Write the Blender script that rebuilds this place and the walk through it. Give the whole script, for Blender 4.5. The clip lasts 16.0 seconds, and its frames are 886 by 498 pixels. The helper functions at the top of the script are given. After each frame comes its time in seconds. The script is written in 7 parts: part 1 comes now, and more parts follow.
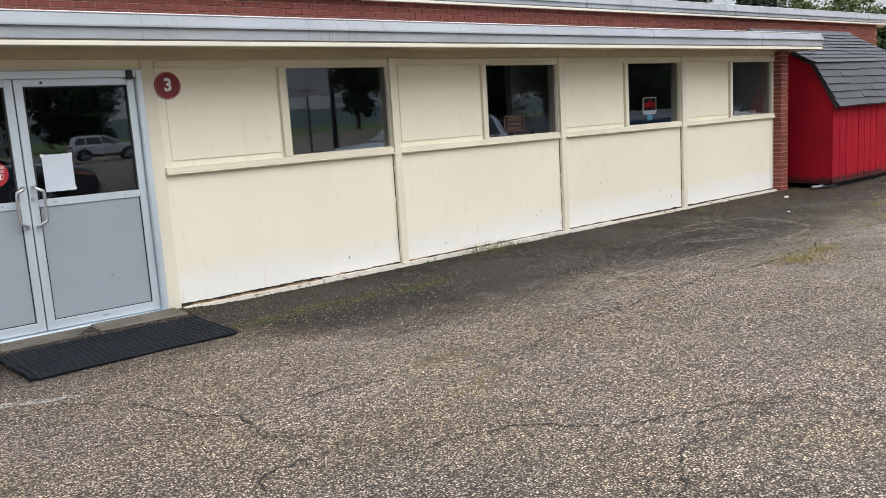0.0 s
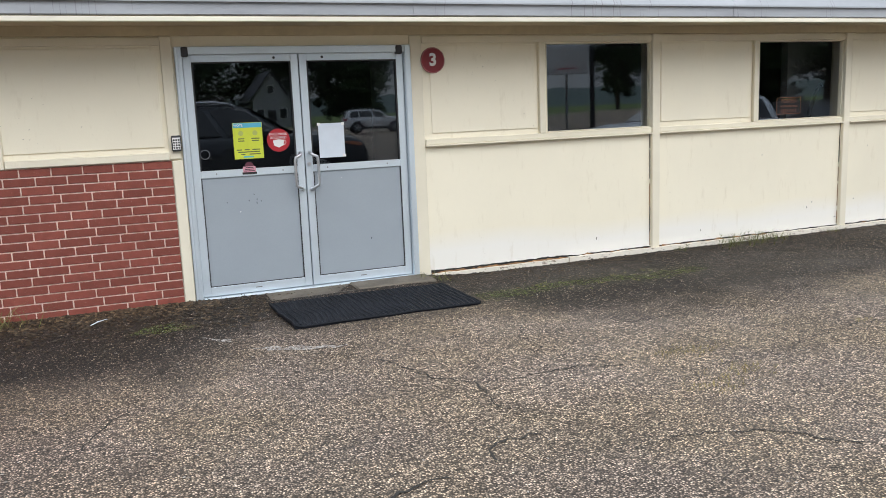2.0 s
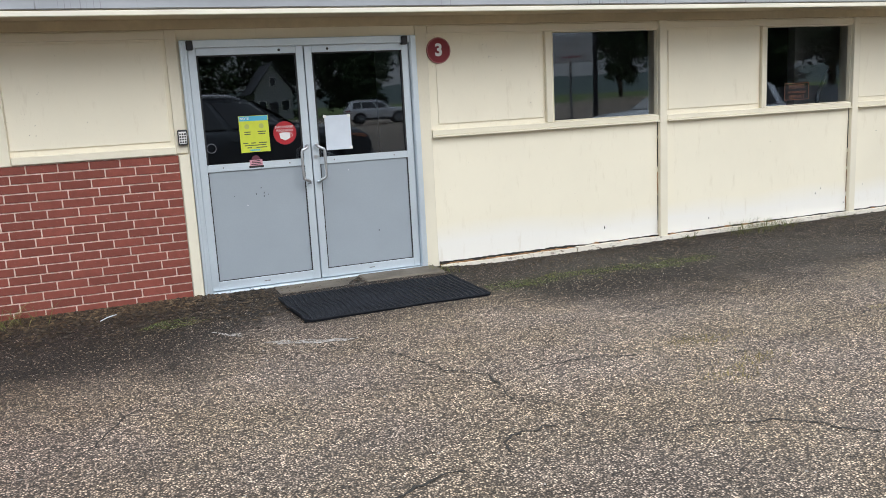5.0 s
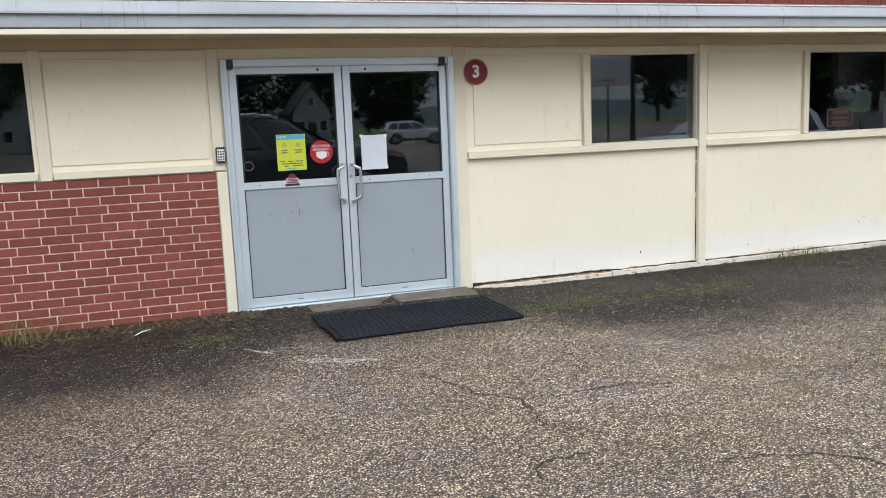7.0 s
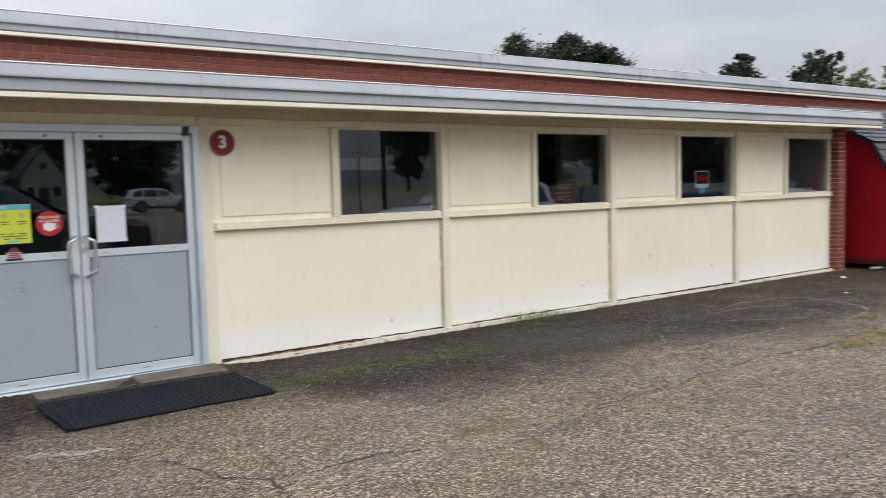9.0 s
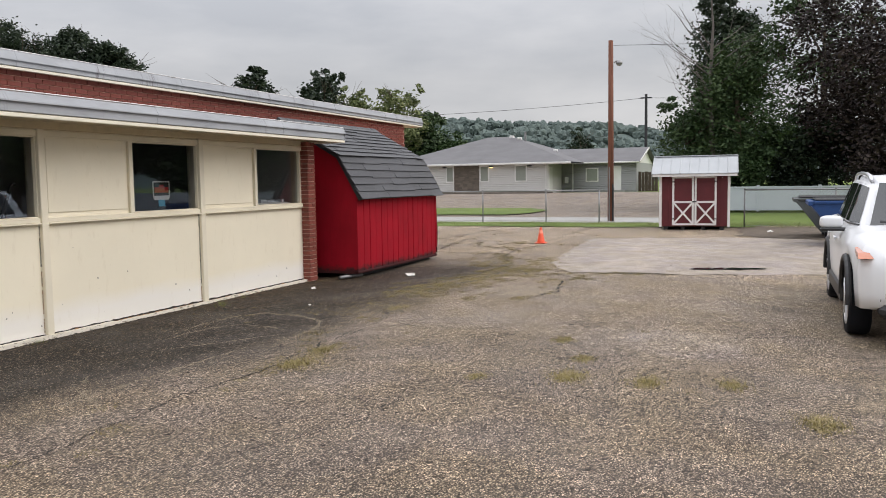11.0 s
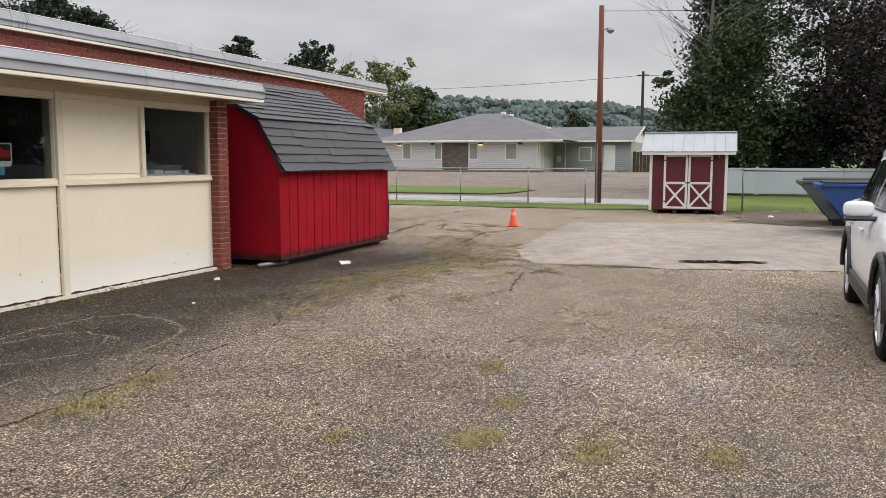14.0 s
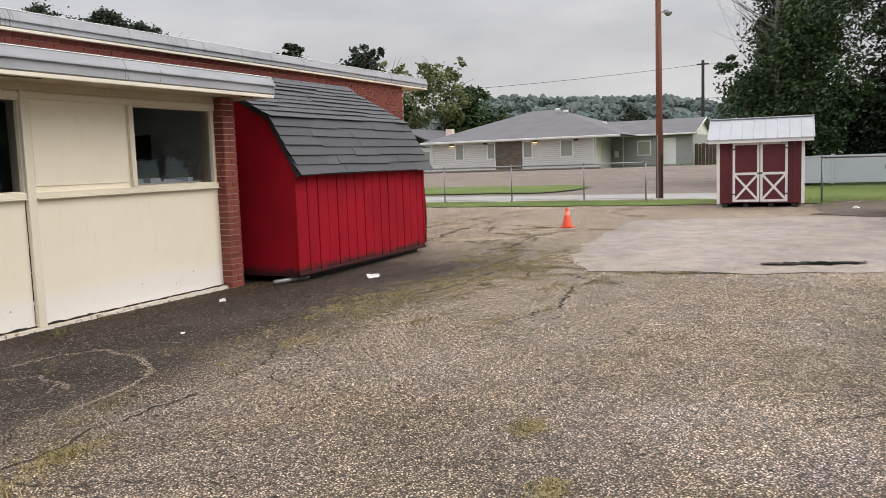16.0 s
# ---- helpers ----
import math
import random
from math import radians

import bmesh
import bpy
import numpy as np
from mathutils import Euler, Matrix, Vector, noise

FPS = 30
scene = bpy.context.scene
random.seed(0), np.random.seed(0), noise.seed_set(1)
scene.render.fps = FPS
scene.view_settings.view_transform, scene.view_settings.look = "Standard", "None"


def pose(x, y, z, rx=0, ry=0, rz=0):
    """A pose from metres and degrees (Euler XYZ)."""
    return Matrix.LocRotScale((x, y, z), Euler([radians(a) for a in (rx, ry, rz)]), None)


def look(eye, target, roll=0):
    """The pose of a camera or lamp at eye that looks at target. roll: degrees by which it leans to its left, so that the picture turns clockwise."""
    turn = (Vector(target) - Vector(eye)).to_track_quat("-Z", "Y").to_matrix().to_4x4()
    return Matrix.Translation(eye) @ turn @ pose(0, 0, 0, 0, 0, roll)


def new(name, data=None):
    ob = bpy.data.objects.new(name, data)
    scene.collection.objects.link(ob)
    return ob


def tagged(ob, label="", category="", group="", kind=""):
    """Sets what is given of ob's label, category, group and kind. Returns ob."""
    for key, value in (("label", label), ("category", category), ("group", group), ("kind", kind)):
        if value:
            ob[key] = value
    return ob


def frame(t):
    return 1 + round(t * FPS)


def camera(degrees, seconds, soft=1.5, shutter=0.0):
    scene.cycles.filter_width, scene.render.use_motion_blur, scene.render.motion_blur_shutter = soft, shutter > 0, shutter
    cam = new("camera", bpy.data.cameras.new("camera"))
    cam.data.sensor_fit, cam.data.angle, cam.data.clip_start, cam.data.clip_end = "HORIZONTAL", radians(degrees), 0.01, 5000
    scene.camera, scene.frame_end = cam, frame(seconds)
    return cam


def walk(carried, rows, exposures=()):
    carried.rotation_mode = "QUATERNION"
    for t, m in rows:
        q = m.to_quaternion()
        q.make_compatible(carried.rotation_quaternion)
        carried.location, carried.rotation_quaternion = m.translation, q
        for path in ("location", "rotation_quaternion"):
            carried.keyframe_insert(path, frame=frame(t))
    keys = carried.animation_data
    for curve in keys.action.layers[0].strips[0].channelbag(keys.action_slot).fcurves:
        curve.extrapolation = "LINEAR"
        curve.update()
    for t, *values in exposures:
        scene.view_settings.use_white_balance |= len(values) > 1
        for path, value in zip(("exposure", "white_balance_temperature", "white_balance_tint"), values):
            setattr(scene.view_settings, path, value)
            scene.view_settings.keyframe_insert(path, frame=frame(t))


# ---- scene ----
cam = camera(56.8, 16.0, 0.85, 0.25)
PATH = [
    (0, (0.266, 0.505, 1.442), (1.507, 2.04, 1.123), -3.6),
    (0.5, (0.288, 0.565, 1.421), (1.474, 2.143, 1.102), -3.1),
    (1, (0.312, 0.531, 1.454), (1.31, 2.234, 1.132), -2.1),
    (1.5, (0.295, 0.524, 1.432), (1.109, 2.321, 1.102), -2.0),
    (2, (0.296, 0.535, 1.42), (1.018, 2.37, 1.083), -2.3),
    (2.5, (0.292, 0.541, 1.421), (0.988, 2.385, 1.085), -2.2),
    (3, (0.28, 0.543, 1.432), (0.976, 2.387, 1.093), -2.5),
    (3.5, (0.274, 0.543, 1.428), (0.983, 2.381, 1.079), -2.7),
    (3.7, (0.271, 0.559, 1.429), (0.991, 2.391, 1.074), -2.8),
    (5.8, (0.275, 0.583, 1.417), (0.955, 2.428, 1.049), -3.9),
    (6, (0.289, 0.606, 1.407), (0.923, 2.466, 1.039), -3.9),
    (6.5, (0.275, 0.609, 1.423), (0.888, 2.477, 1.056), -3.4),
    (7, (0.282, 0.603, 1.42), (0.921, 2.473, 1.115), -2.3),
    (7.5, (0.286, 0.584, 1.434), (0.98, 2.445, 1.196), -1.7),
    (8, (0.287, 0.554, 1.442), (1.082, 2.377, 1.23), -1.5),
    (8.5, (0.283, 0.547, 1.42), (1.189, 2.319, 1.231), -1.1),
    (9, (0.318, 0.576, 1.447), (1.49, 2.188, 1.287), -1.5),
    (9.5, (0.483, 0.536, 1.459), (1.985, 1.845, 1.289), -2.2),
    (9.7, (0.564, 0.51, 1.465), (2.166, 1.694, 1.286), -1.9),
    (10, (0.805, 0.44, 1.478), (2.521, 1.45, 1.285), -1.4),
    (10.2, (0.937, 0.444, 1.482), (2.712, 1.345, 1.284), -0.8),
    (12.3, (2.536, 0.568, 1.409), (4.407, 1.257, 1.257), -0.9),
    (12.5, (2.667, 0.565, 1.402), (4.531, 1.273, 1.241), -1.1),
    (13, (3.059, 0.565, 1.381), (4.898, 1.327, 1.184), -1.6),
    (13.5, (3.402, 0.613, 1.374), (5.248, 1.347, 1.141), -1.0),
    (14, (3.78, 0.594, 1.368), (5.629, 1.324, 1.152), 0.1),
    (14.5, (4.093, 0.656, 1.34), (5.944, 1.393, 1.159), -0.3),
    (15, (4.429, 0.714, 1.316), (6.266, 1.487, 1.142), -0.9),
    (15.5, (4.826, 0.743, 1.321), (6.639, 1.566, 1.128), -1.4),
    (16, (5.165, 0.902, 1.303), (6.957, 1.764, 1.093), -2.0),
]
EXPOSURES = [(0, 0.05, 6250, 10), (3.5, 0.15, 6150, 9), (7.5, 0.12, 6150, 9), (8.5, -0.03, 6250, 10), (9.5, -0.10, 6450, 11), (10.2, -0.14, 6620, 12), (12.5, -0.14, 6650, 13), (16.0, -0.10, 6750, 14)]
walk(cam, [(t, look(eye, target, roll)) for t, eye, target, roll in PATH], EXPOSURES)

# ---- world, sun ----
world = bpy.data.worlds.new("overcast_sky")
scene.world = world
world.use_nodes = True
wt = world.node_tree
wt.nodes.clear()
w_out = wt.nodes.new("ShaderNodeOutputWorld")
w_bg = wt.nodes.new("ShaderNodeBackground")
w_sky = wt.nodes.new("ShaderNodeTexSky")
w_sky.sky_type = 'NISHITA'
w_sky.sun_disc = False
w_sky.sun_elevation = radians(42)
w_sky.sun_rotation = radians(165)
w_tc = wt.nodes.new("ShaderNodeTexCoord")
w_map = wt.nodes.new("ShaderNodeMapping")
w_map.inputs["Scale"].default_value = (1.0, 1.0, 3.4)
w_no = wt.nodes.new("ShaderNodeTexNoise")
w_no.inputs["Scale"].default_value = 2.6
w_no.inputs["Detail"].default_value = 7
w_no.inputs["Roughness"].default_value = 0.52
w_rp = wt.nodes.new("ShaderNodeValToRGB")
w_rp.color_ramp.elements[0].position, w_rp.color_ramp.elements[0].color = 0.32, (5.6, 5.9, 6.3, 1)
w_rp.color_ramp.elements[1].position, w_rp.color_ramp.elements[1].color = 0.68, (8.6, 8.75, 8.9, 1)
w_mx = wt.nodes.new("ShaderNodeMix")
w_mx.data_type = 'RGBA'
w_mx.inputs[0].default_value = 0.9
wl = wt.links.new
wl(w_tc.outputs["Generated"], w_map.inputs[0])
wl(w_map.outputs[0], w_no.inputs["Vector"])
wl(w_no.outputs["Fac"], w_rp.inputs[0])
wl(w_sky.outputs[0], w_mx.inputs[6])
wl(w_rp.outputs[0], w_mx.inputs[7])
# an overcast sky is about three times as bright overhead as at the horizon
w_sep = wt.nodes.new("ShaderNodeSeparateXYZ")
w_lift = wt.nodes.new("ShaderNodeMapRange")
w_lift.inputs[1].default_value, w_lift.inputs[2].default_value = 0.12, 0.9
w_lift.inputs[3].default_value, w_lift.inputs[4].default_value = 0.90, 3.0
w_sc = wt.nodes.new("ShaderNodeVectorMath")
w_sc.operation = 'SCALE'
wl(w_tc.outputs["Generated"], w_sep.inputs[0])
wl(w_sep.outputs[2], w_lift.inputs[0])
wl(w_mx.outputs[2], w_sc.inputs[0])
wl(w_lift.outputs[0], w_sc.inputs["Scale"])
wl(w_sc.outputs[0], w_bg.inputs[0])
w_bg.inputs[1].default_value = 0.1
wl(w_bg.outputs[0], w_out.inputs[0])
sun = new("sun", bpy.data.lights.new("sun", 'SUN'))
sun.data.energy, sun.data.angle, sun.data.color = 1.3, radians(45), (1.0, 0.96, 0.9)
sun.matrix_basis = look((0, 0, 18), (-5, 19, 0))
scene.view_settings.exposure = 0.0

# ---- materials ----
class Mat:
    """A node material with a few shorthand builders."""

    def __init__(self, name, rough=0.6, metal=0.0, spec=0.5):
        self.m = bpy.data.materials.new(name)
        self.m.use_nodes = True
        self.t = self.m.node_tree
        self.b = self.t.nodes["Principled BSDF"]
        self.b.inputs["Roughness"].default_value = rough
        self.b.inputs["Metallic"].default_value = metal
        self.b.inputs["Specular IOR Level"].default_value = spec
        self.geo = self.t.nodes.new("ShaderNodeNewGeometry")
        self.tc = self.t.nodes.new("ShaderNodeTexCoord")

    def link(self, a, b):
        self.t.links.new(a, b)

    def vec(self, scale=(1, 1, 1), space="world"):
        n = self.t.nodes.new("ShaderNodeMapping")
        n.inputs["Scale"].default_value = scale
        self.link(self.geo.outputs["Position"] if space == "world" else self.tc.outputs["Object"], n.inputs[0])
        return n.outputs[0]

    def noise(self, scale, detail=4, rough=0.55, stretch=(1, 1, 1), space="world"):
        n = self.t.nodes.new("ShaderNodeTexNoise")
        n.inputs["Scale"].default_value, n.inputs["Detail"].default_value, n.inputs["Roughness"].default_value = scale, detail, rough
        self.link(self.vec(stretch, space), n.inputs["Vector"])
        return n.outputs["Fac"]

    def voronoi(self, scale, out="Distance", feature='F1', space="world"):
        n = self.t.nodes.new("ShaderNodeTexVoronoi")
        n.feature = feature
        n.inputs["Scale"].default_value = scale
        self.link(self.vec((1, 1, 1), space), n.inputs["Vector"])
        return n.outputs[out]

    def ramp(self, fac, stops):
        n = self.t.nodes.new("ShaderNodeValToRGB")
        e = n.color_ramp.elements
        while len(e) < len(stops):
            e.new(0.5)
        for k, (p, c) in zip(e, stops):
            k.position = p
            k.color = (c, c, c, 1) if isinstance(c, (int, float)) else (*c, 1)
        self.link(fac, n.inputs[0])
        return n.outputs[0]

    def mix(self, fac, a, b, mode='MIX'):
        n = self.t.nodes.new("ShaderNodeMix")
        n.data_type, n.blend_type = 'RGBA', mode
        for value, socket in ((fac, n.inputs[0]), (a, n.inputs[6]), (b, n.inputs[7])):
            if isinstance(value, (int, float)):
                socket.default_value = value if socket == n.inputs[0] else (value, value, value, 1)
            elif isinstance(value, tuple):
                socket.default_value = (*value, 1)
            else:
                self.link(value, socket)
        return n.outputs[2]

    def math(self, op, a, b=0.0):
        n = self.t.nodes.new("ShaderNodeMath")
        n.operation = op
        for value, socket in ((a, n.inputs[0]), (b, n.inputs[1])):
            if isinstance(value, (int, float)):
                socket.default_value = value
            else:
                self.link(value, socket)
        return n.outputs[0]

    def axis(self, which):
        n = self.t.nodes.new("ShaderNodeSeparateXYZ")
        self.link(self.geo.outputs["Position"], n.inputs[0])
        return n.outputs["XYZ".index(which)]

    def chance(self):
        return self.t.nodes.new("ShaderNodeObjectInfo").outputs["Random"]

    def island(self):
        return self.geo.outputs["Random Per Island"]

    def colour(self, c):
        if isinstance(c, tuple):
            self.b.inputs["Base Color"].default_value = (*c, 1)
        else:
            self.link(c, self.b.inputs["Base Color"])
        return self

    def rough(self, r):
        self.link(r, self.b.inputs["Roughness"])
        return self

    def bump(self, height, strength=0.3, distance=0.01):
        n = self.t.nodes.new("ShaderNodeBump")
        n.inputs["Strength"].default_value, n.inputs["Distance"].default_value = strength, distance
        self.link(height, n.inputs["Height"])
        self.link(n.outputs[0], self.b.inputs["Normal"])
        return self


def tone(c, k):
    return tuple(min(1.0, v * k) for v in c)


def worn(name, c, rough=0.6, metal=0.0, grain=40, patch=1.5, spread=0.12, bump=0.15, spec=0.5):
    """A painted or plain surface with grain and soft larger patches."""
    m = Mat(name, rough, metal, spec)
    a = m.ramp(m.noise(patch, 5), [(0.3, tone(c, 1 - spread)), (0.7, tone(c, 1 + spread * 0.6))])
    b = m.mix(m.ramp(m.noise(grain, 3), [(0.35, 0.0), (0.75, 0.35)]), a, tone(c, 1 - spread * 1.6))
    m.colour(b)
    if bump:
        m.bump(m.noise(grain * 2, 4), bump, 0.004)
    return m.m


def asphalt(name, c, dark=None, even=0.0, gain=1.0):
    m = Mat(name, 0.75, 0, 0.35)
    cell = m.voronoi(100, "Color")
    sep = m.t.nodes.new("ShaderNodeSeparateColor")
    m.link(cell, sep.inputs[0])
    stone = m.ramp(sep.outputs[0], [(0.0, tone(c, 0.30)), (0.36, tone(c, 0.72)), (0.62, tone(c, 1.25)), (0.82, (0.56, 0.475, 0.385)), (1.0, (0.78, 0.68, 0.56))])
    fine = m.mix(m.ramp(m.noise(210, 2), [(0.35, 0.0), (0.7, 0.45)]), stone, tone(c, 0.45))
    edge = m.voronoi(100, "Distance", 'F1')
    pits = m.mix(m.ramp(edge, [(0.30, 0.0), (0.57, 0.95)]), fine, tone(c, 0.10))
    clod = m.ramp(m.noise(30, 3, 0.7), [(0.36, 0.45), (0.52, 1.0), (0.70, 1.25)])
    pits = m.mix(1.0, pits, clod, 'MULTIPLY')
    pits = m.mix(even, pits, tone(c, 0.86))
    big = m.ramp(m.noise(0.55, 6, 0.6), [(0.3, 0.80), (0.5, 1.0), (0.72, 1.16)])
    mid = m.ramp(m.noise(3.1, 8, 0.68), [(0.3, 0.74), (0.7, 1.2)])
    col = m.mix(1.0, m.mix(1.0, pits, big, 'MULTIPLY'), mid, 'MULTIPLY')
    tint = m.ramp(m.noise(1.3, 4), [(0.38, (1.05, 0.98, 0.95)), (0.62, (1.09, 1.0, 0.86))])
    col = m.mix(1.0, col, tint, 'MULTIPLY')
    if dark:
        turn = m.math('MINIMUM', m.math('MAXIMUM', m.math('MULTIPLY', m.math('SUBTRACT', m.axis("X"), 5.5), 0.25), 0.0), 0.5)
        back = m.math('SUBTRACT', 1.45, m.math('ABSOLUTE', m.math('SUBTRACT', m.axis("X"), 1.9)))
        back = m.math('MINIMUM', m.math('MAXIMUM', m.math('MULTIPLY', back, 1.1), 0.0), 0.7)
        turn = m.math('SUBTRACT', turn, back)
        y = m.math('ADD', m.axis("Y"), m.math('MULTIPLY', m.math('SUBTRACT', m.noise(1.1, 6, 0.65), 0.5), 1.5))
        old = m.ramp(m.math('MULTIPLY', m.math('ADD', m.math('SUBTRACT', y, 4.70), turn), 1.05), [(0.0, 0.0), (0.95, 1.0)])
        west = m.ramp(m.math('ADD', m.math('MULTIPLY', m.axis("X"), -0.5), m.noise(0.8, 5)), [(0.2, 0.0), (1.0, 1.0)])
        col = m.mix(1.0, col, m.mix(west, (1.0, 1.0, 1.0), (0.74, 0.69, 0.67)), 'MULTIPLY')
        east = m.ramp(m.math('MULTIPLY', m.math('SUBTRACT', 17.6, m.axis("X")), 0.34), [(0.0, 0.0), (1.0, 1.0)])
        dust = m.ramp(m.math('ADD', m.math('MULTIPLY', m.math('SUBTRACT', m.axis("X"), 5.0), 0.08), m.noise(0.7, 5)), [(0.5, (1.0, 1.0, 1.0)), (1.0, (1.02, 1.03, 1.01))])
        col = m.mix(1.0, col, dust, 'MULTIPLY')
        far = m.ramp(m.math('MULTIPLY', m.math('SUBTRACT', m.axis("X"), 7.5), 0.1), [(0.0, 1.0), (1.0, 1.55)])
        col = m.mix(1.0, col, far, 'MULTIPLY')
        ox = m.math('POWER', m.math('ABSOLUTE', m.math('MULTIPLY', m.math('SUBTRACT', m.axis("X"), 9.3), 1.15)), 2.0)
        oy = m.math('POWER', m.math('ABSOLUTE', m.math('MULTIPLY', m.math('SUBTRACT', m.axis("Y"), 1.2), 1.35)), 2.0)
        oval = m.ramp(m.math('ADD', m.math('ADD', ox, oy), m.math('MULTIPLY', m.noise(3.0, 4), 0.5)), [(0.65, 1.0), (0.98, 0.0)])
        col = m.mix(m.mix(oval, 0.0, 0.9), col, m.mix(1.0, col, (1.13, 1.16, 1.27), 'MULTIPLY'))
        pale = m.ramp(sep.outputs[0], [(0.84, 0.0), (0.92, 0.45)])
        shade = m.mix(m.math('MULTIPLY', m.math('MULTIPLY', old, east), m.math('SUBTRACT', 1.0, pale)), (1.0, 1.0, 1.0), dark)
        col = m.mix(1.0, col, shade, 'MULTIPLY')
    m.colour(m.mix(1.0, col, gain, 'MULTIPLY'))
    h = m.math('ADD', m.math('MULTIPLY', edge, -0.9), m.math('MULTIPLY', m.noise(150, 2), 0.4))
    m.bump(h, 1.0, 0.013)
    m.rough(m.ramp(m.noise(0.8, 4), [(0.35, 0.58), (0.65, 0.85)]))
    return m.m


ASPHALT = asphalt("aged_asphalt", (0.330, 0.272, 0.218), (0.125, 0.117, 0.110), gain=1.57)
ASPHALT_PATCH = asphalt("smooth_asphalt_patch", (0.42, 0.39, 0.37), None, 0.7, 1.22)
STREET = asphalt("street_asphalt", (0.36, 0.315, 0.28), None, 0.5)
CONCRETE = worn("concrete", (0.36, 0.355, 0.34), 0.85, grain=60, patch=1.2, spread=0.2, bump=0.3)
STEP_CONCRETE = worn("stained_concrete", (0.165, 0.142, 0.112), 0.9, grain=50, patch=5, spread=0.35, bump=0.5)


def grass_ground():
    m = Mat("turf", 0.9, 0, 0.2)
    a = m.ramp(m.noise(0.35, 5), [(0.3, (0.12, 0.18, 0.045)), (0.7, (0.20, 0.26, 0.075))])
    b = m.mix(m.ramp(m.noise(9, 5, 0.7), [(0.4, 0.0), (0.75, 0.6)]), a, (0.09, 0.12, 0.035))
    m.colour(b).bump(m.noise(40, 4, 0.7), 0.8, 0.05)
    return m.m


TURF = grass_ground()


def wall_paint():
    m = Mat("cream_wall_paint", 0.55, 0, 0.4)
    cream, white = (0.87, 0.800, 0.635), (0.86, 0.825, 0.755)
    c = m.ramp(m.noise(0.8, 5), [(0.3, tone(cream, 0.95)), (0.7, tone(cream, 1.03))])
    z = m.math('ADD', m.axis("Z"), m.math('MULTIPLY', m.math('SUBTRACT', m.noise(2.2, 3, 0.5, (0.5, 1, 1)), 0.5), 0.16))
    c = m.mix(m.ramp(z, [(0.16, 1.0), (0.34, 0.0)]), c, white)
    grime = m.ramp(m.noise(14, 6, 0.7, (1, 1, 0.25)), [(0.58, 0.0), (0.8, 0.35)])
    c = m.mix(grime, c, (0.55, 0.46, 0.30))
    specks = m.ramp(m.noise(55, 3, 0.6), [(0.70, 0.0), (0.74, 0.8)])
    specks = m.mix(m.ramp(m.noise(3.0, 3), [(0.52, 0.0), (0.62, 1.0)]), 0.0, specks)
    c = m.mix(specks, c, (0.16, 0.12, 0.09))
    m.colour(c).bump(m.math('ADD', m.noise(6, 4), m.math('MULTIPLY', m.noise(120, 3), 0.25)), 0.25, 0.01)
    return m.m


def trim_paint(name, c, flake=0.62):
    m = Mat(name, 0.6, 0, 0.4)
    a = m.ramp(m.noise(1.4, 5), [(0.3, tone(c, 0.9)), (0.7, tone(c, 1.05))])
    f = m.ramp(m.noise(26, 6, 0.72, (0.5, 1, 1)), [(flake, 0.0), (flake + 0.05, 0.85)])
    m.colour(m.mix(f, a, (0.20, 0.15, 0.10))).bump(m.noise(50, 5), 0.35, 0.006)
    return m.m


CREAM = wall_paint()
TRIM = trim_paint("cream_trim_paint", (0.80, 0.735, 0.585), 0.72)
SILL_STRIP = trim_paint("peeling_white_paint", (0.78, 0.72, 0.62), 0.56)
# cream well below the trim tone: the eave's shade is in this colour
SOFFIT = worn("shaded_soffit_paint", (0.62, 0.53, 0.36), 0.7, grain=18, patch=1.2, spread=0.18)
LIP = trim_paint("eave_lip_paint", (0.83, 0.78, 0.65), 0.74)


def brick_mat(name, c, rnd="object", vary=0.24):
    m = Mat(name, 0.75, 0, 0.35)
    r = m.chance() if rnd == "object" else m.island()
    base = m.ramp(r, [(0.0, tone(c, 1 - vary)), (0.5, c), (1.0, tone(c, 1 + vary))])
    blot = m.mix(m.ramp(m.noise(11, 5, 0.65), [(0.4, 0.0), (0.75, 0.55)]), base, tone(c, 0.6))
    pale = m.mix(m.ramp(m.noise(70, 4, 0.7), [(0.62, 0.0), (0.78, 0.35)]), blot, (0.55, 0.40, 0.32))
    m.colour(pale).bump(m.noise(90, 5, 0.7), 0.5, 0.004)
    return m.m


BRICK = brick_mat("red_brick", (0.240, 0.066, 0.047), "object", 0.17)
BRICK_UP = brick_mat("upper_red_brick", (0.205, 0.056, 0.042), "object", 0.10)
BRICK_UP_STUFF = brick_mat("upper_red_brick_far", (0.205, 0.056, 0.042), "island", 0.10)
MORTAR = worn("pale_mortar", (0.86, 0.68, 0.59), 0.9, grain=70, patch=3, spread=0.18, bump=0.4)
MORTAR_UP = worn("thin_mortar", (0.58, 0.38, 0.30), 0.9, grain=70, patch=2, spread=0.2, bump=0.4)


def fascia_metal():
    m = Mat("weathered_sheet_metal", 0.75, 0.0, 0.25)
    c = m.ramp(m.noise(1.1, 5, 0.6, (1, 1, 3)), [(0.3, (0.305, 0.318, 0.340)), (0.7, (0.41, 0.425, 0.450))])
    streak = m.ramp(m.noise(60, 1, 0.5, (1, 0.03, 0.03)), [(0.60, 0.0), (0.66, 0.8)])
    group = m.ramp(m.noise(2.2, 2, 0.5, (1, 0.1, 0.1)), [(0.56, 0.0), (0.62, 1.0)])
    c = m.mix(m.mix(group, 0.0, streak), c, (0.14, 0.13, 0.13))
    m.colour(c).bump(m.noise(3.5, 3), 0.25, 0.02)
    m.rough(m.ramp(m.noise(4, 4), [(0.3, 0.62), (0.7, 0.85)]))
    return m.m


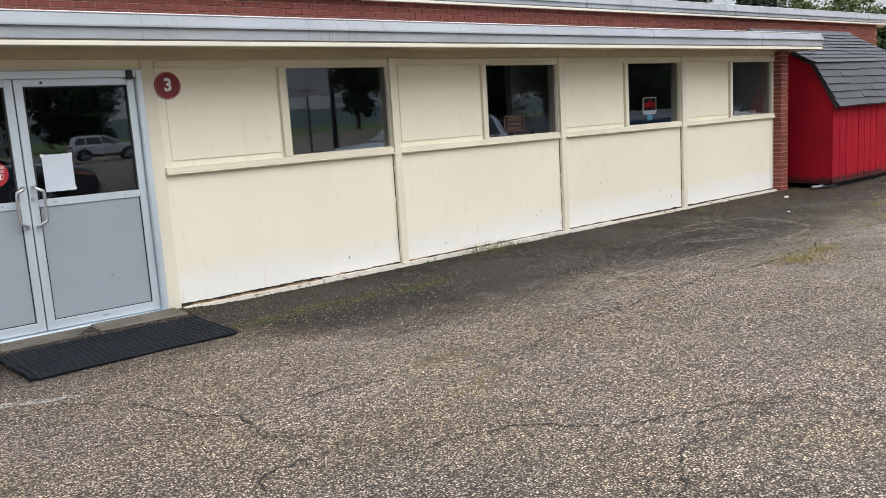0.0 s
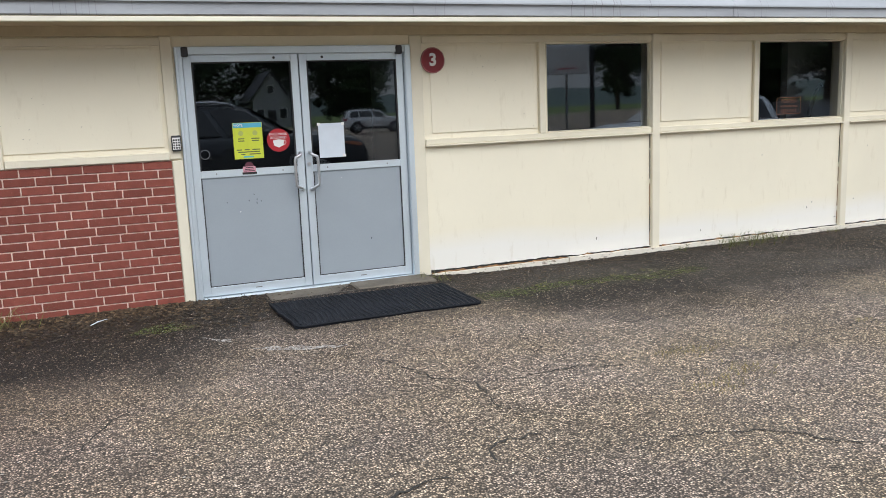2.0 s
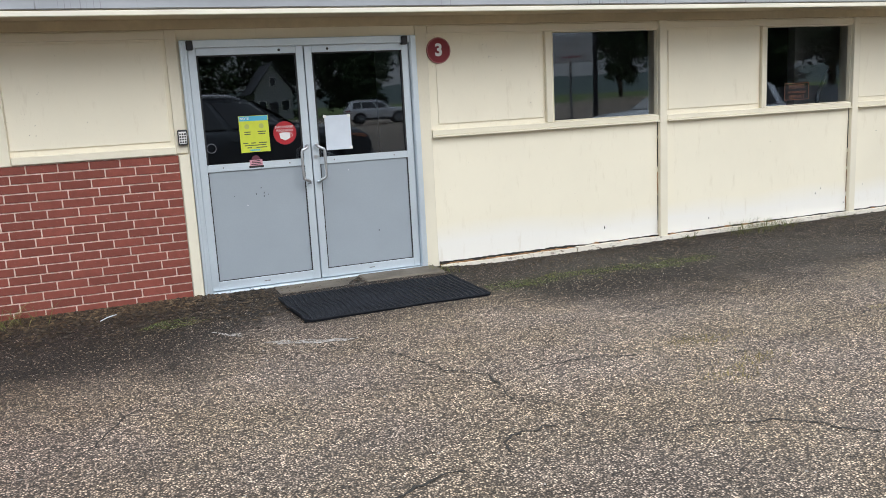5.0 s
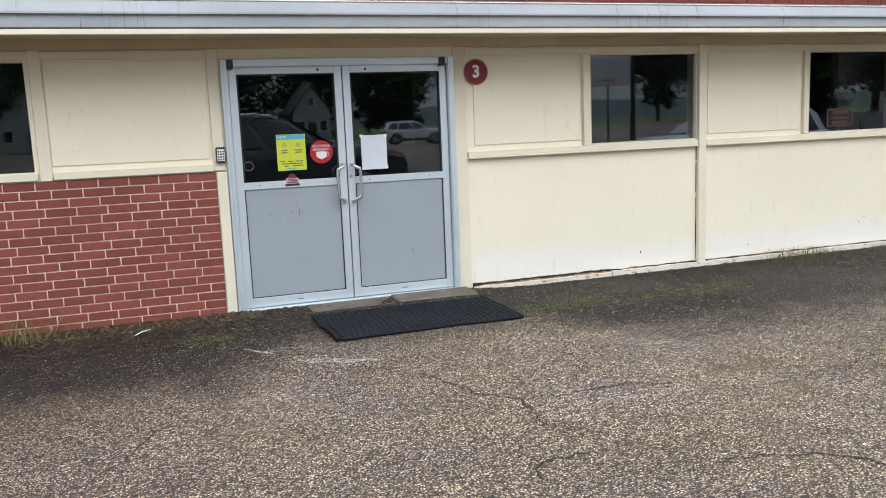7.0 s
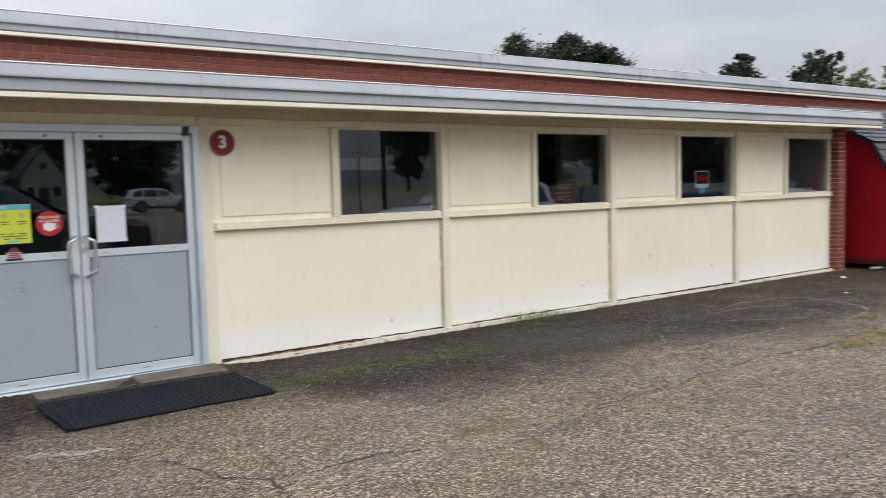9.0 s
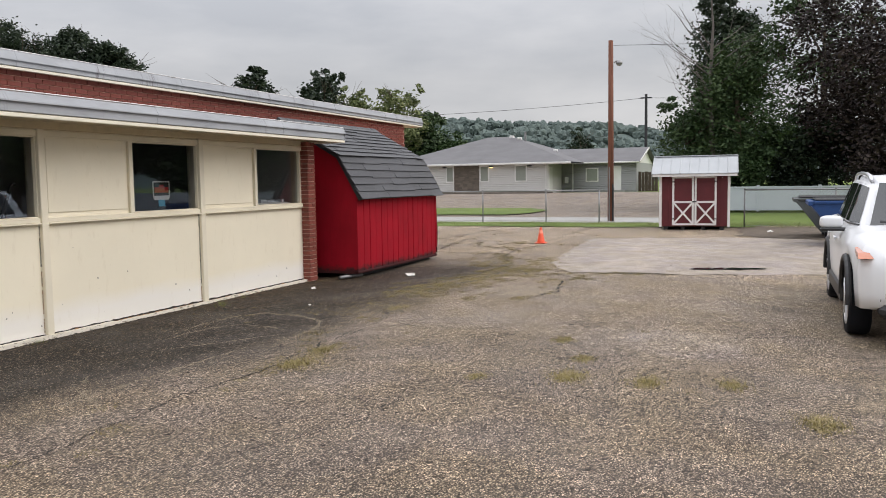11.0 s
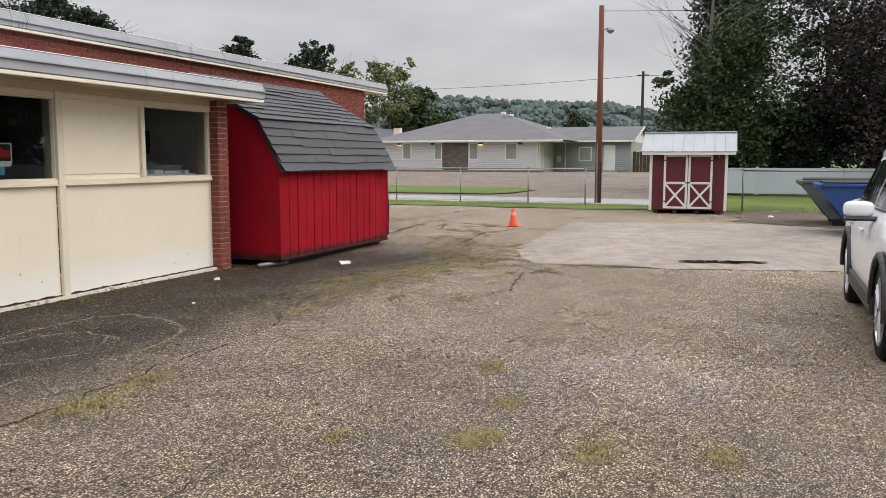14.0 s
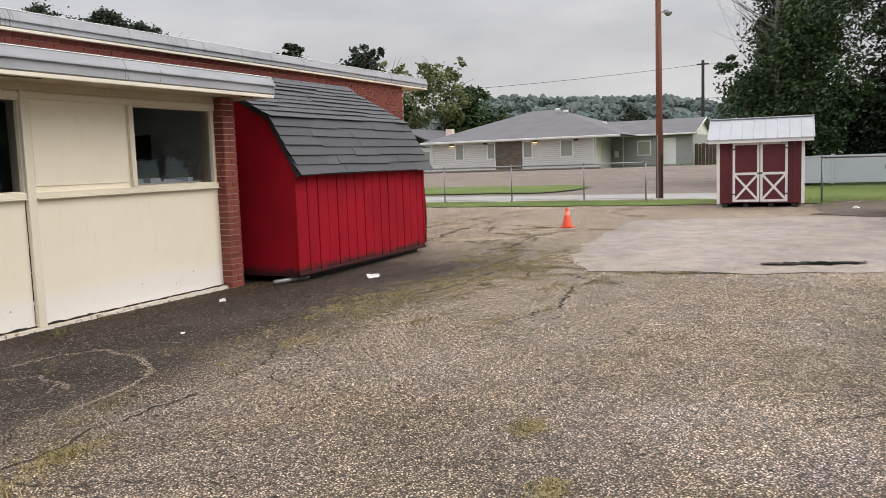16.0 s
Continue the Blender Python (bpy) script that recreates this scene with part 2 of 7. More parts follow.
METAL = fascia_metal()
ALU = worn("brushed_aluminium", (0.66, 0.725, 0.775), 0.42, 0.5, grain=60, patch=2, spread=0.08, bump=0.05)
DOOR_PANEL = worn("grey_door_panel", (0.325, 0.362, 0.395), 0.5, 0.0, grain=90, patch=2.5, spread=0.05, bump=0.06)
STEEL = worn("satin_steel", (0.66, 0.67, 0.69), 0.28, 0.95, grain=80, patch=4, spread=0.06, bump=0.0)
RUBBER = worn("black_rubber", (0.010, 0.012, 0.017), 0.7, grain=60, patch=3, spread=0.3, bump=0.3, spec=0.2)
BLACK = worn("black_plastic", (0.018, 0.018, 0.020), 0.45, grain=60, patch=3, spread=0.2, bump=0.1)
GASKET = worn("dark_gasket", (0.03, 0.03, 0.033), 0.7, bump=0.0)
WHITE = worn("white_paint", (0.80, 0.79, 0.77), 0.5, grain=30, patch=2, spread=0.07)
PAPER = worn("paper", (0.66, 0.71, 0.78), 0.55, grain=20, patch=6, spread=0.05, bump=0.05)


def plain(name, c, rough=0.5):
    return worn(name, c, rough, grain=50, patch=8, spread=0.06, bump=0.04)


YELLOW = plain("yellow_print", (0.62, 0.68, 0.05))
BLUE = plain("blue_print", (0.10, 0.35, 0.62))
RED = plain("red_print", (0.42, 0.012, 0.022))
SIGN_RED = plain("sign_red", (0.20, 0.006, 0.013), 0.5)
SIGN_BLACK = plain("sign_black", (0.015, 0.014, 0.013))
SIGN_ORANGE = plain("sign_orange", (0.85, 0.38, 0.22))
CYAN = plain("cyan_print", (0.10, 0.45, 0.65))
INK = plain("grey_ink", (0.10, 0.12, 0.05))
PINK = plain("pink_print", (0.62, 0.30, 0.36))


def glass(name, tint=0.75, gloss=(0.90, 1.0, 1.12)):
    m = bpy.data.materials.new(name)
    m.use_nodes = True
    t = m.node_tree
    t.nodes.clear()
    out = t.nodes.new("ShaderNodeOutputMaterial")
    mx = t.nodes.new("ShaderNodeMixShader")
    fr = t.nodes.new("ShaderNodeFresnel")
    fr.inputs[0].default_value = 1.9
    tr = t.nodes.new("ShaderNodeBsdfTransparent")
    tr.inputs[0].default_value = (tint, tint * 1.01, tint * 1.02, 1)
    gl = t.nodes.new("ShaderNodeBsdfGlossy")
    gl.inputs["Roughness"].default_value = 0.015
    gl.inputs[0].default_value = (*gloss, 1)
    t.links.new(fr.outputs[0], mx.inputs[0])
    t.links.new(tr.outputs[0], mx.inputs[1])
    t.links.new(gl.outputs[0], mx.inputs[2])
    t.links.new(mx.outputs[0], out.inputs[0])
    return m


GLASS = glass("window_glass", 0.70)
GLASS_DARK = glass("tinted_glass", 0.45)
CAR_GLASS = glass("car_glass", 0.22)


def shed_red():
    m = Mat("red_board_paint", 0.72, 0, 0.18)
    c = (0.335, 0.005, 0.016)
    a = m.ramp(m.noise(1.6, 5), [(0.3, tone(c, 0.8)), (0.7, tone(c, 1.15))])
    grain = m.mix(m.ramp(m.noise(30, 5, 0.7, (1, 1, 0.06)), [(0.5, 0.0), (0.8, 0.45)]), a, tone(c, 0.45))
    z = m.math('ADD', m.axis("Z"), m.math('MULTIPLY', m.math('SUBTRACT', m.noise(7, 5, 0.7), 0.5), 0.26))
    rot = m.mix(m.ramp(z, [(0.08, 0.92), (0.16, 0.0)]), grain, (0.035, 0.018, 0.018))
    m.colour(rot).bump(m.noise(40, 5, 0.7, (1, 1, 0.08)), 0.35, 0.006)
    return m.m


SHED_RED = shed_red()


def shingle_mat(rnd="object"):
    m = Mat("asphalt_shingle", 0.60, 0, 0.5)
    r = m.chance() if rnd == "object" else m.island()
    a = m.ramp(r, [(0.0, (0.034, 0.035, 0.039)), (0.6, (0.040, 0.041, 0.046)), (1.0, (0.048, 0.050, 0.056))])
    b = m.mix(m.ramp(m.noise(150, 3), [(0.4, 0.0), (0.75, 0.6)]), a, (0.12, 0.12, 0.13))
    m.colour(b).bump(m.noise(220, 3), 0.6, 0.004)
    return m.m


SHINGLE = shingle_mat()
SHINGLE_STUFF = shingle_mat("island")
BARN_RED = worn("dark_red_board", (0.115, 0.012, 0.017), 0.6, grain=25, patch=2, spread=0.2, bump=0.3)
ROOF_METAL = worn("pale_roof_metal", (0.40, 0.42, 0.44), 0.55, 0.1, grain=30, patch=1.5, spread=0.08)
POLE_WOOD = Mat("creosoted_pole", 0.8)
POLE_WOOD.colour(POLE_WOOD.ramp(POLE_WOOD.noise(9, 6, 0.7, (1, 1, 0.05)), [(0.3, (0.10, 0.034, 0.020)), (0.7, (0.23, 0.085, 0.048))])).bump(POLE_WOOD.noise(30, 5, 0.7, (1, 1, 0.05)), 0.5, 0.01)
POLE_WOOD = POLE_WOOD.m
GALV = worn("galvanised_steel", (0.30, 0.30, 0.305), 0.45, 0.7, grain=30, patch=3, spread=0.15)
DARK_STEEL = worn("dark_steel", (0.05, 0.05, 0.055), 0.5, 0.5, grain=30, patch=3, spread=0.15)
CONE_ORANGE = plain("cone_orange", (0.85, 0.11, 0.045), 0.45)
DUMP_BLUE = worn("blue_dumpster_paint", (0.012, 0.060, 0.205), 0.5, 0.1, grain=20, patch=2, spread=0.25)
DUMP_GREY = worn("grey_dumpster_paint", (0.10, 0.11, 0.11), 0.55, 0.2, grain=20, patch=2, spread=0.25)
SIDING = worn("grey_vinyl_siding", (0.62, 0.605, 0.585), 0.55, grain=10, patch=1, spread=0.04)
STONE = worn("ledge_stone", (0.16, 0.135, 0.115), 0.85, grain=8, patch=4, spread=0.4, bump=0.5)
HOUSE_ROOF = worn("grey_roof_shingle", (0.150, 0.148, 0.155), 0.85, grain=14, patch=0.8, spread=0.16, bump=0.4)
DARK_ROOF = worn("dark_roof_shingle", (0.11, 0.11, 0.12), 0.85, grain=14, patch=0.8, spread=0.16, bump=0.4)
CURTAIN = worn("pale_blind", (0.30, 0.32, 0.28), 0.8, grain=20, patch=3, spread=0.06)
INTERIOR = worn("interior_plaster", (0.74, 0.75, 0.76), 0.85, grain=30, patch=1, spread=0.1)
# near-black tone that paints the gloom of unlit rooms and the recess
INTERIOR_GLOOM = worn("interior_gloom", (0.09, 0.09, 0.10), 0.85, grain=30, patch=1, spread=0.2)
FENCE_WHITE = worn("white_vinyl_fence", (0.50, 0.54, 0.58), 0.5, grain=10, patch=1, spread=0.05)
BARK = worn("bark", (0.10, 0.075, 0.055), 0.9, grain=14, patch=3, spread=0.4, bump=0.7)
DEADWOOD = worn("grey_dead_wood", (0.15, 0.13, 0.12), 0.9, grain=14, patch=3, spread=0.3, bump=0.5)
CRACK = worn("crack_dirt", (0.030, 0.027, 0.022), 0.95, grain=60, patch=5, spread=0.4, bump=0.4)
SOIL = worn("dark_soil", (0.14, 0.110, 0.082), 0.95, grain=40, patch=4, spread=0.4, bump=0.8)
RUST = worn("rotten_wood", (0.34, 0.19, 0.09), 0.9, grain=50, patch=6, spread=0.4, bump=0.5)
WATER = worn("puddle", (0.012, 0.012, 0.012), 0.06, grain=8, patch=2, spread=0.2, bump=0.0)


def line_paint(name, c, lo, hi):
    """Thin worn paint through which the asphalt shows."""
    m = Mat(name, 0.8)
    m.colour(m.ramp(m.noise(9, 4), [(0.3, tone(c, 0.8)), (0.7, c)]))
    m.link(m.ramp(m.noise(38, 6, 0.75), [(lo, 0.85), (hi, 0.0)]), m.b.inputs["Alpha"])
    m.bump(m.voronoi(135), 0.5, 0.008)
    return m.m


LINE = line_paint("worn_line_paint", (0.40, 0.325, 0.235), 0.40, 0.60)
PALE = line_paint("pale_scuff", (0.54, 0.51, 0.47), 0.42, 0.58)
DRY_MOSS = line_paint("dry_moss", (0.33, 0.26, 0.115), 0.44, 0.56)
MOSS = line_paint("thin_moss", (0.105, 0.125, 0.030), 0.42, 0.56)


def leaf_mat(name, a, b, c):
    m = Mat(name, 0.6, 0, 0.3)
    m.colour(m.mix(m.ramp(m.noise(0.6, 3), [(0.35, 0.0), (0.65, 0.7)]), m.ramp(m.island(), [(0.0, a), (0.5, b), (1.0, c)]), a))
    m.b.inputs["Subsurface Weight"].default_value = 0.0
    return m.m


LEAF_GREEN = leaf_mat("green_leaves", (0.026, 0.054, 0.019), (0.046, 0.080, 0.028), (0.078, 0.115, 0.040))
LEAF_DARK = leaf_mat("dark_needles", (0.018, 0.032, 0.020), (0.032, 0.050, 0.028), (0.055, 0.075, 0.040))
LEAF_PURPLE = leaf_mat("purple_leaves", (0.014, 0.009, 0.010), (0.028, 0.017, 0.016), (0.060, 0.044, 0.032))
LEAF_PALE = leaf_mat("pale_leaves", (0.10, 0.13, 0.05), (0.17, 0.20, 0.08), (0.26, 0.27, 0.12))
BLADE = leaf_mat("grass_blades", (0.10, 0.12, 0.03), (0.17, 0.18, 0.055), (0.30, 0.25, 0.10))
DRY_BLADE = leaf_mat("dry_grass_blades", (0.15, 0.12, 0.045), (0.25, 0.20, 0.075), (0.38, 0.30, 0.13))
TUFT_BLADE = leaf_mat("yellow_grass_blades", (0.17, 0.14, 0.05), (0.28, 0.23, 0.085), (0.40, 0.33, 0.15))
DIRT_BITS = leaf_mat("dark_dirt_bits", (0.018, 0.013, 0.009), (0.04, 0.028, 0.018), (0.09, 0.065, 0.04))
LITTER = leaf_mat("brown_leaf_litter", (0.045, 0.030, 0.018), (0.10, 0.065, 0.035), (0.20, 0.14, 0.08))
SEAM_LITTER = leaf_mat("dry_seam_litter", (0.07, 0.05, 0.025), (0.17, 0.125, 0.06), (0.32, 0.25, 0.13))
CAR_WHITE = worn("white_car_paint", (0.80, 0.81, 0.83), 0.22, grain=4, patch=0.5, spread=0.015, bump=0.0)
CAR_DARK = worn("dark_car_paint", (0.05, 0.055, 0.062), 0.2, grain=4, patch=0.5, spread=0.03, bump=0.0)
AMBER = plain("headlamp_amber", (0.62, 0.26, 0.17), 0.15)
LENS = plain("lamp_lens", (0.75, 0.72, 0.70), 0.12)


def lamp_glow():
    m = Mat("lit_lamp", 0.4)
    m.colour((0.9, 0.7, 0.3))
    m.b.inputs["Emission Color"].default_value = (1.0, 0.72, 0.28, 1)
    m.b.inputs["Emission Strength"].default_value = 2.2
    return m.m


GLOW = lamp_glow()


def hill_mat():
    m = Mat("haze_tinted_woods", 0.95, 0, 0.1)
    # aerial haze is mixed into the greens: paler, bluer, low in contrast
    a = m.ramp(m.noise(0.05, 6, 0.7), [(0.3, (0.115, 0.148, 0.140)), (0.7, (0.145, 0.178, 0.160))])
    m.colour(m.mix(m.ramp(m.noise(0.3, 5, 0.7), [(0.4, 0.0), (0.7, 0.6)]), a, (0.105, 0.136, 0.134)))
    m.bump(m.noise(0.2, 6, 0.7), 0.3, 2.0)
    return m.m


HILL = hill_mat()
SIDING_WING = worn("darker_vinyl_siding", (0.36, 0.36, 0.365), 0.55, grain=10, patch=1, spread=0.04)
STONE_VAR = brick_mat("ledge_stone_pieces", (0.17, 0.14, 0.115))
PAPER_GRIT = leaf_mat("pale_grit_stone", (0.16, 0.14, 0.12), (0.32, 0.29, 0.25), (0.50, 0.46, 0.41))

# ---- mesh helpers ----
def world_of(ob):
    m = Matrix()
    while ob is not None:
        m = ob.matrix_basis @ m
        ob = ob.parent
    return m


def thing(name, label, category, m=None, group="", kind=""):
    ob = new(name)
    ob.empty_display_size = 0.1
    ob.matrix_basis = m if m is not None else Matrix()
    return tagged(ob, label, category, group, kind)


def part(name, bm, material, parent=None, label="", world=False, smooth=False, kind="", turn=True):
    """Links a bmesh as one mesh object under a thing or a part. world: it was built in the world's axes."""
    if world and parent is not None:
        bm.transform(world_of(parent).inverted())
    if turn:
        bmesh.ops.recalc_face_normals(bm, faces=bm.faces)
    me = bpy.data.meshes.new(name)
    bm.to_mesh(me)
    bm.free()
    me.materials.append(material)
    if smooth:
        me.polygons.foreach_set("use_smooth", [True] * len(me.polygons))
    ob = new(name, me)
    ob.parent = parent
    if label:
        ob["label"] = label
    if kind:
        ob["kind"] = kind
    return ob


def mesh_of(name, verts, faces, material):
    me = bpy.data.meshes.new(name)
    me.from_pydata(verts, [], faces)
    me.materials.append(material)
    return me


def box(x0, x1, y0, y1, z0, z1, bev=0.0, bm=None, seg=1):
    bm = bm or bmesh.new()
    q = [bm.verts.new(p) for p in ((x0, y0, z0), (x1, y0, z0), (x1, y1, z0), (x0, y1, z0), (x0, y0, z1), (x1, y0, z1), (x1, y1, z1), (x0, y1, z1))]
    fs = [bm.faces.new([q[i] for i in f]) for f in ((3, 2, 1, 0), (4, 5, 6, 7), (0, 1, 5, 4), (1, 2, 6, 5), (2, 3, 7, 6), (3, 0, 4, 7))]
    if bev:
        es = list({e for f in fs for e in f.edges})
        bmesh.ops.bevel(bm, geom=es, offset=bev, segments=seg, affect='EDGES')
    return bm


def tube(pts, r, seg=8, bm=None, caps=True):
    """A round bar along pts; r is one radius or one for each point."""
    bm = bm or bmesh.new()
    pts = [Vector(p) for p in pts]
    rs = [r] * len(pts) if isinstance(r, (int, float)) else list(r)
    rings = []
    side = None
    for i, p in enumerate(pts):
        d = (pts[min(i + 1, len(pts) - 1)] - pts[max(i - 1, 0)]).normalized()
        if side is None:
            side = d.orthogonal().normalized()
        side = (side - d * side.dot(d)).normalized()
        up = d.cross(side)
        rings.append([bm.verts.new(p + rs[i] * (math.cos(2 * math.pi * k / seg) * side + math.sin(2 * math.pi * k / seg) * up)) for k in range(seg)])
    for a, b in zip(rings, rings[1:]):
        for k in range(seg):
            bm.faces.new((a[k], a[(k + 1) % seg], b[(k + 1) % seg], b[k]))
    if caps:
        bm.faces.new(rings[0][::-1])
        bm.faces.new(rings[-1])
    return bm


def prism(points, axis, a, b, bm=None):
    """A polygon drawn in the two other axes, drawn out along axis from a to b."""
    bm = bm or bmesh.new()
    def put(u, v, w):
        return {"x": (w, u, v), "y": (u, w, v), "z": (u, v, w)}[axis]
    lo = [bm.verts.new(put(u, v, a)) for u, v in points]
    hi = [bm.verts.new(put(u, v, b)) for u, v in points]
    n = len(points)
    bm.faces.new(lo)
    bm.faces.new(hi[::-1])
    for k in range(n):
        bm.faces.new((lo[k], lo[(k + 1) % n], hi[(k + 1) % n], hi[k]))
    return bm


def disc(c, r, depth, axis="y", seg=32, bm=None):
    d = {"x": (depth, 0, 0), "y": (0, depth, 0), "z": (0, 0, depth)}[axis]
    return tube([c, Vector(c) + Vector(d)], r, seg, bm)


def words(text, size, material, parent, m, name="lettering", label="", depth=0.0006, bold=0.0):
    """Built-in font lettering, as a mesh; m: its place in the world, reading along x and up along y."""
    cu = bpy.data.curves.new(name, 'FONT')
    cu.body, cu.size, cu.align_x, cu.align_y, cu.extrude = text, size, 'CENTER', 'CENTER', depth
    cu.resolution_u = 3
    cu.offset = bold
    tmp = bpy.data.objects.new(name, cu)
    scene.collection.objects.link(tmp)
    dg = bpy.context.evaluated_depsgraph_get()
    me = bpy.data.meshes.new_from_object(tmp.evaluated_get(dg))
    bpy.data.objects.remove(tmp)
    bpy.data.curves.remove(cu)
    me.transform(world_of(parent).inverted() @ m)
    me.materials.clear()
    me.materials.append(material)
    ob = new(name, me)
    ob.parent = parent
    if label:
        ob["label"] = label
    return ob


def facing(x, y, z):
    """The pose of something drawn on the front wall, read from the lot."""
    return pose(x, y, z, 90, 0, 0)


def structure(name, label, category):
    return thing(name, label, category, kind="structure")


# ---- ground ----
def smooth(u):
    u = min(max(u, 0.0), 1.0)
    return u * u * (3 - 2 * u)


def ground_height(x, y):
    a = min(max((x - 44.0) / 18.0, 0.0), 1.0)
    b = min(max((3.0 - y) / 3.6, 0.0), 1.0) * min(max((20.0 - x) / 6.0, 0.0), 1.0)
    c = smooth((y - 4.6) / 1.4) * smooth((x - 2.4) / 0.9) * smooth((19.0 - x) / 5.0)
    return 0.5 * a * a * (3 - 2 * a) - 0.12 * b * b * (3 - 2 * b) - 0.045 * c


def lot_z(x, y):
    return ground_height(x, y) + 0.008 * noise.noise((x * 0.5, y * 0.5, 3.0)) + 0.0028 * noise.noise((x * 2.1, y * 2.1, 9.0))


def sheet(x0, x1, y0, y1, nx, ny, lift, rough_amp=0.0):
    bm = bmesh.new()
    g = []
    for i in range(nx + 1):
        row = []
        for j in range(ny + 1):
            x, y = x0 + (x1 - x0) * i / nx, y0 + (y1 - y0) * j / ny
            z = ground_height(x, y) + lift
            if rough_amp:
                z += rough_amp * noise.noise((x * 0.5, y * 0.5, 3.0)) + 0.35 * rough_amp * noise.noise((x * 2.1, y * 2.1, 9.0))
            row.append(bm.verts.new((x, y, z)))
        g.append(row)
    for i in range(nx):
        for j in range(ny):
            bm.faces.new((g[i][j], g[i + 1][j], g[i + 1][j + 1], g[i][j + 1]))
    return bm


def ragged(points, lift, material, name, step=0.35, amp=0.12, parent=None, seed=1, label=""):
    """A flat patch on the ground with an uneven outline, following its height."""
    rnd = random.Random(seed)
    out = []
    n = len(points)
    for k in range(n):
        a, b = Vector(points[k]), Vector(points[(k + 1) % n])
        m = max(1, int((b - a).length / step))
        for i in range(m):
            p = a.lerp(b, i / m)
            out.append((p.x + rnd.uniform(-amp, amp), p.y + rnd.uniform(-amp, amp)))
    bm = bmesh.new()
    vs = [bm.verts.new((x, y, ground_height(x, y) + lift)) for x, y in out]
    f = bm.faces.new(vs)
    bmesh.ops.triangulate(bm, faces=[f])
    bmesh.ops.subdivide_edges(bm, edges=[e for e in bm.edges if e.calc_length() > 1.0], cuts=6)
    bmesh.ops.triangulate(bm, faces=bm.faces)
    for v in bm.verts:
        v.co.z = (lot_z(v.co.x, v.co.y) if v.co.x < 28 else ground_height(v.co.x, v.co.y)) + lift
    ob = part(name, bm, material, parent, label)
    for p in ob.data.polygons:
        if p.normal.z < 0:
            p.flip()
    return ob


bm = sheet(-600, 600, -600, 600, 240, 240, -0.05)
tagged(part("ground", bm, TURF), "wide green turf ground reaching the hills", "ground", kind="structure")
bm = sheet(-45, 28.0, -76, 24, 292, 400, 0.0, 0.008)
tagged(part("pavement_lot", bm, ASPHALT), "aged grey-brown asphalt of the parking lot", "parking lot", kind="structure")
tagged(ragged([(14.3, 3.5), (14.6, 1.7), (15.6, -0.2), (15.9, -2.5), (22.0, -2.6), (22.6, 1.0), (21.8, 4.6), (19.0, 4.4), (15.7, 4.1)], 0.007, ASPHALT_PATCH, "asphalt_patch", 0.3, 0.07, seed=4),
       "smooth pale asphalt patch over the old lot", "pavement", kind="structure")
tagged(part("sidewalk", sheet(29.2, 33.2, 2.6, 60, 4, 30, 0.002), CONCRETE), "pale concrete pavement beyond the fence", "pavement", kind="structure")
# unseen sheet, added so the glass mirrors dark ground there instead of turf
tagged(part("side_street", sheet(28.0, 90, -76, -13, 30, 30, 0.0), ASPHALT), "dark asphalt sheet past the parking lot, added for reflections", "road", kind="structure")
tagged(part("road", sheet(33.2, 63.4, 3.5, 70, 40, 30, 0.004), STREET), "pale asphalt drive in front of the grey house", "road", kind="structure")
tagged(ragged([(34.6, 10.8), (36.5, 10.2), (39.5, 10.3), (42.5, 12.0), (42.9, 45), (34.4, 45)], 0.05, TURF, "grass_island", 0.5, 0.12, seed=6),
       "cut green grass island in the drive", "grass", kind="structure")
tagged(ragged([(23.2, 1.2), (27.4, 1.3), (27.6, -6), (21.2, -6), (22.0, -0.9)], 0.012, SOIL, "bare_soil", 0.3, 0.16, seed=8), "bare dirt beside the bin enclosure", "ground", kind="structure")
tagged(ragged([(26.9, 0.9), (29.15, 0.9), (29.15, 30), (27.0, 30), (26.6, 18), (26.7, 12), (26.5, 6)], 0.02, TURF, "grass_verge", 0.3, 0.16, seed=9), "grass verge along the chain-link fence", "grass", kind="structure")

# ---- the front wall ----
WALL_Y, SILL_Z, HEAD_Z = 7.2, 1.170, 1.966
DOOR = (0.79, 2.675, 1.96)
WINDOWS = [(-1.67, -0.555), (3.985, 5.112), (6.425, 7.552), (8.865, 9.992), (11.262, 12.405)]
wall = structure("wall_front", "cream painted panel wall with timber battens", "wall")
bm = bmesh.new()
spans = sorted([(a, b, SILL_Z, HEAD_Z) for a, b in WINDOWS] + [(DOOR[0], DOOR[1], -0.1, DOOR[2])])
x = -6.0
for a, b, lo, hi in spans:
    box(x, a, WALL_Y, 7.35, -0.1, 2.16, bm=bm)
    if lo > 0:
        box(a, b, WALL_Y, 7.35, -0.1, lo, bm=bm)
    box(a, b, WALL_Y, 7.35, hi, 2.16, bm=bm)
    x = b
box(x, 12.53, WALL_Y, 7.35, -0.1, 2.16, bm=bm)
part("panels", bm, CREAM, wall)
# raised field panels between the posts
for x0, x1 in ((-0.44, 0.66), (2.86, 3.88), (5.23, 6.32), (7.67, 8.76), (10.10, 11.15)):
    part("raised_panel", box(x0, x1, 7.19, 7.205, 1.215, 1.955, 0.003), CREAM, wall)
wall_rnd = random.Random(23)
for k in range(16):
    cx, cz, s = wall_rnd.uniform(3.0, 12.2), wall_rnd.choice((wall_rnd.uniform(0.08, 0.3), wall_rnd.uniform(0.2, 1.05))), wall_rnd.uniform(0.004, 0.009)
    part("paint_chip", box(cx, cx + s, 7.1965, 7.2005, cz, cz + s * wall_rnd.uniform(1.0, 3.2), 0.001), CRACK, wall, "dark chip in the wall paint")
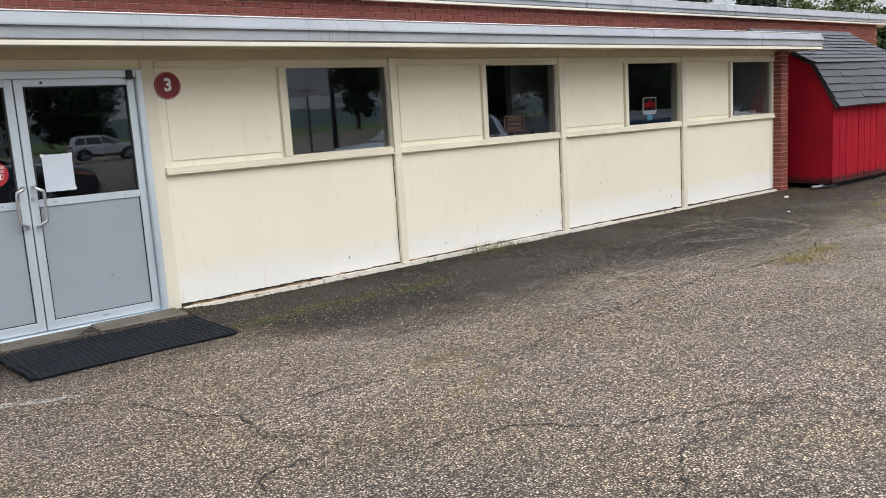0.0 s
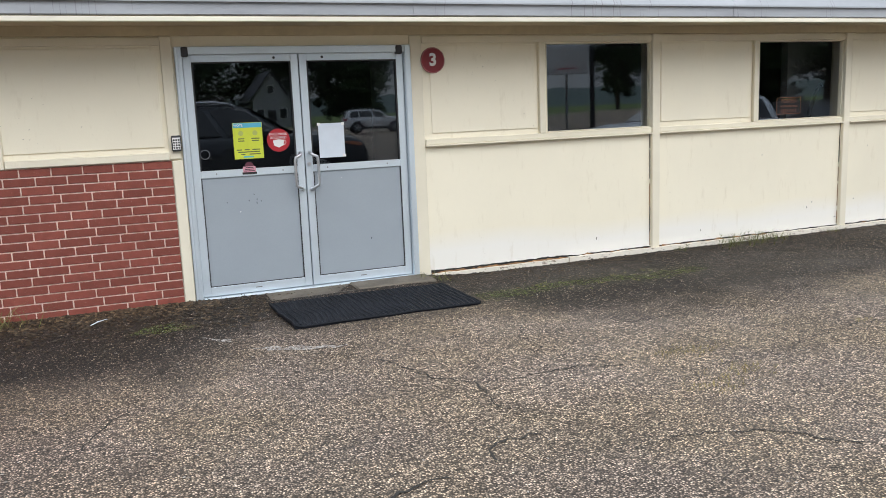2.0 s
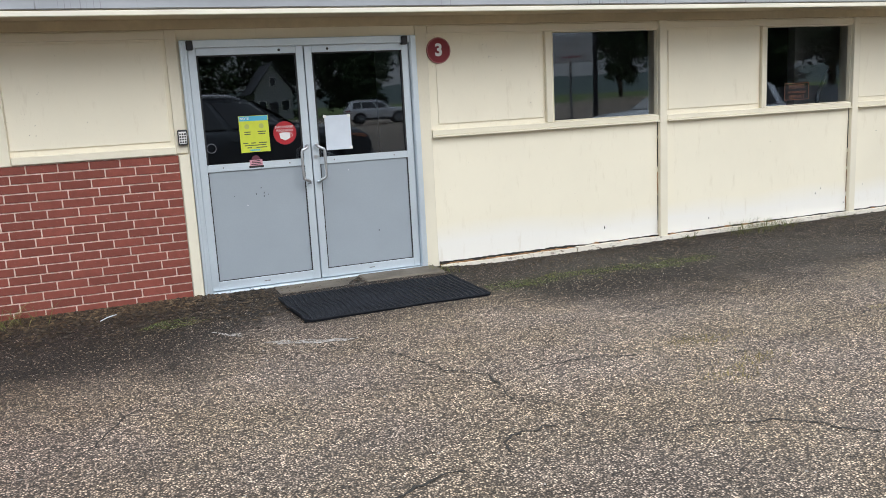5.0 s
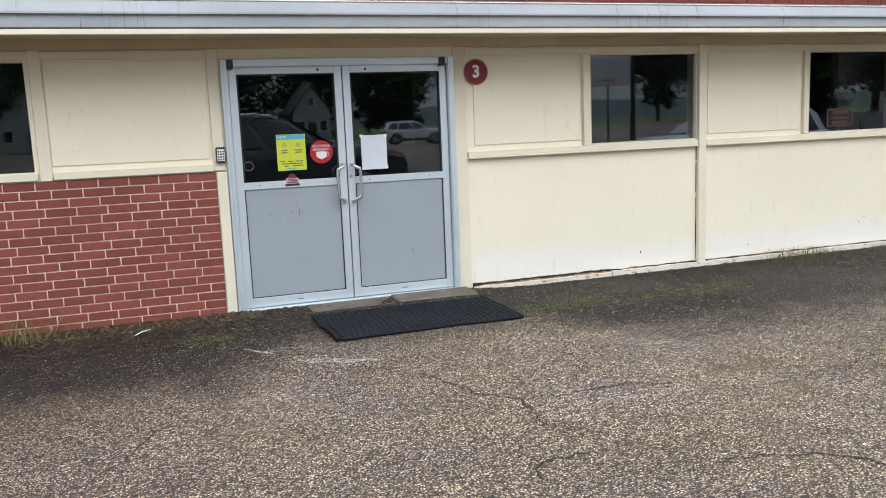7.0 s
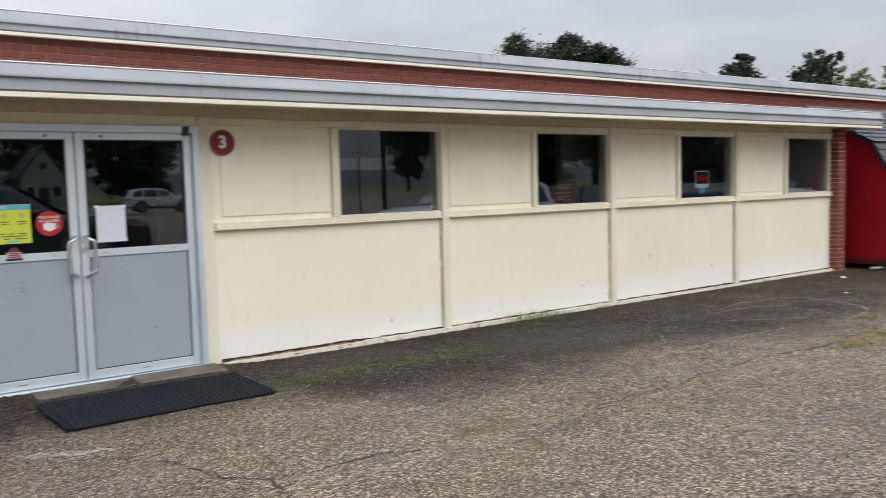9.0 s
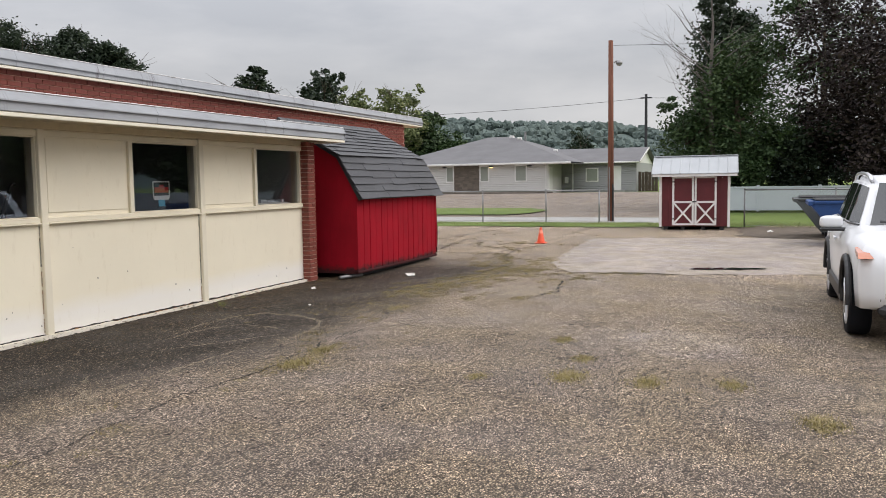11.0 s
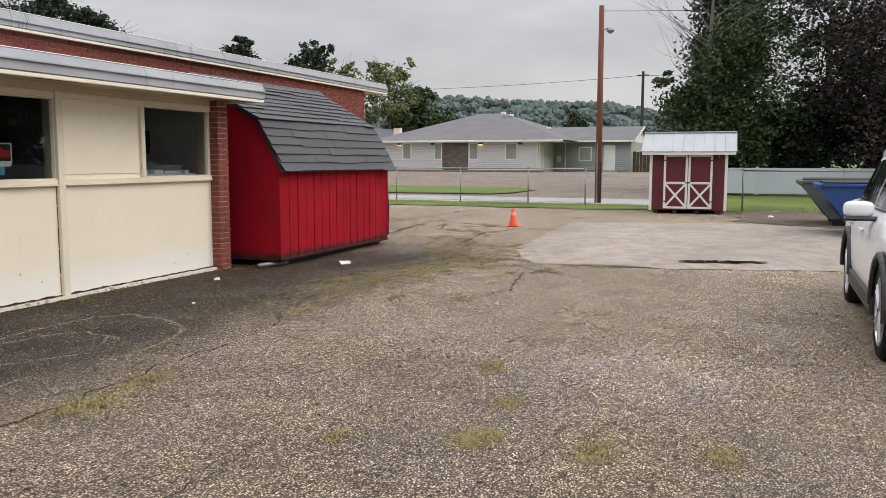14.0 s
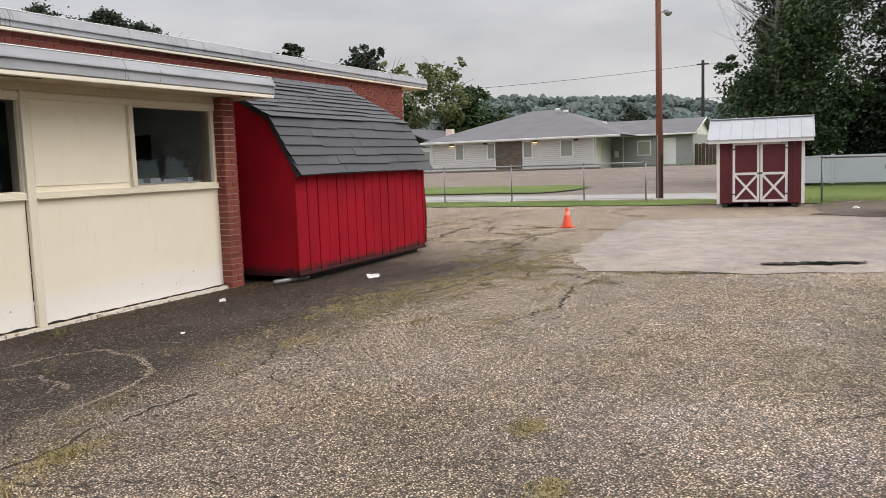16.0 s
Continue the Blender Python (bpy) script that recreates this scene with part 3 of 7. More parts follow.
for x0 in (-0.53, 0.69, 5.11, 7.55, 9.99):
    lo = 1.11 if x0 < 0.5 else (-0.01 if x0 > 3 else 1.12)
    part("post", box(x0, x0 + 0.085, 7.172 if x0 < 3 else 7.154, 7.202, lo, 2.04, 0.005), TRIM, wall)
    # thin dark and brown strips draw the shadow line along each lower post
    z = 0.02
    while x0 > 3 and z < 1.05:
        e = z + wall_rnd.uniform(0.08, 0.3)
        part("open_joint", box(x0 - wall_rnd.uniform(0.003, 0.006), x0, 7.194, 7.2035, z, min(e, 1.11)), RUST if wall_rnd.random() < 0.35 else CRACK, wall, "dark strip painting the shadow line beside the post")
        z = e + wall_rnd.uniform(0.0, 0.05)
part("post", box(0.705, 0.785, 7.165, 7.202, -0.02, 1.11, 0.005), TRIM, wall)
part("post", box(2.68, 2.79, 7.186, 7.202, -0.03, 2.04, 0.005), TRIM, wall)
for x0 in (3.897, 6.337, 8.777, 11.180):
    part("batten", box(x0, x0 + 0.06, 7.160, 7.202, 1.168, 1.968, 0.004), TRIM, wall)
for x0, x1 in ((-6.0, -0.54), (-0.44, 0.69)):
    part("sill_rail", box(x0, x1, 7.160, 7.203, 1.115, 1.175, 0.006), TRIM, wall)
for x0, x1 in ((2.79, 5.105), (5.20, 7.545), (7.64, 9.985), (10.08, 12.43)):
    part("sill_rail", box(x0, x1, 7.166, 7.203, 1.118, 1.167, 0.004), TRIM, wall, "cream sill rail with worn edge")
    part("drip_edge", box(x0, x1, 7.148, 7.203, 1.104, 1.1175, 0.003), TRIM, wall)
part("head_rail", box(-6.0, 0.69, 7.175, 7.202, 1.972, 2.03, 0.004), TRIM, wall)
part("head_rail", box(2.79, 12.53, 7.178, 7.202, 1.972, 2.03, 0.004), TRIM, wall)
part("frieze", box(-6.0, 12.53, 7.182, 7.203, 2.04, 2.14, 0.004), SOFFIT, wall, "cream frieze board under the soffit, darkened for eave shade")


def chipped(x0, x1, y0, y1, z0, top, amp, freq, seed):
    """A long strip whose upper edge is chipped and uneven."""
    bm = bmesh.new()
    n = int((x1 - x0) / 0.025)
    prev = None
    for k in range(n + 1):
        x = x0 + (x1 - x0) * k / n
        u = noise.noise((x * freq, seed, 0.0)) + 0.6 * noise.noise((x * freq * 3.7, seed, 4.0))
        z = max(z0 + 0.002, top + amp * u)
        yy = y0 + 0.4 * amp * noise.noise((x * freq * 1.3, seed, 8.0))
        cur = [bm.verts.new(p) for p in ((x, yy, z0), (x, yy, z), (x, y1, z), (x, y1, z0))]
        if prev:
            for a in range(4):
                bm.faces.new((prev[a], prev[(a + 1) % 4], cur[(a + 1) % 4], cur[a]))
        else:
            bm.faces.new(cur)
        prev = cur
    bm.faces.new(prev[::-1])
    return bm


rnd = random.Random(12)
x = 2.80
k = 0
while x < 12.5:
    e = min(x + rnd.uniform(0.8, 2.0), 12.52)
    k += 1
    part("base_strip", chipped(x, e - rnd.uniform(0.002, 0.012), 7.140 + rnd.uniform(-0.008, 0.01), 7.203, -0.1, -0.006 + rnd.uniform(-0.006, 0.006), 0.006, 7.0, k), SILL_STRIP, wall, "peeling white base strip")
    part("base_gap", chipped(x, e, 7.185, 7.203, -0.07, 0.006 if x > 4 else 0.014, 0.011, 8.0, k + 30), CRACK, wall, "dark rotten joint above the base strip")
    part("rotten_edge", chipped(x, e, 7.178, 7.203, -0.07, -0.008 if x > 5 else -0.001, 0.020, 9.0, k + 60), RUST, wall, "brown rotten wood edge")
    x = e

# glazing
def pane_quad(x0, x1, y, z0, z1):
    bm = bmesh.new()
    bm.faces.new([bm.verts.new(p) for p in ((x0, y, z0), (x1, y, z0), (x1, y, z1), (x0, y, z1))])
    return bm


for n, (a, b) in enumerate(WINDOWS):
    win = structure(f"window_{n + 1}", "fixed window with dark glass in a cream frame", "window")
    win.matrix_basis = pose((a + b) / 2, 7.2, SILL_Z)
    for q in ((a, a + 0.008, SILL_Z, HEAD_Z), (b - 0.008, b, SILL_Z, HEAD_Z), (a + 0.008, b - 0.008, HEAD_Z - 0.008, HEAD_Z), (a + 0.008, b - 0.008, SILL_Z, SILL_Z + 0.008)):
        part("window_frame", box(q[0], q[1], 7.195, 7.30, q[2], q[3], 0.003), TRIM, win, world=True)
    part("pane", pane_quad(a + 0.008, b - 0.008, 7.240, SILL_Z + 0.008, HEAD_Z - 0.008), GLASS, win, world=True, turn=False).visible_shadow = False

# ---- double door ----
door = structure("door_1", "grey aluminium double door with glass upper halves", "door")
door.matrix_basis = pose(1.745, 7.2, 0)
X0, X1, ZT = DOOR
for q in ((X0, X0 + 0.055, -0.03, ZT), (X1 - 0.055, X1, -0.03, ZT), (X0 + 0.055, X1 - 0.055, ZT - 0.06, ZT)):
    part("door_frame", box(q[0], q[1], 7.150, 7.29, q[2], q[3], 0.004), ALU, door, world=True)
for sx in (X0 + 0.02, X1 - 0.05):
    part("jamb_ridge", box(sx, sx + 0.012, 7.143, 7.151, -0.02, ZT - 0.02, 0.002), ALU, door, world=True)
part("threshold", box(X0 + 0.05, X1 - 0.05, 7.13, 7.30, -0.03, 0.006, 0.004), ALU, door, world=True)
MIDX = 1.735
for side, (lx0, lx1) in enumerate(((X0 + 0.058, MIDX - 0.004), (MIDX + 0.004, X1 - 0.058))):
    leaf = thing("leaf", "", "", Matrix())
    for k in list(leaf.keys()):
        del leaf[k]
    leaf.parent = door
    g0, g1 = lx0 + 0.06, lx1 - 0.06
    yb, yf = 7.235, 7.185
    for q in ((lx0, g0, 0.012, 1.905), (g1, lx1, 0.012, 1.905), (g0, g1, 1.845, 1.905), (g0, g1, 0.012, 0.085), (g0, g1, 0.955, 1.012)):
        part("leaf_rail", box(q[0], q[1], yf, yb, q[2], q[3], 0.003), ALU, leaf, world=True)
    part("leaf_panel", box(g0, g1, yf + 0.012, yb - 0.01, 0.085, 0.955), DOOR_PANEL, leaf, "plain grey lower panel with scuffs", world=True)
    for q in ((g0, g0 + 0.008, 0.085, 0.955), (g1 - 0.008, g1, 0.085, 0.955), (g0, g1, 0.085, 0.092), (g0, g0 + 0.012, 1.012, 1.845), (g1 - 0.012, g1, 1.012, 1.845), (g0, g1, 1.835, 1.845)):
        part("gasket", box(q[0], q[1], yf + 0.004, yf + 0.02, q[2], q[3]), GASKET, leaf, world=True)
    part("pane", pane_quad(g0, g1, 7.206, 1.012, 1.845), GLASS_DARK, leaf, "dark tinted glass pane", world=True, turn=False).visible_shadow = False
    hx = lx1 - 0.035 if side == 0 else lx0 + 0.035
    s = -1 if side == 0 else 1
    pts = [(hx, 7.185, 1.115), (hx, 7.135, 1.115), (hx + s * 0.008, 7.122, 1.10), (hx + s * 0.05, 7.12, 1.08), (hx + s * 0.055, 7.12, 1.05), (hx + s * 0.055, 7.12, 0.88), (hx + s * 0.05, 7.12, 0.85), (hx + s * 0.008, 7.122, 0.83), (hx, 7.135, 0.815), (hx, 7.185, 0.815)]
    part("pull_handle", tube(pts, 0.0125, 10), STEEL, leaf, "white-grey bow pull handle", world=True, smooth=True)
    px = lx0 + 0.01 if side == 0 else lx1 - 0.05
    part("pivot_hinge", box(px - 0.02, px + 0.03, 7.128, 7.186, 1.885, 1.955, 0.006), DARK_STEEL, leaf, world=True)
    for bx, bz in (((lx0 + lx1) / 2 + 0.25 * (1 if side == 0 else -1), 1.872),):
        part("bolt", disc((bx, 7.185, bz), 0.010, -0.006), DARK_STEEL, leaf, world=True)
    for bx in (lx0 + 0.18, lx1 - 0.18):
        part("rivet", disc((bx, 7.185, 0.985), 0.006, -0.003, seg=10), GALV, leaf, world=True)
    part("maker_mark", box((lx0 + lx1) / 2 - 0.025, (lx0 + lx1) / 2 + 0.025, 7.183, 7.186, 0.045, 0.053), GALV, leaf, world=True)
    if side == 1:
        part("lock_cylinder", disc((lx0 + 0.025, 7.185, 1.02), 0.016, -0.012, seg=18), STEEL, leaf, "round key cylinder", world=True)
step = structure("door_step", "cracked stained concrete step under the door", "step")
part("slab", box(1.32, 2.02, 6.84, 7.14, -0.04, -0.002, 0.012), STEP_CONCRETE, step)
part("slab", box(2.03, 2.72, 6.86, 7.14, -0.04, 0.010, 0.012), STEP_CONCRETE, step)

# ---- eaves and roofs ----
def eave(name, label, x0, x1, yf, yb, zl, lip, fold, top, end_return):
    e = structure(name, label, "roof")
    part("soffit", box(x0, x1 - 0.01, yf + 0.03, yb, zl + 0.03, zl + 0.045), SOFFIT, e, "cream soffit boards darkened for eave shade")
    part("roof_deck", box(x0, x1 - 0.02, yf + 0.05, yb, zl + 0.046, top - 0.006), GALV, e)
    part("eave_lip", box(x0, x1, yf + 0.006, yf + 0.045, zl, lip, 0.004), LIP, e, "cream board along the eave")
    part("eave_lip", box(x1 - 0.03, x1, yf + 0.046, yb, zl, lip, 0.004), LIP, e)
    rr = random.Random(len(name))
    x = x0
    while x < x1 - 0.01:
        w = min(rr.choice((2.44, 3.05, 3.05)), x1 - x)
        d = rr.uniform(-0.003, 0.003)
        t = rr.uniform(-0.004, 0.004)
        pts = [(yf + d + 0.012, lip + 0.008), (yf + d + 0.002, lip + 0.014), (yf + d + 0.008, fold - 0.012), (yf + d + 0.008, fold - 0.002), (yf + d - 0.016, fold - 0.008), (yf + d - 0.014, fold + 0.006), (yf + d + 0.030, top + t), (yf + 0.2, top + t), (yf + 0.2, lip + 0.02), (yf + 0.03, lip + 0.008)]
        part("metal_length", prism(pts, "x", x, x + w - 0.003), METAL, e, "dented grey sheet-metal fascia")
        part("lap_joint", prism([(a - 0.004, b) for a, b in pts[:7]] + [(yf + 0.05, top), (yf + 0.05, lip + 0.01)], "x", x + w - 0.02, x + w + 0.025 if x + w < x1 else x1 + 0.003), METAL, e)
        x += w
    part("end_metal", prism([(a, b) for a, b in ((yf + 0.01, lip + 0.002), (yf - 0.004, fold), (yf + 0.045, top), (end_return, top), (end_return, lip + 0.002))], "x", x1 - 0.012, x1 + 0.006), METAL, e)
    part("nail_strip", box(x0, x1, yf + 0.028, yf + 0.062, top + 0.002, top + 0.012, 0.003), WHITE, e, "white nailing strip along the roof edge")
    for k in range(int((min(x1, 12) - max(x0, -2)) / 0.32)):
        xx = max(x0, -2) + 0.2 + k * 0.32 + rr.uniform(-0.04, 0.04)
        part("nail_head", disc((xx, yf + 0.04, top + 0.011), 0.009, 0.006, "z", 6), CRACK, e)
    return e


low = eave("roof_lower", "low flat roof with weathered metal fascia", -6.0, 12.79, 6.60, 9.20, 2.085, 2.120, 2.225, 2.31, 9.19)
up = eave("roof_upper", "higher flat roof with pale metal edge", -8.0, 21.7, 9.10, 20.0, 2.912, 2.945, 3.03, 3.14, 20.0)
for k in range(9):
    a = 4.4 + k * 1.02
    part("soffit_board_gap", box(a, a + 0.5, 6.68 + (k % 3) * 0.1, 6.686 + (k % 3) * 0.1, 2.108, 2.118), CRACK, low)

upper = structure("wall_upper", "red brick wall rising behind the low roof", "wall")
part("wall_core", box(0.6, 20.74, 9.215, 9.45, -0.1, 2.94), MORTAR_UP, upper)
part("wall_core", box(20.58, 20.74, 9.45, 19.6, -0.1, 2.94), MORTAR_UP, upper)
# the recess's shade is put into this panel's colour
part("recess_back", box(-8.0, 0.6, 10.6, 10.7, 1.0, 2.95), INTERIOR_GLOOM, upper)
part("recess_side", box(-8.2, -8.0, 9.5, 19.6, -0.1, 2.95), MORTAR_UP, upper)
part("wall_back", box(-8.2, 20.74, 19.6, 19.8, -0.1, 2.95), MORTAR_UP, upper)
lamp = thing("soffit_lamp", "white floodlight under the upper eave", "lamp", pose(0.2, 9.4, 2.80))
part("lamp_head", box(-0.13, 0.13, -0.05, 0.05, 0.03, 0.08, 0.015), WHITE, lamp)
part("lamp_arm", tube([(0.0, 0.0, 0.07), (0.02, 0.05, 0.11)], 0.012), GALV, lamp)

# ---- rooms behind the glass ----
room = structure("wall_interior", "plain plaster walls of the rooms inside, the back one coloured as unlit", "wall")
# the back wall takes the gloom colour instead of pale plaster
part("back_wall", box(-6.0, 12.53, 9.06, 9.14, 0, 2.12), INTERIOR_GLOOM, room)
part("side_wall", box(12.44, 12.53, 7.351, 9.06, 0, 2.12), INTERIOR, room)
part("side_wall", box(-6.1, -6.0, 7.2, 9.2, 0, 2.12), INTERIOR, room)
part("partition", box(7.53, 8.6, 7.95, 8.03, 0, 2.12), INTERIOR, room)
part("partition", box(8.5, 8.6, 8.03, 9.06, 0, 2.12), INTERIOR, room)
part("partition", box(2.9, 3.0, 7.351, 9.06, 0, 2.12), INTERIOR, room)
tagged(part("ceiling", box(-6.0, 12.53, 7.351, 9.14, 2.122, 2.127), INTERIOR), "plain ceiling of the rooms inside", "ceiling", kind="structure")
tagged(part("floor_inside", box(-6.0, 12.53, 7.351, 9.06, 0.02, 0.03), INTERIOR_GLOOM), "floor of the rooms inside, coloured as unlit", "floor", kind="structure")

# brick column at the wall's end, core only; its bricks follow at the end
column = structure("brick_column", "narrow red brick pier at the wall's end", "column")
part("column_core", box(12.452, 12.643, 7.082, 7.40, -0.1, 2.085), MORTAR, column)
low_brick = structure("wall_brick", "red brick lower wall with pale joints", "wall")
part("mortar_bed", box(-6.0, 0.703, 7.188, 7.199, -0.1, 1.112), MORTAR, low_brick)

# ---- on and beside the front wall ----
sign = thing("number_sign", "round dark red sign with a white 3", "sign", pose(2.885, 7.19, 1.83))
part("plate", disc((2.885, 7.188, 1.83), 0.108, -0.012, seg=40), SIGN_RED, sign, world=True)
bm = bmesh.new()
tube([(2.885 + 0.103 * math.cos(a * math.pi / 20), 7.176, 1.83 + 0.103 * math.sin(a * math.pi / 20)) for a in range(41)], 0.003, 6, bm)
part("rim", bm, plain("sign_rim", (0.45, 0.20, 0.18)), sign, world=True)
words("3", 0.140, WHITE, sign, facing(2.885, 7.1745, 1.83), bold=0.005)

pad = thing("door_keypad", "small grey steel keypad lock on the post", "keypad", pose(0.745, 7.165, 1.18))
part("case", box(0.71, 0.782, 7.135, 7.166, 1.18, 1.30, 0.008), DARK_STEEL, pad, world=True)
for i in range(3):
    for j in range(4):
        part("key", box(0.722 + i * 0.018, 0.734 + i * 0.018, 7.130, 7.136, 1.20 + j * 0.02, 1.213 + j * 0.02, 0.002), SIGN_BLACK, pad, world=True)
part("key_plate", box(0.718, 0.774, 7.133, 7.1355, 1.195, 1.285), WHITE, pad, world=True)

GY = 7.2015
note = thing("yellow_notice", "yellow and blue printed notice taped inside the door glass", "notice", pose(1.295, GY, 1.09))
part("sheet", box(1.18, 1.41, GY - 0.0014, GY - 0.0004, 1.09, 1.375), YELLOW, note, world=True)
part("heading_band", box(1.183, 1.407, GY - 0.0022, GY - 0.0015, 1.335, 1.372), CYAN, note, world=True)
words("NOTE", 0.026, WHITE, note, facing(1.225, GY - 0.003, 1.353))
for i, (a, b, z) in enumerate(((1.215, 1.265, 1.245), (1.32, 1.385, 1.245), (1.215, 1.265, 1.228), (1.325, 1.38, 1.228), (1.20, 1.24, 1.158), (1.262, 1.30, 1.158), (1.322, 1.385, 1.158), (1.21, 1.38, 1.14), (1.23, 1.265, 1.122), (1.30, 1.385, 1.122))):
    part("print_line", box(a, b, GY - 0.0021, GY - 0.0015, z, z + 0.008), INK, note, world=True)
for a in (1.24, 1.352):
    part("print_icon", disc((a, GY - 0.0021, 1.292), 0.02, 0.0006, seg=12), plain("icon_grey", (0.45, 0.50, 0.12)), note, world=True)
part("print_line", box(1.25, 1.33, GY - 0.0021, GY - 0.0015, 1.10, 1.112), CYAN, note, world=True)

mask = thing("mask_sticker", "round red face mask required sticker on the glass", "sticker", pose(1.535, GY, 1.225))
part("disc", disc((1.535, GY, 1.225), 0.092, -0.0014, seg=40), RED, mask, world=True)
words("FACE MASK", 0.028, WHITE, mask, facing(1.535, GY - 0.003, 1.272))
words("REQUIRED", 0.028, WHITE, mask, facing(1.535, GY - 0.003, 1.244))
part("mask_shape", prism([(1.49, 1.225), (1.535, 1.232), (1.578, 1.225), (1.575, 1.185), (1.535, 1.165), (1.495, 1.185)], "y", GY - 0.0026, GY - 0.0016), WHITE, mask, world=True)
bm = bmesh.new()
tube([(1.576 + 0.018 * math.sin(a * math.pi / 8), GY - 0.002, 1.205 + 0.018 * math.cos(a * math.pi / 8)) for a in range(9)], 0.002, 5, bm)
part("ear_loop", bm, WHITE, mask, world=True)

paper = thing("blank_notice", "blank pale paper taped inside the door glass", "notice", pose(1.97, GY, 1.06))
part("sheet", box(1.865, 2.08, GY - 0.0014, GY - 0.0004, 1.062, 1.342), PAPER, paper, world=True)
for a, b in ((1.868, 1.338), (2.07, 1.335), (2.072, 1.075)):
    part("tape", box(a - 0.012, a + 0.014, GY - 0.0022, GY - 0.0015, b - 0.012, b + 0.01), WHITE, paper, world=True)

alarm = thing("alarm_sticker", "small pink and black sticker on the door rail", "sticker", pose(1.285, 7.185, 0.97))
part("label_plate", box(1.235, 1.335, 7.183, 7.1848, 0.985, 1.03), PINK, alarm, world=True)
part("label_plate", box(1.228, 1.342, 7.1825, 7.1846, 0.968, 0.985), SIGN_BLACK, alarm, world=True)
part("label_top", disc((1.285, 7.1848, 1.03), 0.035, -0.001, seg=20), plain("label_dark", (0.12, 0.03, 0.05)), alarm, world=True)

for k in range(3):
    part("label_bar", box(1.245 + 0.004 * k, 1.325 - 0.004 * k, 7.1818, 7.1829, 0.992 + 0.013 * k, 0.998 + 0.013 * k), SIGN_BLACK, alarm, world=True)
chip_rnd = random.Random(41)
for k in range(9):
    cx, cz = (chip_rnd.gauss(1.33, 0.05), chip_rnd.gauss(0.78, 0.04)) if k < 5 else (chip_rnd.uniform(1.0, 2.5), chip_rnd.uniform(0.2, 0.9))
    h = chip_rnd.uniform(0.006, 0.018)
    part("paint_chip", box(cx, cx + chip_rnd.uniform(0.003, 0.007), 7.1962, 7.1968, cz, cz + h), GASKET if k < 7 else WHITE, door, "small chip in the door panel", world=True)
seal = thing("glass_sticker", "faint round sticker on the door glass", "sticker", pose(0.96, GY, 1.14))
bm = bmesh.new()
tube([(0.955 + 0.035 * math.cos(a * math.pi / 12), GY - 0.001, 1.14 + 0.035 * math.sin(a * math.pi / 12)) for a in range(25)], 0.0035, 5, bm)
part("ring", bm, plain("faint_ink", (0.13, 0.13, 0.15)), seal, world=True)

posted = thing("posted_sign", "black and orange no trespassing sign in the window", "sign", pose(6.90, 7.272, 1.22))
part("plate", box(6.73, 7.06, 7.268, 7.270, 1.222, 1.40), SIGN_BLACK, posted, world=True)
for q in ((6.733, 7.057, 1.225, 1.230), (6.733, 7.057, 1.392, 1.397), (6.733, 6.738, 1.225, 1.397), (7.052, 7.057, 1.225, 1.397)):
    part("border", box(q[0], q[1], 7.2665, 7.2678, q[2], q[3]), SIGN_ORANGE, posted, world=True)
words("POSTED", 0.056, SIGN_ORANGE, posted, facing(6.895, 7.2670, 1.358))
words("NO TRESPASSING", 0.030, SIGN_ORANGE, posted, facing(6.895, 7.2670, 1.303))
words("KEEP OUT", 0.046, SIGN_ORANGE, posted, facing(6.895, 7.2670, 1.255))

shield = thing("alarm_sign", "red, white and blue alarm sign behind the glass", "sign", pose(9.40, 7.272, 1.24))
part("plate", prism([(9.26, 1.52), (9.55, 1.52), (9.55, 1.335), (9.53, 1.30), (9.28, 1.30), (9.26, 1.335)], "y", 7.268, 7.271), WHITE, shield, world=True)
part("black_field", box(9.275, 9.535, 7.2660, 7.2678, 1.35, 1.508), SIGN_BLACK, shield, world=True)
part("red_field", box(9.285, 9.525, 7.2640, 7.2655, 1.385, 1.45), RED, shield, world=True)
part("red_cap", prism([(9.36, 1.45), (9.45, 1.45), (9.44, 1.48), (9.37, 1.48)], "y", 7.2640, 7.2655), RED, shield, world=True)
part("stem", box(9.35, 9.46, 7.266, 7.270, 1.222, 1.30), CYAN, shield, world=True)

# clutter behind the glass
bar = thing("leaning_umbrella", "dark folded umbrella leaning inside the window", "umbrella", pose(7.36, 7.42, 1.2))
part("shaft", tube([(7.30, 7.5, 0.04), (7.36, 7.44, 1.25), (7.42, 7.40, 1.48)], [0.03, 0.022, 0.016], 8), SIGN_BLACK, bar, world=True)
part("grip", tube([(7.42, 7.40, 1.48), (7.45, 7.39, 1.52), (7.47, 7.39, 1.50)], 0.013, 8), SIGN_BLACK, bar, world=True)
shelf = thing("window_shelf", "white shelf with papers under the window", "shelf", pose(11.85, 7.6, 0))
part("board", box(11.30, 12.37, 7.36, 7.75, 1.17, 1.195, 0.004), WHITE, shelf, world=True)
for a in (11.36, 12.30):
    part("leg", box(a, a + 0.04, 7.40, 7.44, 0.031, 1.17), WHITE, shelf, world=True)
rnd = random.Random(5)
for k in range(7):
    a = 11.42 + k * 0.13
    p = thing("paper_stack", "loose pale papers on the window shelf", "paper", pose(a, 7.5 + rnd.uniform(-0.05, 0.05), 1.196, 0, 0, rnd.uniform(-25, 25)), group="papers on the shelf")
    part("sheets", box(-0.07, 0.07, -0.09, 0.09, 0, rnd.uniform(0.01, 0.05), 0.002), PAPER, p)
frame_dark = thing("wall_monitor", "dark square panel on the room wall", "monitor", pose(12.42, 8.26, 1.5))
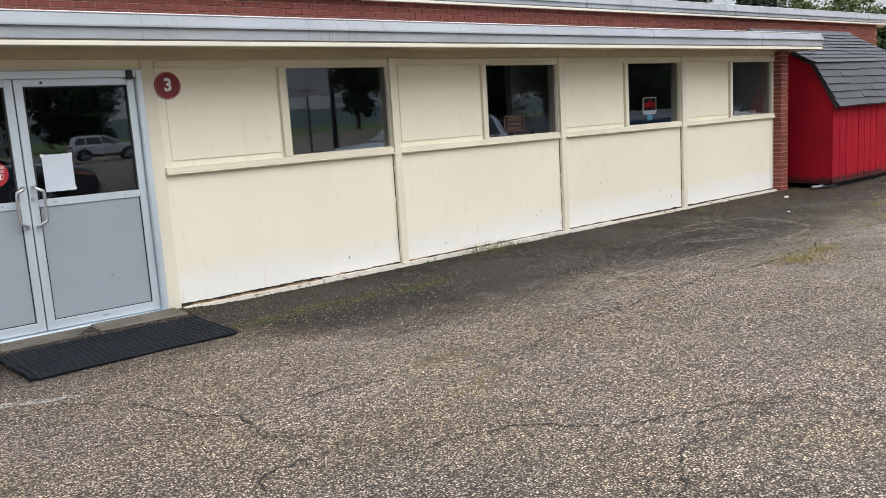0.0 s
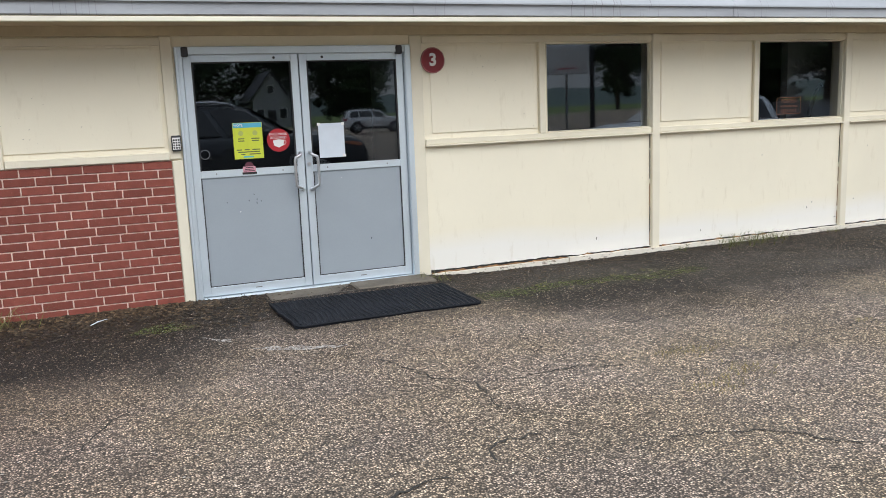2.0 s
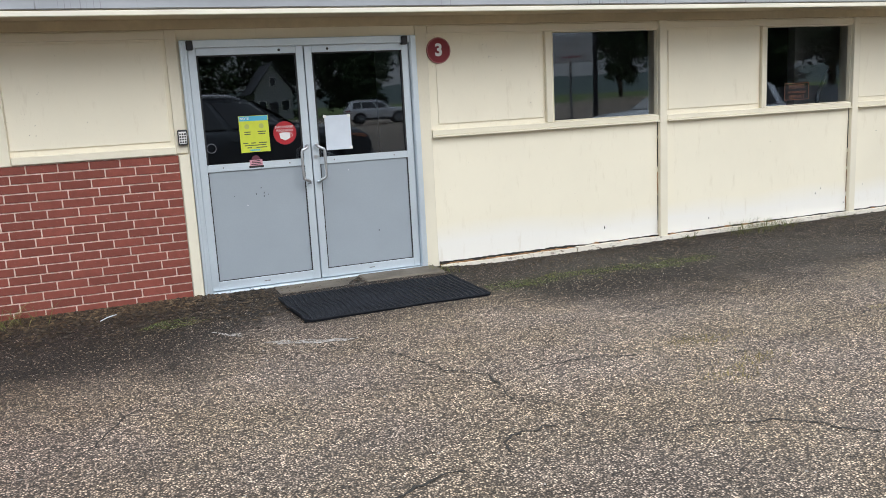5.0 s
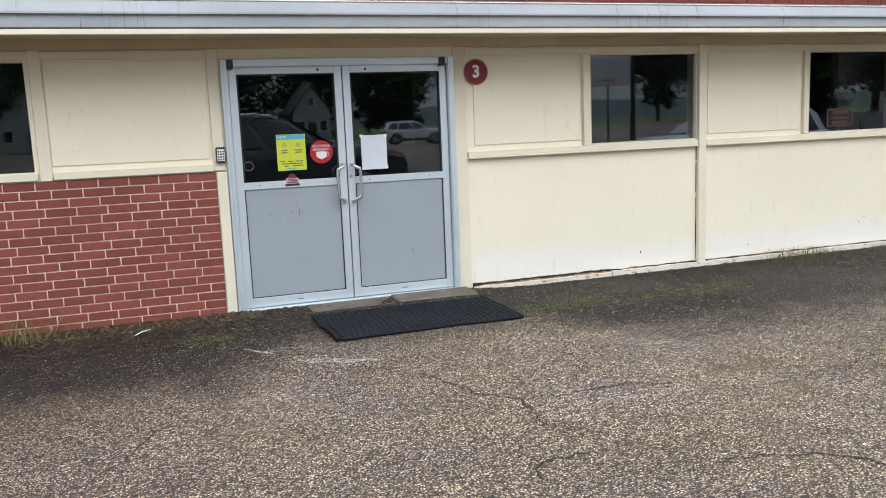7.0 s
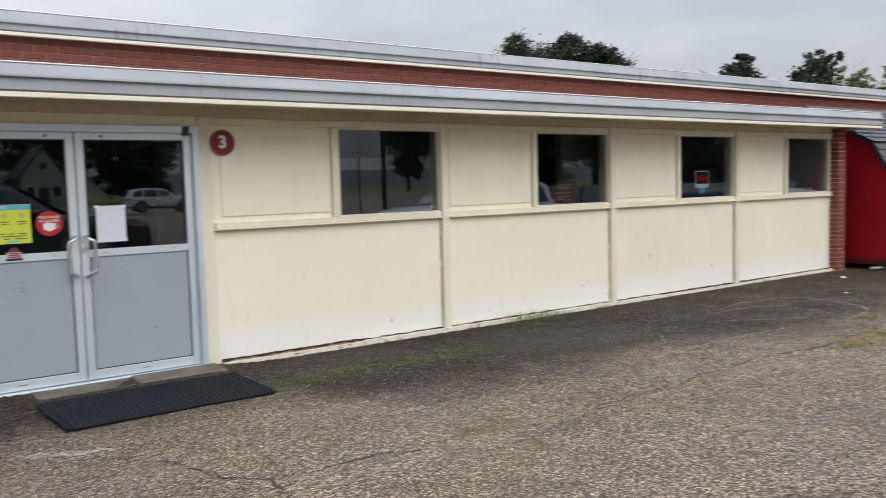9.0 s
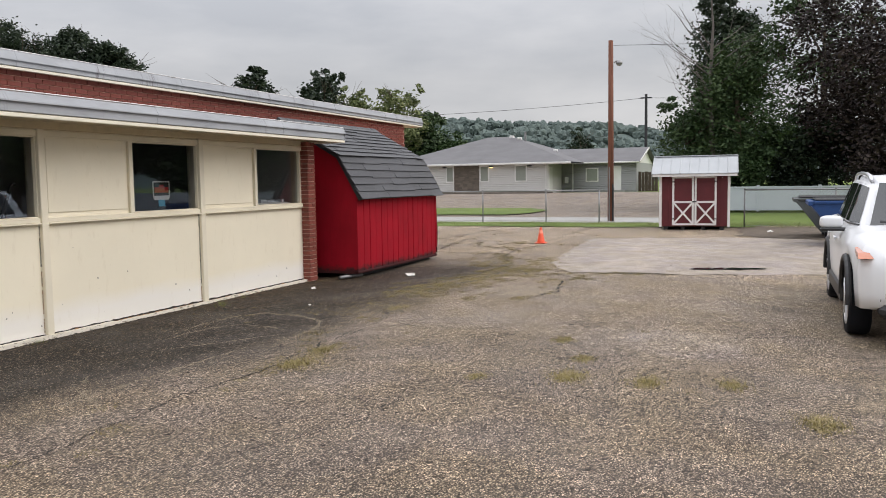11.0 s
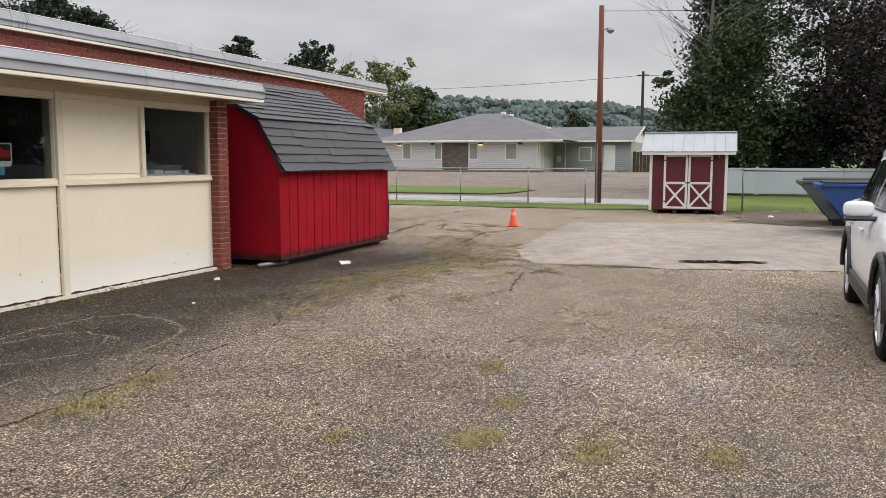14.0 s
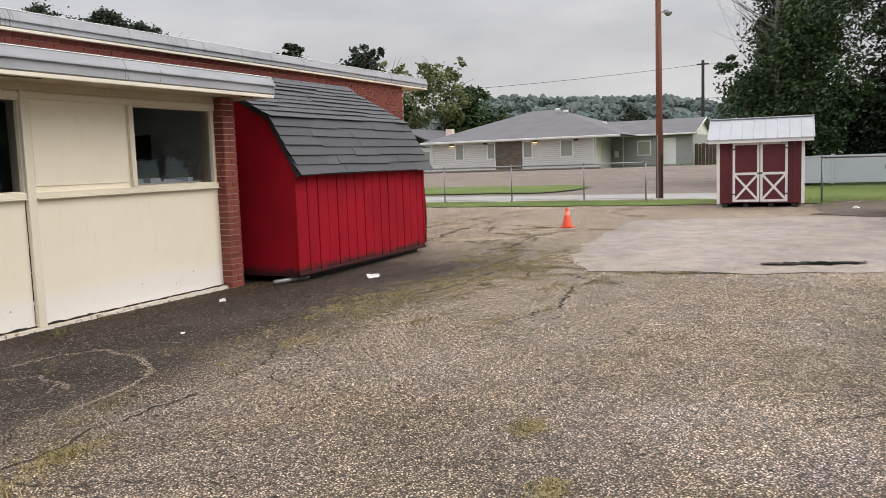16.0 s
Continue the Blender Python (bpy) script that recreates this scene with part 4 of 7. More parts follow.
part("case", box(12.40, 12.438, 8.14, 8.38, 1.45, 1.74, 0.008), SIGN_BLACK, frame_dark, world=True)

# ---- rubber mat ----
mat_thing = thing("door_mat", "black ribbed rubber mat lying before the door", "mat", pose(1.97, 6.25, 0.0))
bm = bmesh.new()
nx, ny = 34, 22
def mat_z(u, v):
    edge = 0.012 if (u < 0.04 and v < 0.5) else 0.0
    return 0.010 + 0.006 * noise.noise((u * 5, v * 3, 1.0)) + edge
rows_ = []
for i in range(nx + 1):
    u = i / nx
    r_ = []
    for j in range(ny + 1):
        v = j / ny
        x = 1.275 + 1.40 * u + 0.03 * noise.noise((u * 3, v * 3, 4)) + (0.03 * (1 - v) if u < 0.03 else 0)
        y = 5.875 + 0.765 * v + 0.02 * noise.noise((u * 4, v * 2, 7))
        r_.append((x, y, mat_z(u, v) + 0.004))
    rows_.append(r_)
vs = [[bm.verts.new(p) for p in r_] for r_ in rows_]
lows = [[bm.verts.new((p[0], p[1], 0.001)) for p in r_] for r_ in rows_]
for i in range(nx):
    for j in range(ny):
        bm.faces.new((vs[i][j], vs[i + 1][j], vs[i + 1][j + 1], vs[i][j + 1]))
for i in range(nx):
    bm.faces.new((lows[i][0], lows[i + 1][0], vs[i + 1][0], vs[i][0]))
    bm.faces.new((lows[i + 1][ny], lows[i][ny], vs[i][ny], vs[i + 1][ny]))
for j in range(ny):
    bm.faces.new((lows[0][j + 1], lows[0][j], vs[0][j], vs[0][j + 1]))
    bm.faces.new((lows[nx][j], lows[nx][j + 1], vs[nx][j + 1], vs[nx][j]))
part("mat_sheet", bm, RUBBER, mat_thing, world=True)
for i in range(nx + 1):
    pts = [(p[0], p[1], p[2] + 0.003) for p in rows_[i][::2]]
    part("rib", tube(pts, 0.0085, 5), RUBBER, mat_thing, world=True)
for j in range(0, ny + 1):
    pts = [(rows_[i][j][0], rows_[i][j][1], rows_[i][j][2] + 0.003) for i in range(0, nx + 1, 2)]
    part("cross_rib", tube(pts, 0.0075, 5), RUBBER, mat_thing, world=True)

# ---- red gambrel shed ----
shed = thing("red_shed", "red board shed with a dark shingled gambrel roof", "shed", pose(14.7, 7.9, 0))
SX0, SX1, SYF, SYB = 13.0, 16.28, 6.55, 8.98
WALLP = [(SYF + 0.02, 0.05), (SYF + 0.02, 1.27), (6.88, 1.86), (7.90, 2.46), (8.70, 1.86), (SYB - 0.02, 1.27), (SYB - 0.02, 0.05)]
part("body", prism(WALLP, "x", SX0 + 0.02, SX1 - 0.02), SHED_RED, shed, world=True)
part("gable_panel", prism([(SYF, 0.03), (SYF, 1.28), (6.86, 1.88), (7.90, 2.48), (8.72, 1.88), (SYB, 1.28), (SYB, 0.03)], "x", SX0, SX0 + 0.018), SHED_RED, shed, "plain red gable panel", world=True)
part("gable_panel", prism([(SYF, 0.03), (SYF, 1.28), (6.86, 1.88), (7.90, 2.48), (8.72, 1.88), (SYB, 1.28), (SYB, 0.03)], "x", SX1 - 0.018, SX1), SHED_RED, shed, world=True)
nb = 15
rnd = random.Random(3)
bw = (SX1 - SX0 - 0.04) / nb
for k in range(nb):
    a = SX0 + 0.02 + k * bw
    low_z = 0.045 + rnd.uniform(-0.006, 0.012)
    bm = box(a + 0.006, a + bw - 0.007, SYF - 0.010 + rnd.uniform(-0.003, 0.003), SYF + 0.021, low_z, 1.275, 0.004)
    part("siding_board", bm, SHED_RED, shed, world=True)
part("corner_trim", box(SX0 - 0.006, SX0 + 0.028, SYF - 0.018, SYF + 0.0, 0.04, 1.27, 0.003), SHED_RED, shed, world=True)
part("corner_trim", box(SX1 - 0.05, SX1 + 0.012, SYF - 0.018, SYF + 0.03, 0.2, 1.27, 0.004), SHED_RED, shed, world=True)
part("bottom_rail", box(SX0, SX1, SYF - 0.018, SYF + 0.03, 0.03, 0.068, 0.006), SHED_RED, shed, "rotten dark bottom rail", world=True)
for yy in (SYF + 0.12, 7.9, SYB - 0.2):
    part("skid", box(SX0 + 0.03, SX1 - 0.03, yy, yy + 0.09, -0.06, 0.052, 0.01), BLACK, shed, "dark timber skid", world=True)
part("tin_flap", prism([(SYF - 0.02, 0.10), (SYF - 0.035, 0.55), (SYF - 0.015, 0.95), (SYF + 0.01, 0.95), (SYF + 0.01, 0.10)], "x", SX1 + 0.012, SX1 + 0.022), BARN_RED, shed, world=True)
for s in (1, -1):
    def f(y):
        return y if s == 1 else 7.9 + 0.8 * (7.9 - y)
    part("roof_board", prism([(f(6.44), 1.225), (f(6.83), 1.905), (f(7.90), 2.515), (f(7.90), 2.485), (f(6.86), 1.88), (f(6.47), 1.215)], "x", SX0 - 0.05, SX1 + 0.06), SHINGLE_STUFF, shed, world=True)
part("eave_flashing", box(SX0 - 0.06, SX1 + 0.06, 6.425, 6.46, 1.205, 1.235, 0.004), BLACK, shed, world=True)
part("rake_trim", prism([(6.43, 1.20), (6.82, 1.89), (7.90, 2.50), (7.90, 2.47), (6.85, 1.86), (6.47, 1.19)], "x", SX0 - 0.058, SX0 - 0.051), BLACK, shed, world=True)

# shingles: rows of tabs on both slopes
def shingle_rows(y0, z0, y1, z1, rows, flip=False):
    out = []
    d = Vector((0, y1 - y0, z1 - z0))
    n = Vector((0, -d.z, d.y)).normalized()
    for r in range(rows):
        t0 = r / rows
        off = rnd.uniform(0, 0.3)
        x = SX0 - 0.06 - off
        while x < SX1 + 0.06:
            w = rnd.choice((0.31, 0.62, 0.93))
            a, b = max(x, SX0 - 0.065), min(x + w - 0.0025, SX1 + 0.07)
            if b - a > 0.03:
                out.append((a, b, t0, d, n, y0, z0, 1.18 / rows))
            x += w
    return out


def shingle_box(bm, q):
    a, b, t0, d, n, y0, z0, span = q
    p0 = Vector((0, y0, z0)) + d * (t0 - 0.014 + rnd.uniform(-0.022, 0.010)) + n * (0.018 + rnd.uniform(0, 0.011))
    p1 = Vector((0, y0, z0)) + d * min(t0 + span, 1.0) + n * 0.004
    th = 0.007
    ring = []
    for x in (a, b):
        for p in (p0, p1):
            for k in (0, 1):
                ring.append(bm.verts.new((x, p.y + n.y * th * k, p.z + n.z * th * k)))
    A0, A0t, A1, A1t, B0, B0t, B1, B1t = ring
    for f in ((A0t, B0t, B1t, A1t), (A0, A1, B1, B0), (A0, B0, B0t, A0t), (A0, A0t, A1t, A1), (B0, B1, B1t, B0t), (A1, A1t, B1t, B1)):
        bm.faces.new(f)


FRONT_SHINGLES = shingle_rows(6.43, 1.215, 6.83, 1.905, 6) + shingle_rows(6.83, 1.905, 7.90, 2.515, 9)
bm = bmesh.new()
for a, b, t0, d, n, y0, z0, span in FRONT_SHINGLES:
    m = (Vector((0, y0, z0)) + d * t0)
    shingle_box(bm, (a, b, t0, Vector((0, -0.8 * d.y, d.z)), Vector((0, d.z, 0.8 * d.y)).normalized(), 7.9 + 0.8 * (7.9 - y0), z0, span))
part("rear_shingles", bm, SHINGLE_STUFF, shed, world=True, kind="stuff")
for k in range(16):
    a = SX0 - 0.06 + k * 0.22
    bm = prism([(7.78, 2.455), (7.90, 2.545), (8.02, 2.455), (8.02, 2.445), (7.90, 2.532), (7.78, 2.445)], "x", a, a + 0.205)
    part("ridge_cap", bm, SHINGLE, shed, world=True)

# loose things on the ground
for (x, y, s, sd) in ((13.59, 5.90, 0.062, 2), (11.70, 6.59, 0.030, 5), (10.27, 5.79, 0.014, 9), (25.0, 0.5, 0.06, 11)):
    bm = bmesh.new()
    bmesh.ops.create_icosphere(bm, subdivisions=3, radius=s)
    for v in bm.verts:
        k = 1 + 0.9 * noise.noise(v.co * (1.3 / s) + Vector((sd, 0, 0))) + 0.3 * noise.noise(v.co * (4 / s))
        v.co = Vector((v.co.x * 1.3 * k, v.co.y * k, v.co.z * 0.45 * k + s * 0.35))
    tagged(part("paper_litter", bm, WHITE), "crumpled white paper lying on the asphalt", "litter").matrix_basis = pose(x, y, lot_z(x, y) + 0.002)
pipe = thing("grey_pipe", "short grey plastic pipe beside the shed", "pipe", pose(12.9, 6.95, -0.04))
part("pipe_body", tube([(12.78, 6.75, -0.012), (13.28, 6.62, -0.012)], 0.03, 14), GALV, pipe, world=True, smooth=True)
stick = thing("twig", "pale twig lying on the soil", "twig", pose(0.1, 6.8, 0.02))
part("stem", tube([(0.02, 6.70, 0.008), (0.07, 6.76, 0.016), (0.13, 6.84, 0.010)], [0.003, 0.005, 0.003], 6), PAPER, stick, world=True)

# ---- traffic cone ----
cone = thing("traffic_cone", "bright orange traffic cone on the asphalt", "cone", pose(20.05, 5.45, 0.004) @ Matrix.Diagonal((0.8, 0.8, 0.8, 1)))
part("base", box(-0.15, 0.15, -0.15, 0.15, 0, 0.03, 0.012), CONE_ORANGE, cone)
part("cone_body", tube([(0, 0, 0.03), (0, 0, 0.06), (0, 0, 0.46), (0, 0, 0.47)], [0.12, 0.108, 0.03, 0.026], 20), CONE_ORANGE, cone, smooth=True)
part("band", tube([(0, 0, 0.29), (0, 0, 0.38)], [0.068, 0.051], 20), plain("cone_band", (0.95, 0.35, 0.25), 0.4), cone, "paler reflective band")

# ---- small barn-style shed ----
barn = thing("barn_shed", "small dark red shed with white trim and pale metal roof", "shed", pose(25.7, 2.50, 0, 0, 0, 3))
BW, BD, BH = 0.96, 1.5, 1.62
part("body", box(0.02, BD, -BW + 0.02, BW - 0.02, 0.1, BH), BARN_RED, barn)
part("gable_fill", prism([(0.02, BH), (BD, BH), (BD / 2, 2.02)], "y", -BW + 0.02, BW - 0.02), BARN_RED, barn)
for k in range(8):
    a = -BW + 0.03 + k * (2 * BW - 0.06) / 8
    part("front_board", box(0.0, 0.022, a + 0.003, a + (2 * BW - 0.06) / 8 - 0.003, 0.1, BH, 0.002), BARN_RED, barn)
for yy in (-BW, BW - 0.07):
    part("corner_board", box(-0.014, 0.05, yy, yy + 0.07, 0.08, BH, 0.003), WHITE, barn, "white corner board")
part("head_board", box(-0.016, 0.01, -0.62, 0.62, 1.52, 1.59, 0.003), WHITE, barn)
for s in (-1, 1):
    leaf = part("door_leaf", box(-0.02, 0.0, min(0, s * 0.60) + 0.004, max(0, s * 0.60) - 0.004, 0.13, 1.51, 0.003), BARN_RED, barn)
    y0, y1 = (0.008, 0.60) if s == 1 else (-0.60, -0.008)
    for q in ((y0, y0 + 0.055, 0.13, 1.51), (y1 - 0.055, y1, 0.13, 1.51), (y0 + 0.055, y1 - 0.055, 0.13, 0.185), (y0 + 0.055, y1 - 0.055, 0.76, 0.82), (y0 + 0.055, y1 - 0.055, 1.46, 1.51)):
        part("door_rail", box(-0.036, -0.019, q[0], q[1], q[2], q[3], 0.003), WHITE, leaf, "white door rail")
    for (ya, za), (yb, zb) in (((y0 + 0.03, 0.17), (y1 - 0.03, 0.78)), ((y0 + 0.03, 0.78), (y1 - 0.03, 0.17))):
        dv = Vector((0, yb - ya, zb - za)).normalized()
        pv = Vector((0, -dv.z, dv.y)) * 0.026
        bm = prism([(ya + pv.y, za + pv.z), (yb + pv.y, zb + pv.z), (yb - pv.y, zb - pv.z), (ya - pv.y, za - pv.z)], "x", -0.034 - (0.001 if za < zb else 0), -0.0195)
        part("brace", bm, WHITE, leaf, "white diagonal brace")
    for z in (0.3, 1.35):
        part("hinge", box(-0.04, -0.034, s * 0.60 - 0.06 * (s == 1), s * 0.60 + 0.06 * (s == -1), z, z + 0.03), DARK_STEEL, leaf)
part("latch", box(-0.05, -0.034, -0.06, 0.06, 0.78, 0.815, 0.004), DARK_STEEL, barn)
part("roof_sheet", prism([(-0.24, 1.60), (BD / 2, 2.10), (BD + 0.2, 1.62), (BD + 0.2, 1.60), (BD / 2, 2.08), (-0.24, 1.58)], "y", -BW - 0.2, BW + 0.2), ROOF_METAL, barn, "pale ribbed metal roof sheet")
for k in range(10):
    y = -BW - 0.19 + k * (2 * BW + 0.38) / 9
    part("roof_rib", tube([(-0.245, y, 1.597), (BD / 2, y, 2.102), (BD + 0.2, y, 1.617)], 0.016, 6), ROOF_METAL, barn)
part("ridge_cap", box(BD / 2 - 0.07, BD / 2 + 0.07, -BW - 0.21, BW + 0.21, 2.09, 2.118, 0.01), ROOF_METAL, barn)
part("fascia_board", box(-0.225, -0.205, -BW - 0.18, BW + 0.18, 1.51, 1.588), WHITE, barn)
part("vent_hole", disc((-0.022, -0.75, 1.47), 0.012, -0.01, "x", 10), WHITE, barn)
for yy in (-0.8, -0.3, 0.25, 0.72):
    part("skid_block", box(0.05, BD - 0.05, yy, yy + 0.12, -0.01, 0.1, 0.008), BLACK, barn)

# ---- poles and wires ----
pole = thing("light_pole", "tall reddish timber pole with a small lamp", "utility pole", pose(30.3, 5.68, 0))
part("shaft", tube([(0, 0, -0.1), (0.0, 0, 3), (0.01, 0.01, 6.22)], [0.11, 0.095, 0.08], 14), POLE_WOOD, pole, smooth=True)
part("conduit", tube([(-0.115, 0.03, 0), (-0.11, 0.03, 1.9)], 0.022, 6), GALV, pole)
part("conduit", tube([(-0.085, -0.09, 0), (-0.08, -0.09, 1.3)], 0.03, 6), DARK_STEEL, pole)
part("lamp_arm", tube([(0, -0.1, 5.46), (-0.1, -0.22, 5.50), (-0.12, -0.3, 5.49)], 0.02, 6), GALV, pole)
part("lamp_head", tube([(-0.12, -0.30, 5.50), (-0.12, -0.30, 5.45), (-0.12, -0.30, 5.40), (-0.12, -0.30, 5.33)], [0.05, 0.11, 0.115, 0.05], 14), GALV, pole, "grey dome lamp", smooth=True)
far_pole = thing("utility_pole", "dark distant utility pole behind the house", "utility pole", pose(78.0, 11.1, 0.5))
part("shaft", tube([(0, 0, -0.6), (0, 0, 8.6)], [0.16, 0.12], 10), DARK_STEEL, far_pole)
part("crossarm", box(-0.06, 0.06, -0.5, 0.5, 8.2, 8.32, 0.01), DARK_STEEL, far_pole)


def wire(a, b, sag, r=0.012):
    pts = []
    for k in range(17):
        t = k / 16
        p = Vector(a).lerp(Vector(b), t)
        p.z -= sag * 4 * t * (1 - t)
        pts.append(p)
    w = thing("overhead_wire", "thin dark overhead wire", "wire", pose(*a), group="overhead wires")
    part("cable", tube(pts, r, 4), BLACK, w, world=True)


wire((30.3, 5.6, 6.05), (34.5, -12.0, 6.6), 0.25, 0.009)
wire((78.0, 11.3, 8.75), (62.0, 62.0, 8.2), 1.0, 0.02)
wire((78.0, 11.0, 8.75), (70.0, -30.0, 9.2), 0.9, 0.02)
wire((78.0, 11.3, 5.9), (95.0, 40.0, 5.2), 0.5, 0.02)
wire((78.0, 11.0, 5.9), (60.0, -30.0, 7.4), 0.6, 0.02)

# ---- chain-link fence ----
fence = thing("chain_link_fence", "grey galvanised chain-link fence on posts", "fence", pose(28.6, 8, 0))
def fence_x(y):
    return 29.35 if y > 4.5 else 26.95 + (y - 1.25) * 0.08
FP = [(29.35, y) for y in (30.0, 27.5, 25.0, 22.5, 20.0, 17.5, 15.0, 12.4, 10.07, 7.75, 5.9)] + [(27.05, 1.2), (26.95, -1.2), (26.8, -3.7), (26.6, -6.2)]
for x, y in FP:
    p = part("fence_post", tube([(x, y, -0.02), (x, y, 1.12)], 0.023, 8), GALV, fence, world=True, smooth=True)
    part("post_cap", tube([(x, y, 1.12), (x, y, 1.14), (x, y, 1.155)], [0.034, 0.03, 0.008], 8), GALV, p, world=True)
for run in (FP[:11], FP[11:]):
    part("top_rail", tube([(x, y, 1.10) for x, y in run], 0.021, 8), GALV, fence, world=True, smooth=True)
    part("bottom_wire", tube([(x, y, 0.06) for x, y in run], 0.005, 4), GALV, fence, world=True)
    bm = bmesh.new()
    for (xa, ya), (xb, yb) in zip(run, run[1:]):
        L = math.hypot(xb - xa, yb - ya)
        H = 1.04
        for s in (1, -1):
            k = -H
            while k < L:
                u0, u1 = max(k, 0), min(k + H, L)
                if u1 > u0:
                    w0, w1 = (u0 - k), (u1 - k)
                    if s == -1:
                        w0, w1 = H - w0, H - w1
                    P = [(xa + (xb - xa) * u / L + 0.003 * s, ya + (yb - ya) * u / L, 0.05 + w) for u, w in ((u0, w0), (u1, w1))]
                    tube(P, 0.0012, 3, bm, False)
                k += 0.10
    part("wire_mesh", bm, GALV, fence, "diamond wire mesh", world=True, kind="stuff")

# ---- white vinyl fence ----
vf = thing("vinyl_fence", "low white vinyl privacy fence behind the lawn", "fence", pose(39.0, -10, 0))
for k in range(14):
    y = 3.4 - k * 2.4
    part("fence_post", box(38.94, 39.06, y - 0.06, y + 0.06, 0, 1.12, 0.01), FENCE_WHITE, vf, world=True)
    part("fence_panel", box(38.98, 39.02, y - 2.34, y - 0.06, 0.05, 1.04, 0.004), FENCE_WHITE, vf, world=True)
    part("fence_rail", box(38.96, 39.04, y - 2.34, y - 0.06, 1.0, 1.07, 0.008), FENCE_WHITE, vf, world=True)

# ---- dumpster ----
def dumpster(x, y, rz, paint, label):
    d = thing("dumpster", label, "dumpster", pose(x, y, 0, 0, 0, rz) @ Matrix.Diagonal((0.92, 0.92, 0.92, 1)), group="waste bins")
    part("bin", prism([(-0.35, 0.16), (0.75, 0.16), (0.75, 1.0), (-0.95, 1.02), (-0.98, 0.92)], "x", -0.85, 0.85), paint, d)
    part("front_lip", box(-0.88, 0.88, -1.05, -0.93, 0.93, 1.03, 0.015), paint, d)
    part("side_lip", box(-0.90, -0.84, -0.95, 0.78, 0.97, 1.04, 0.012), paint, d)
    part("side_lip", box(0.84, 0.90, -0.95, 0.78, 0.97, 1.04, 0.012), paint, d)
    for xx in (-0.78, -0.26, 0.26, 0.78):
        part("rib", prism([(-0.39, 0.16), (-0.33, 0.16), (-0.93, 0.95), (-0.99, 0.95)], "x", xx - 0.035, xx + 0.035), paint, d)
    for s in (-1, 1):
        part("lift_pocket", box(s * 0.86 if s > 0 else -0.98, 0.98 if s > 0 else -0.86, -0.4, 0.55, 0.5, 0.64, 0.01), paint, d)
        part("lid", box(min(0.02 * s, s * 0.86), max(0.02 * s, s * 0.86), -0.9, 0.8, 1.045, 1.075, 0.012), BLACK, d, "black plastic lid")
    for xx in (-0.65, 0.65):
        part("foot", box(xx - 0.09, xx + 0.09, -0.3, 0.7, 0.0, 0.162, 0.01), DARK_STEEL, d)
    return d


dumpster(20.95, -1.20, 180, DUMP_BLUE, "blue steel dumpster standing by the fence")
dumpster(23.5, -0.98, 180, DUMP_GREY, "grey-green steel dumpster behind the blue one")


# ---- cars ----
def lerp_table(tab, x):
    for (xa, *va), (xb, *vb) in zip(tab, tab[1:]):
        if xa <= x <= xb:
            t = (x - xa) / (xb - xa)
            t = t * t * (3 - 2 * t) * 0.5 + t * 0.5
            return [a + (b - a) * t for a, b in zip(va, vb)]
    return list(tab[-1][1:])


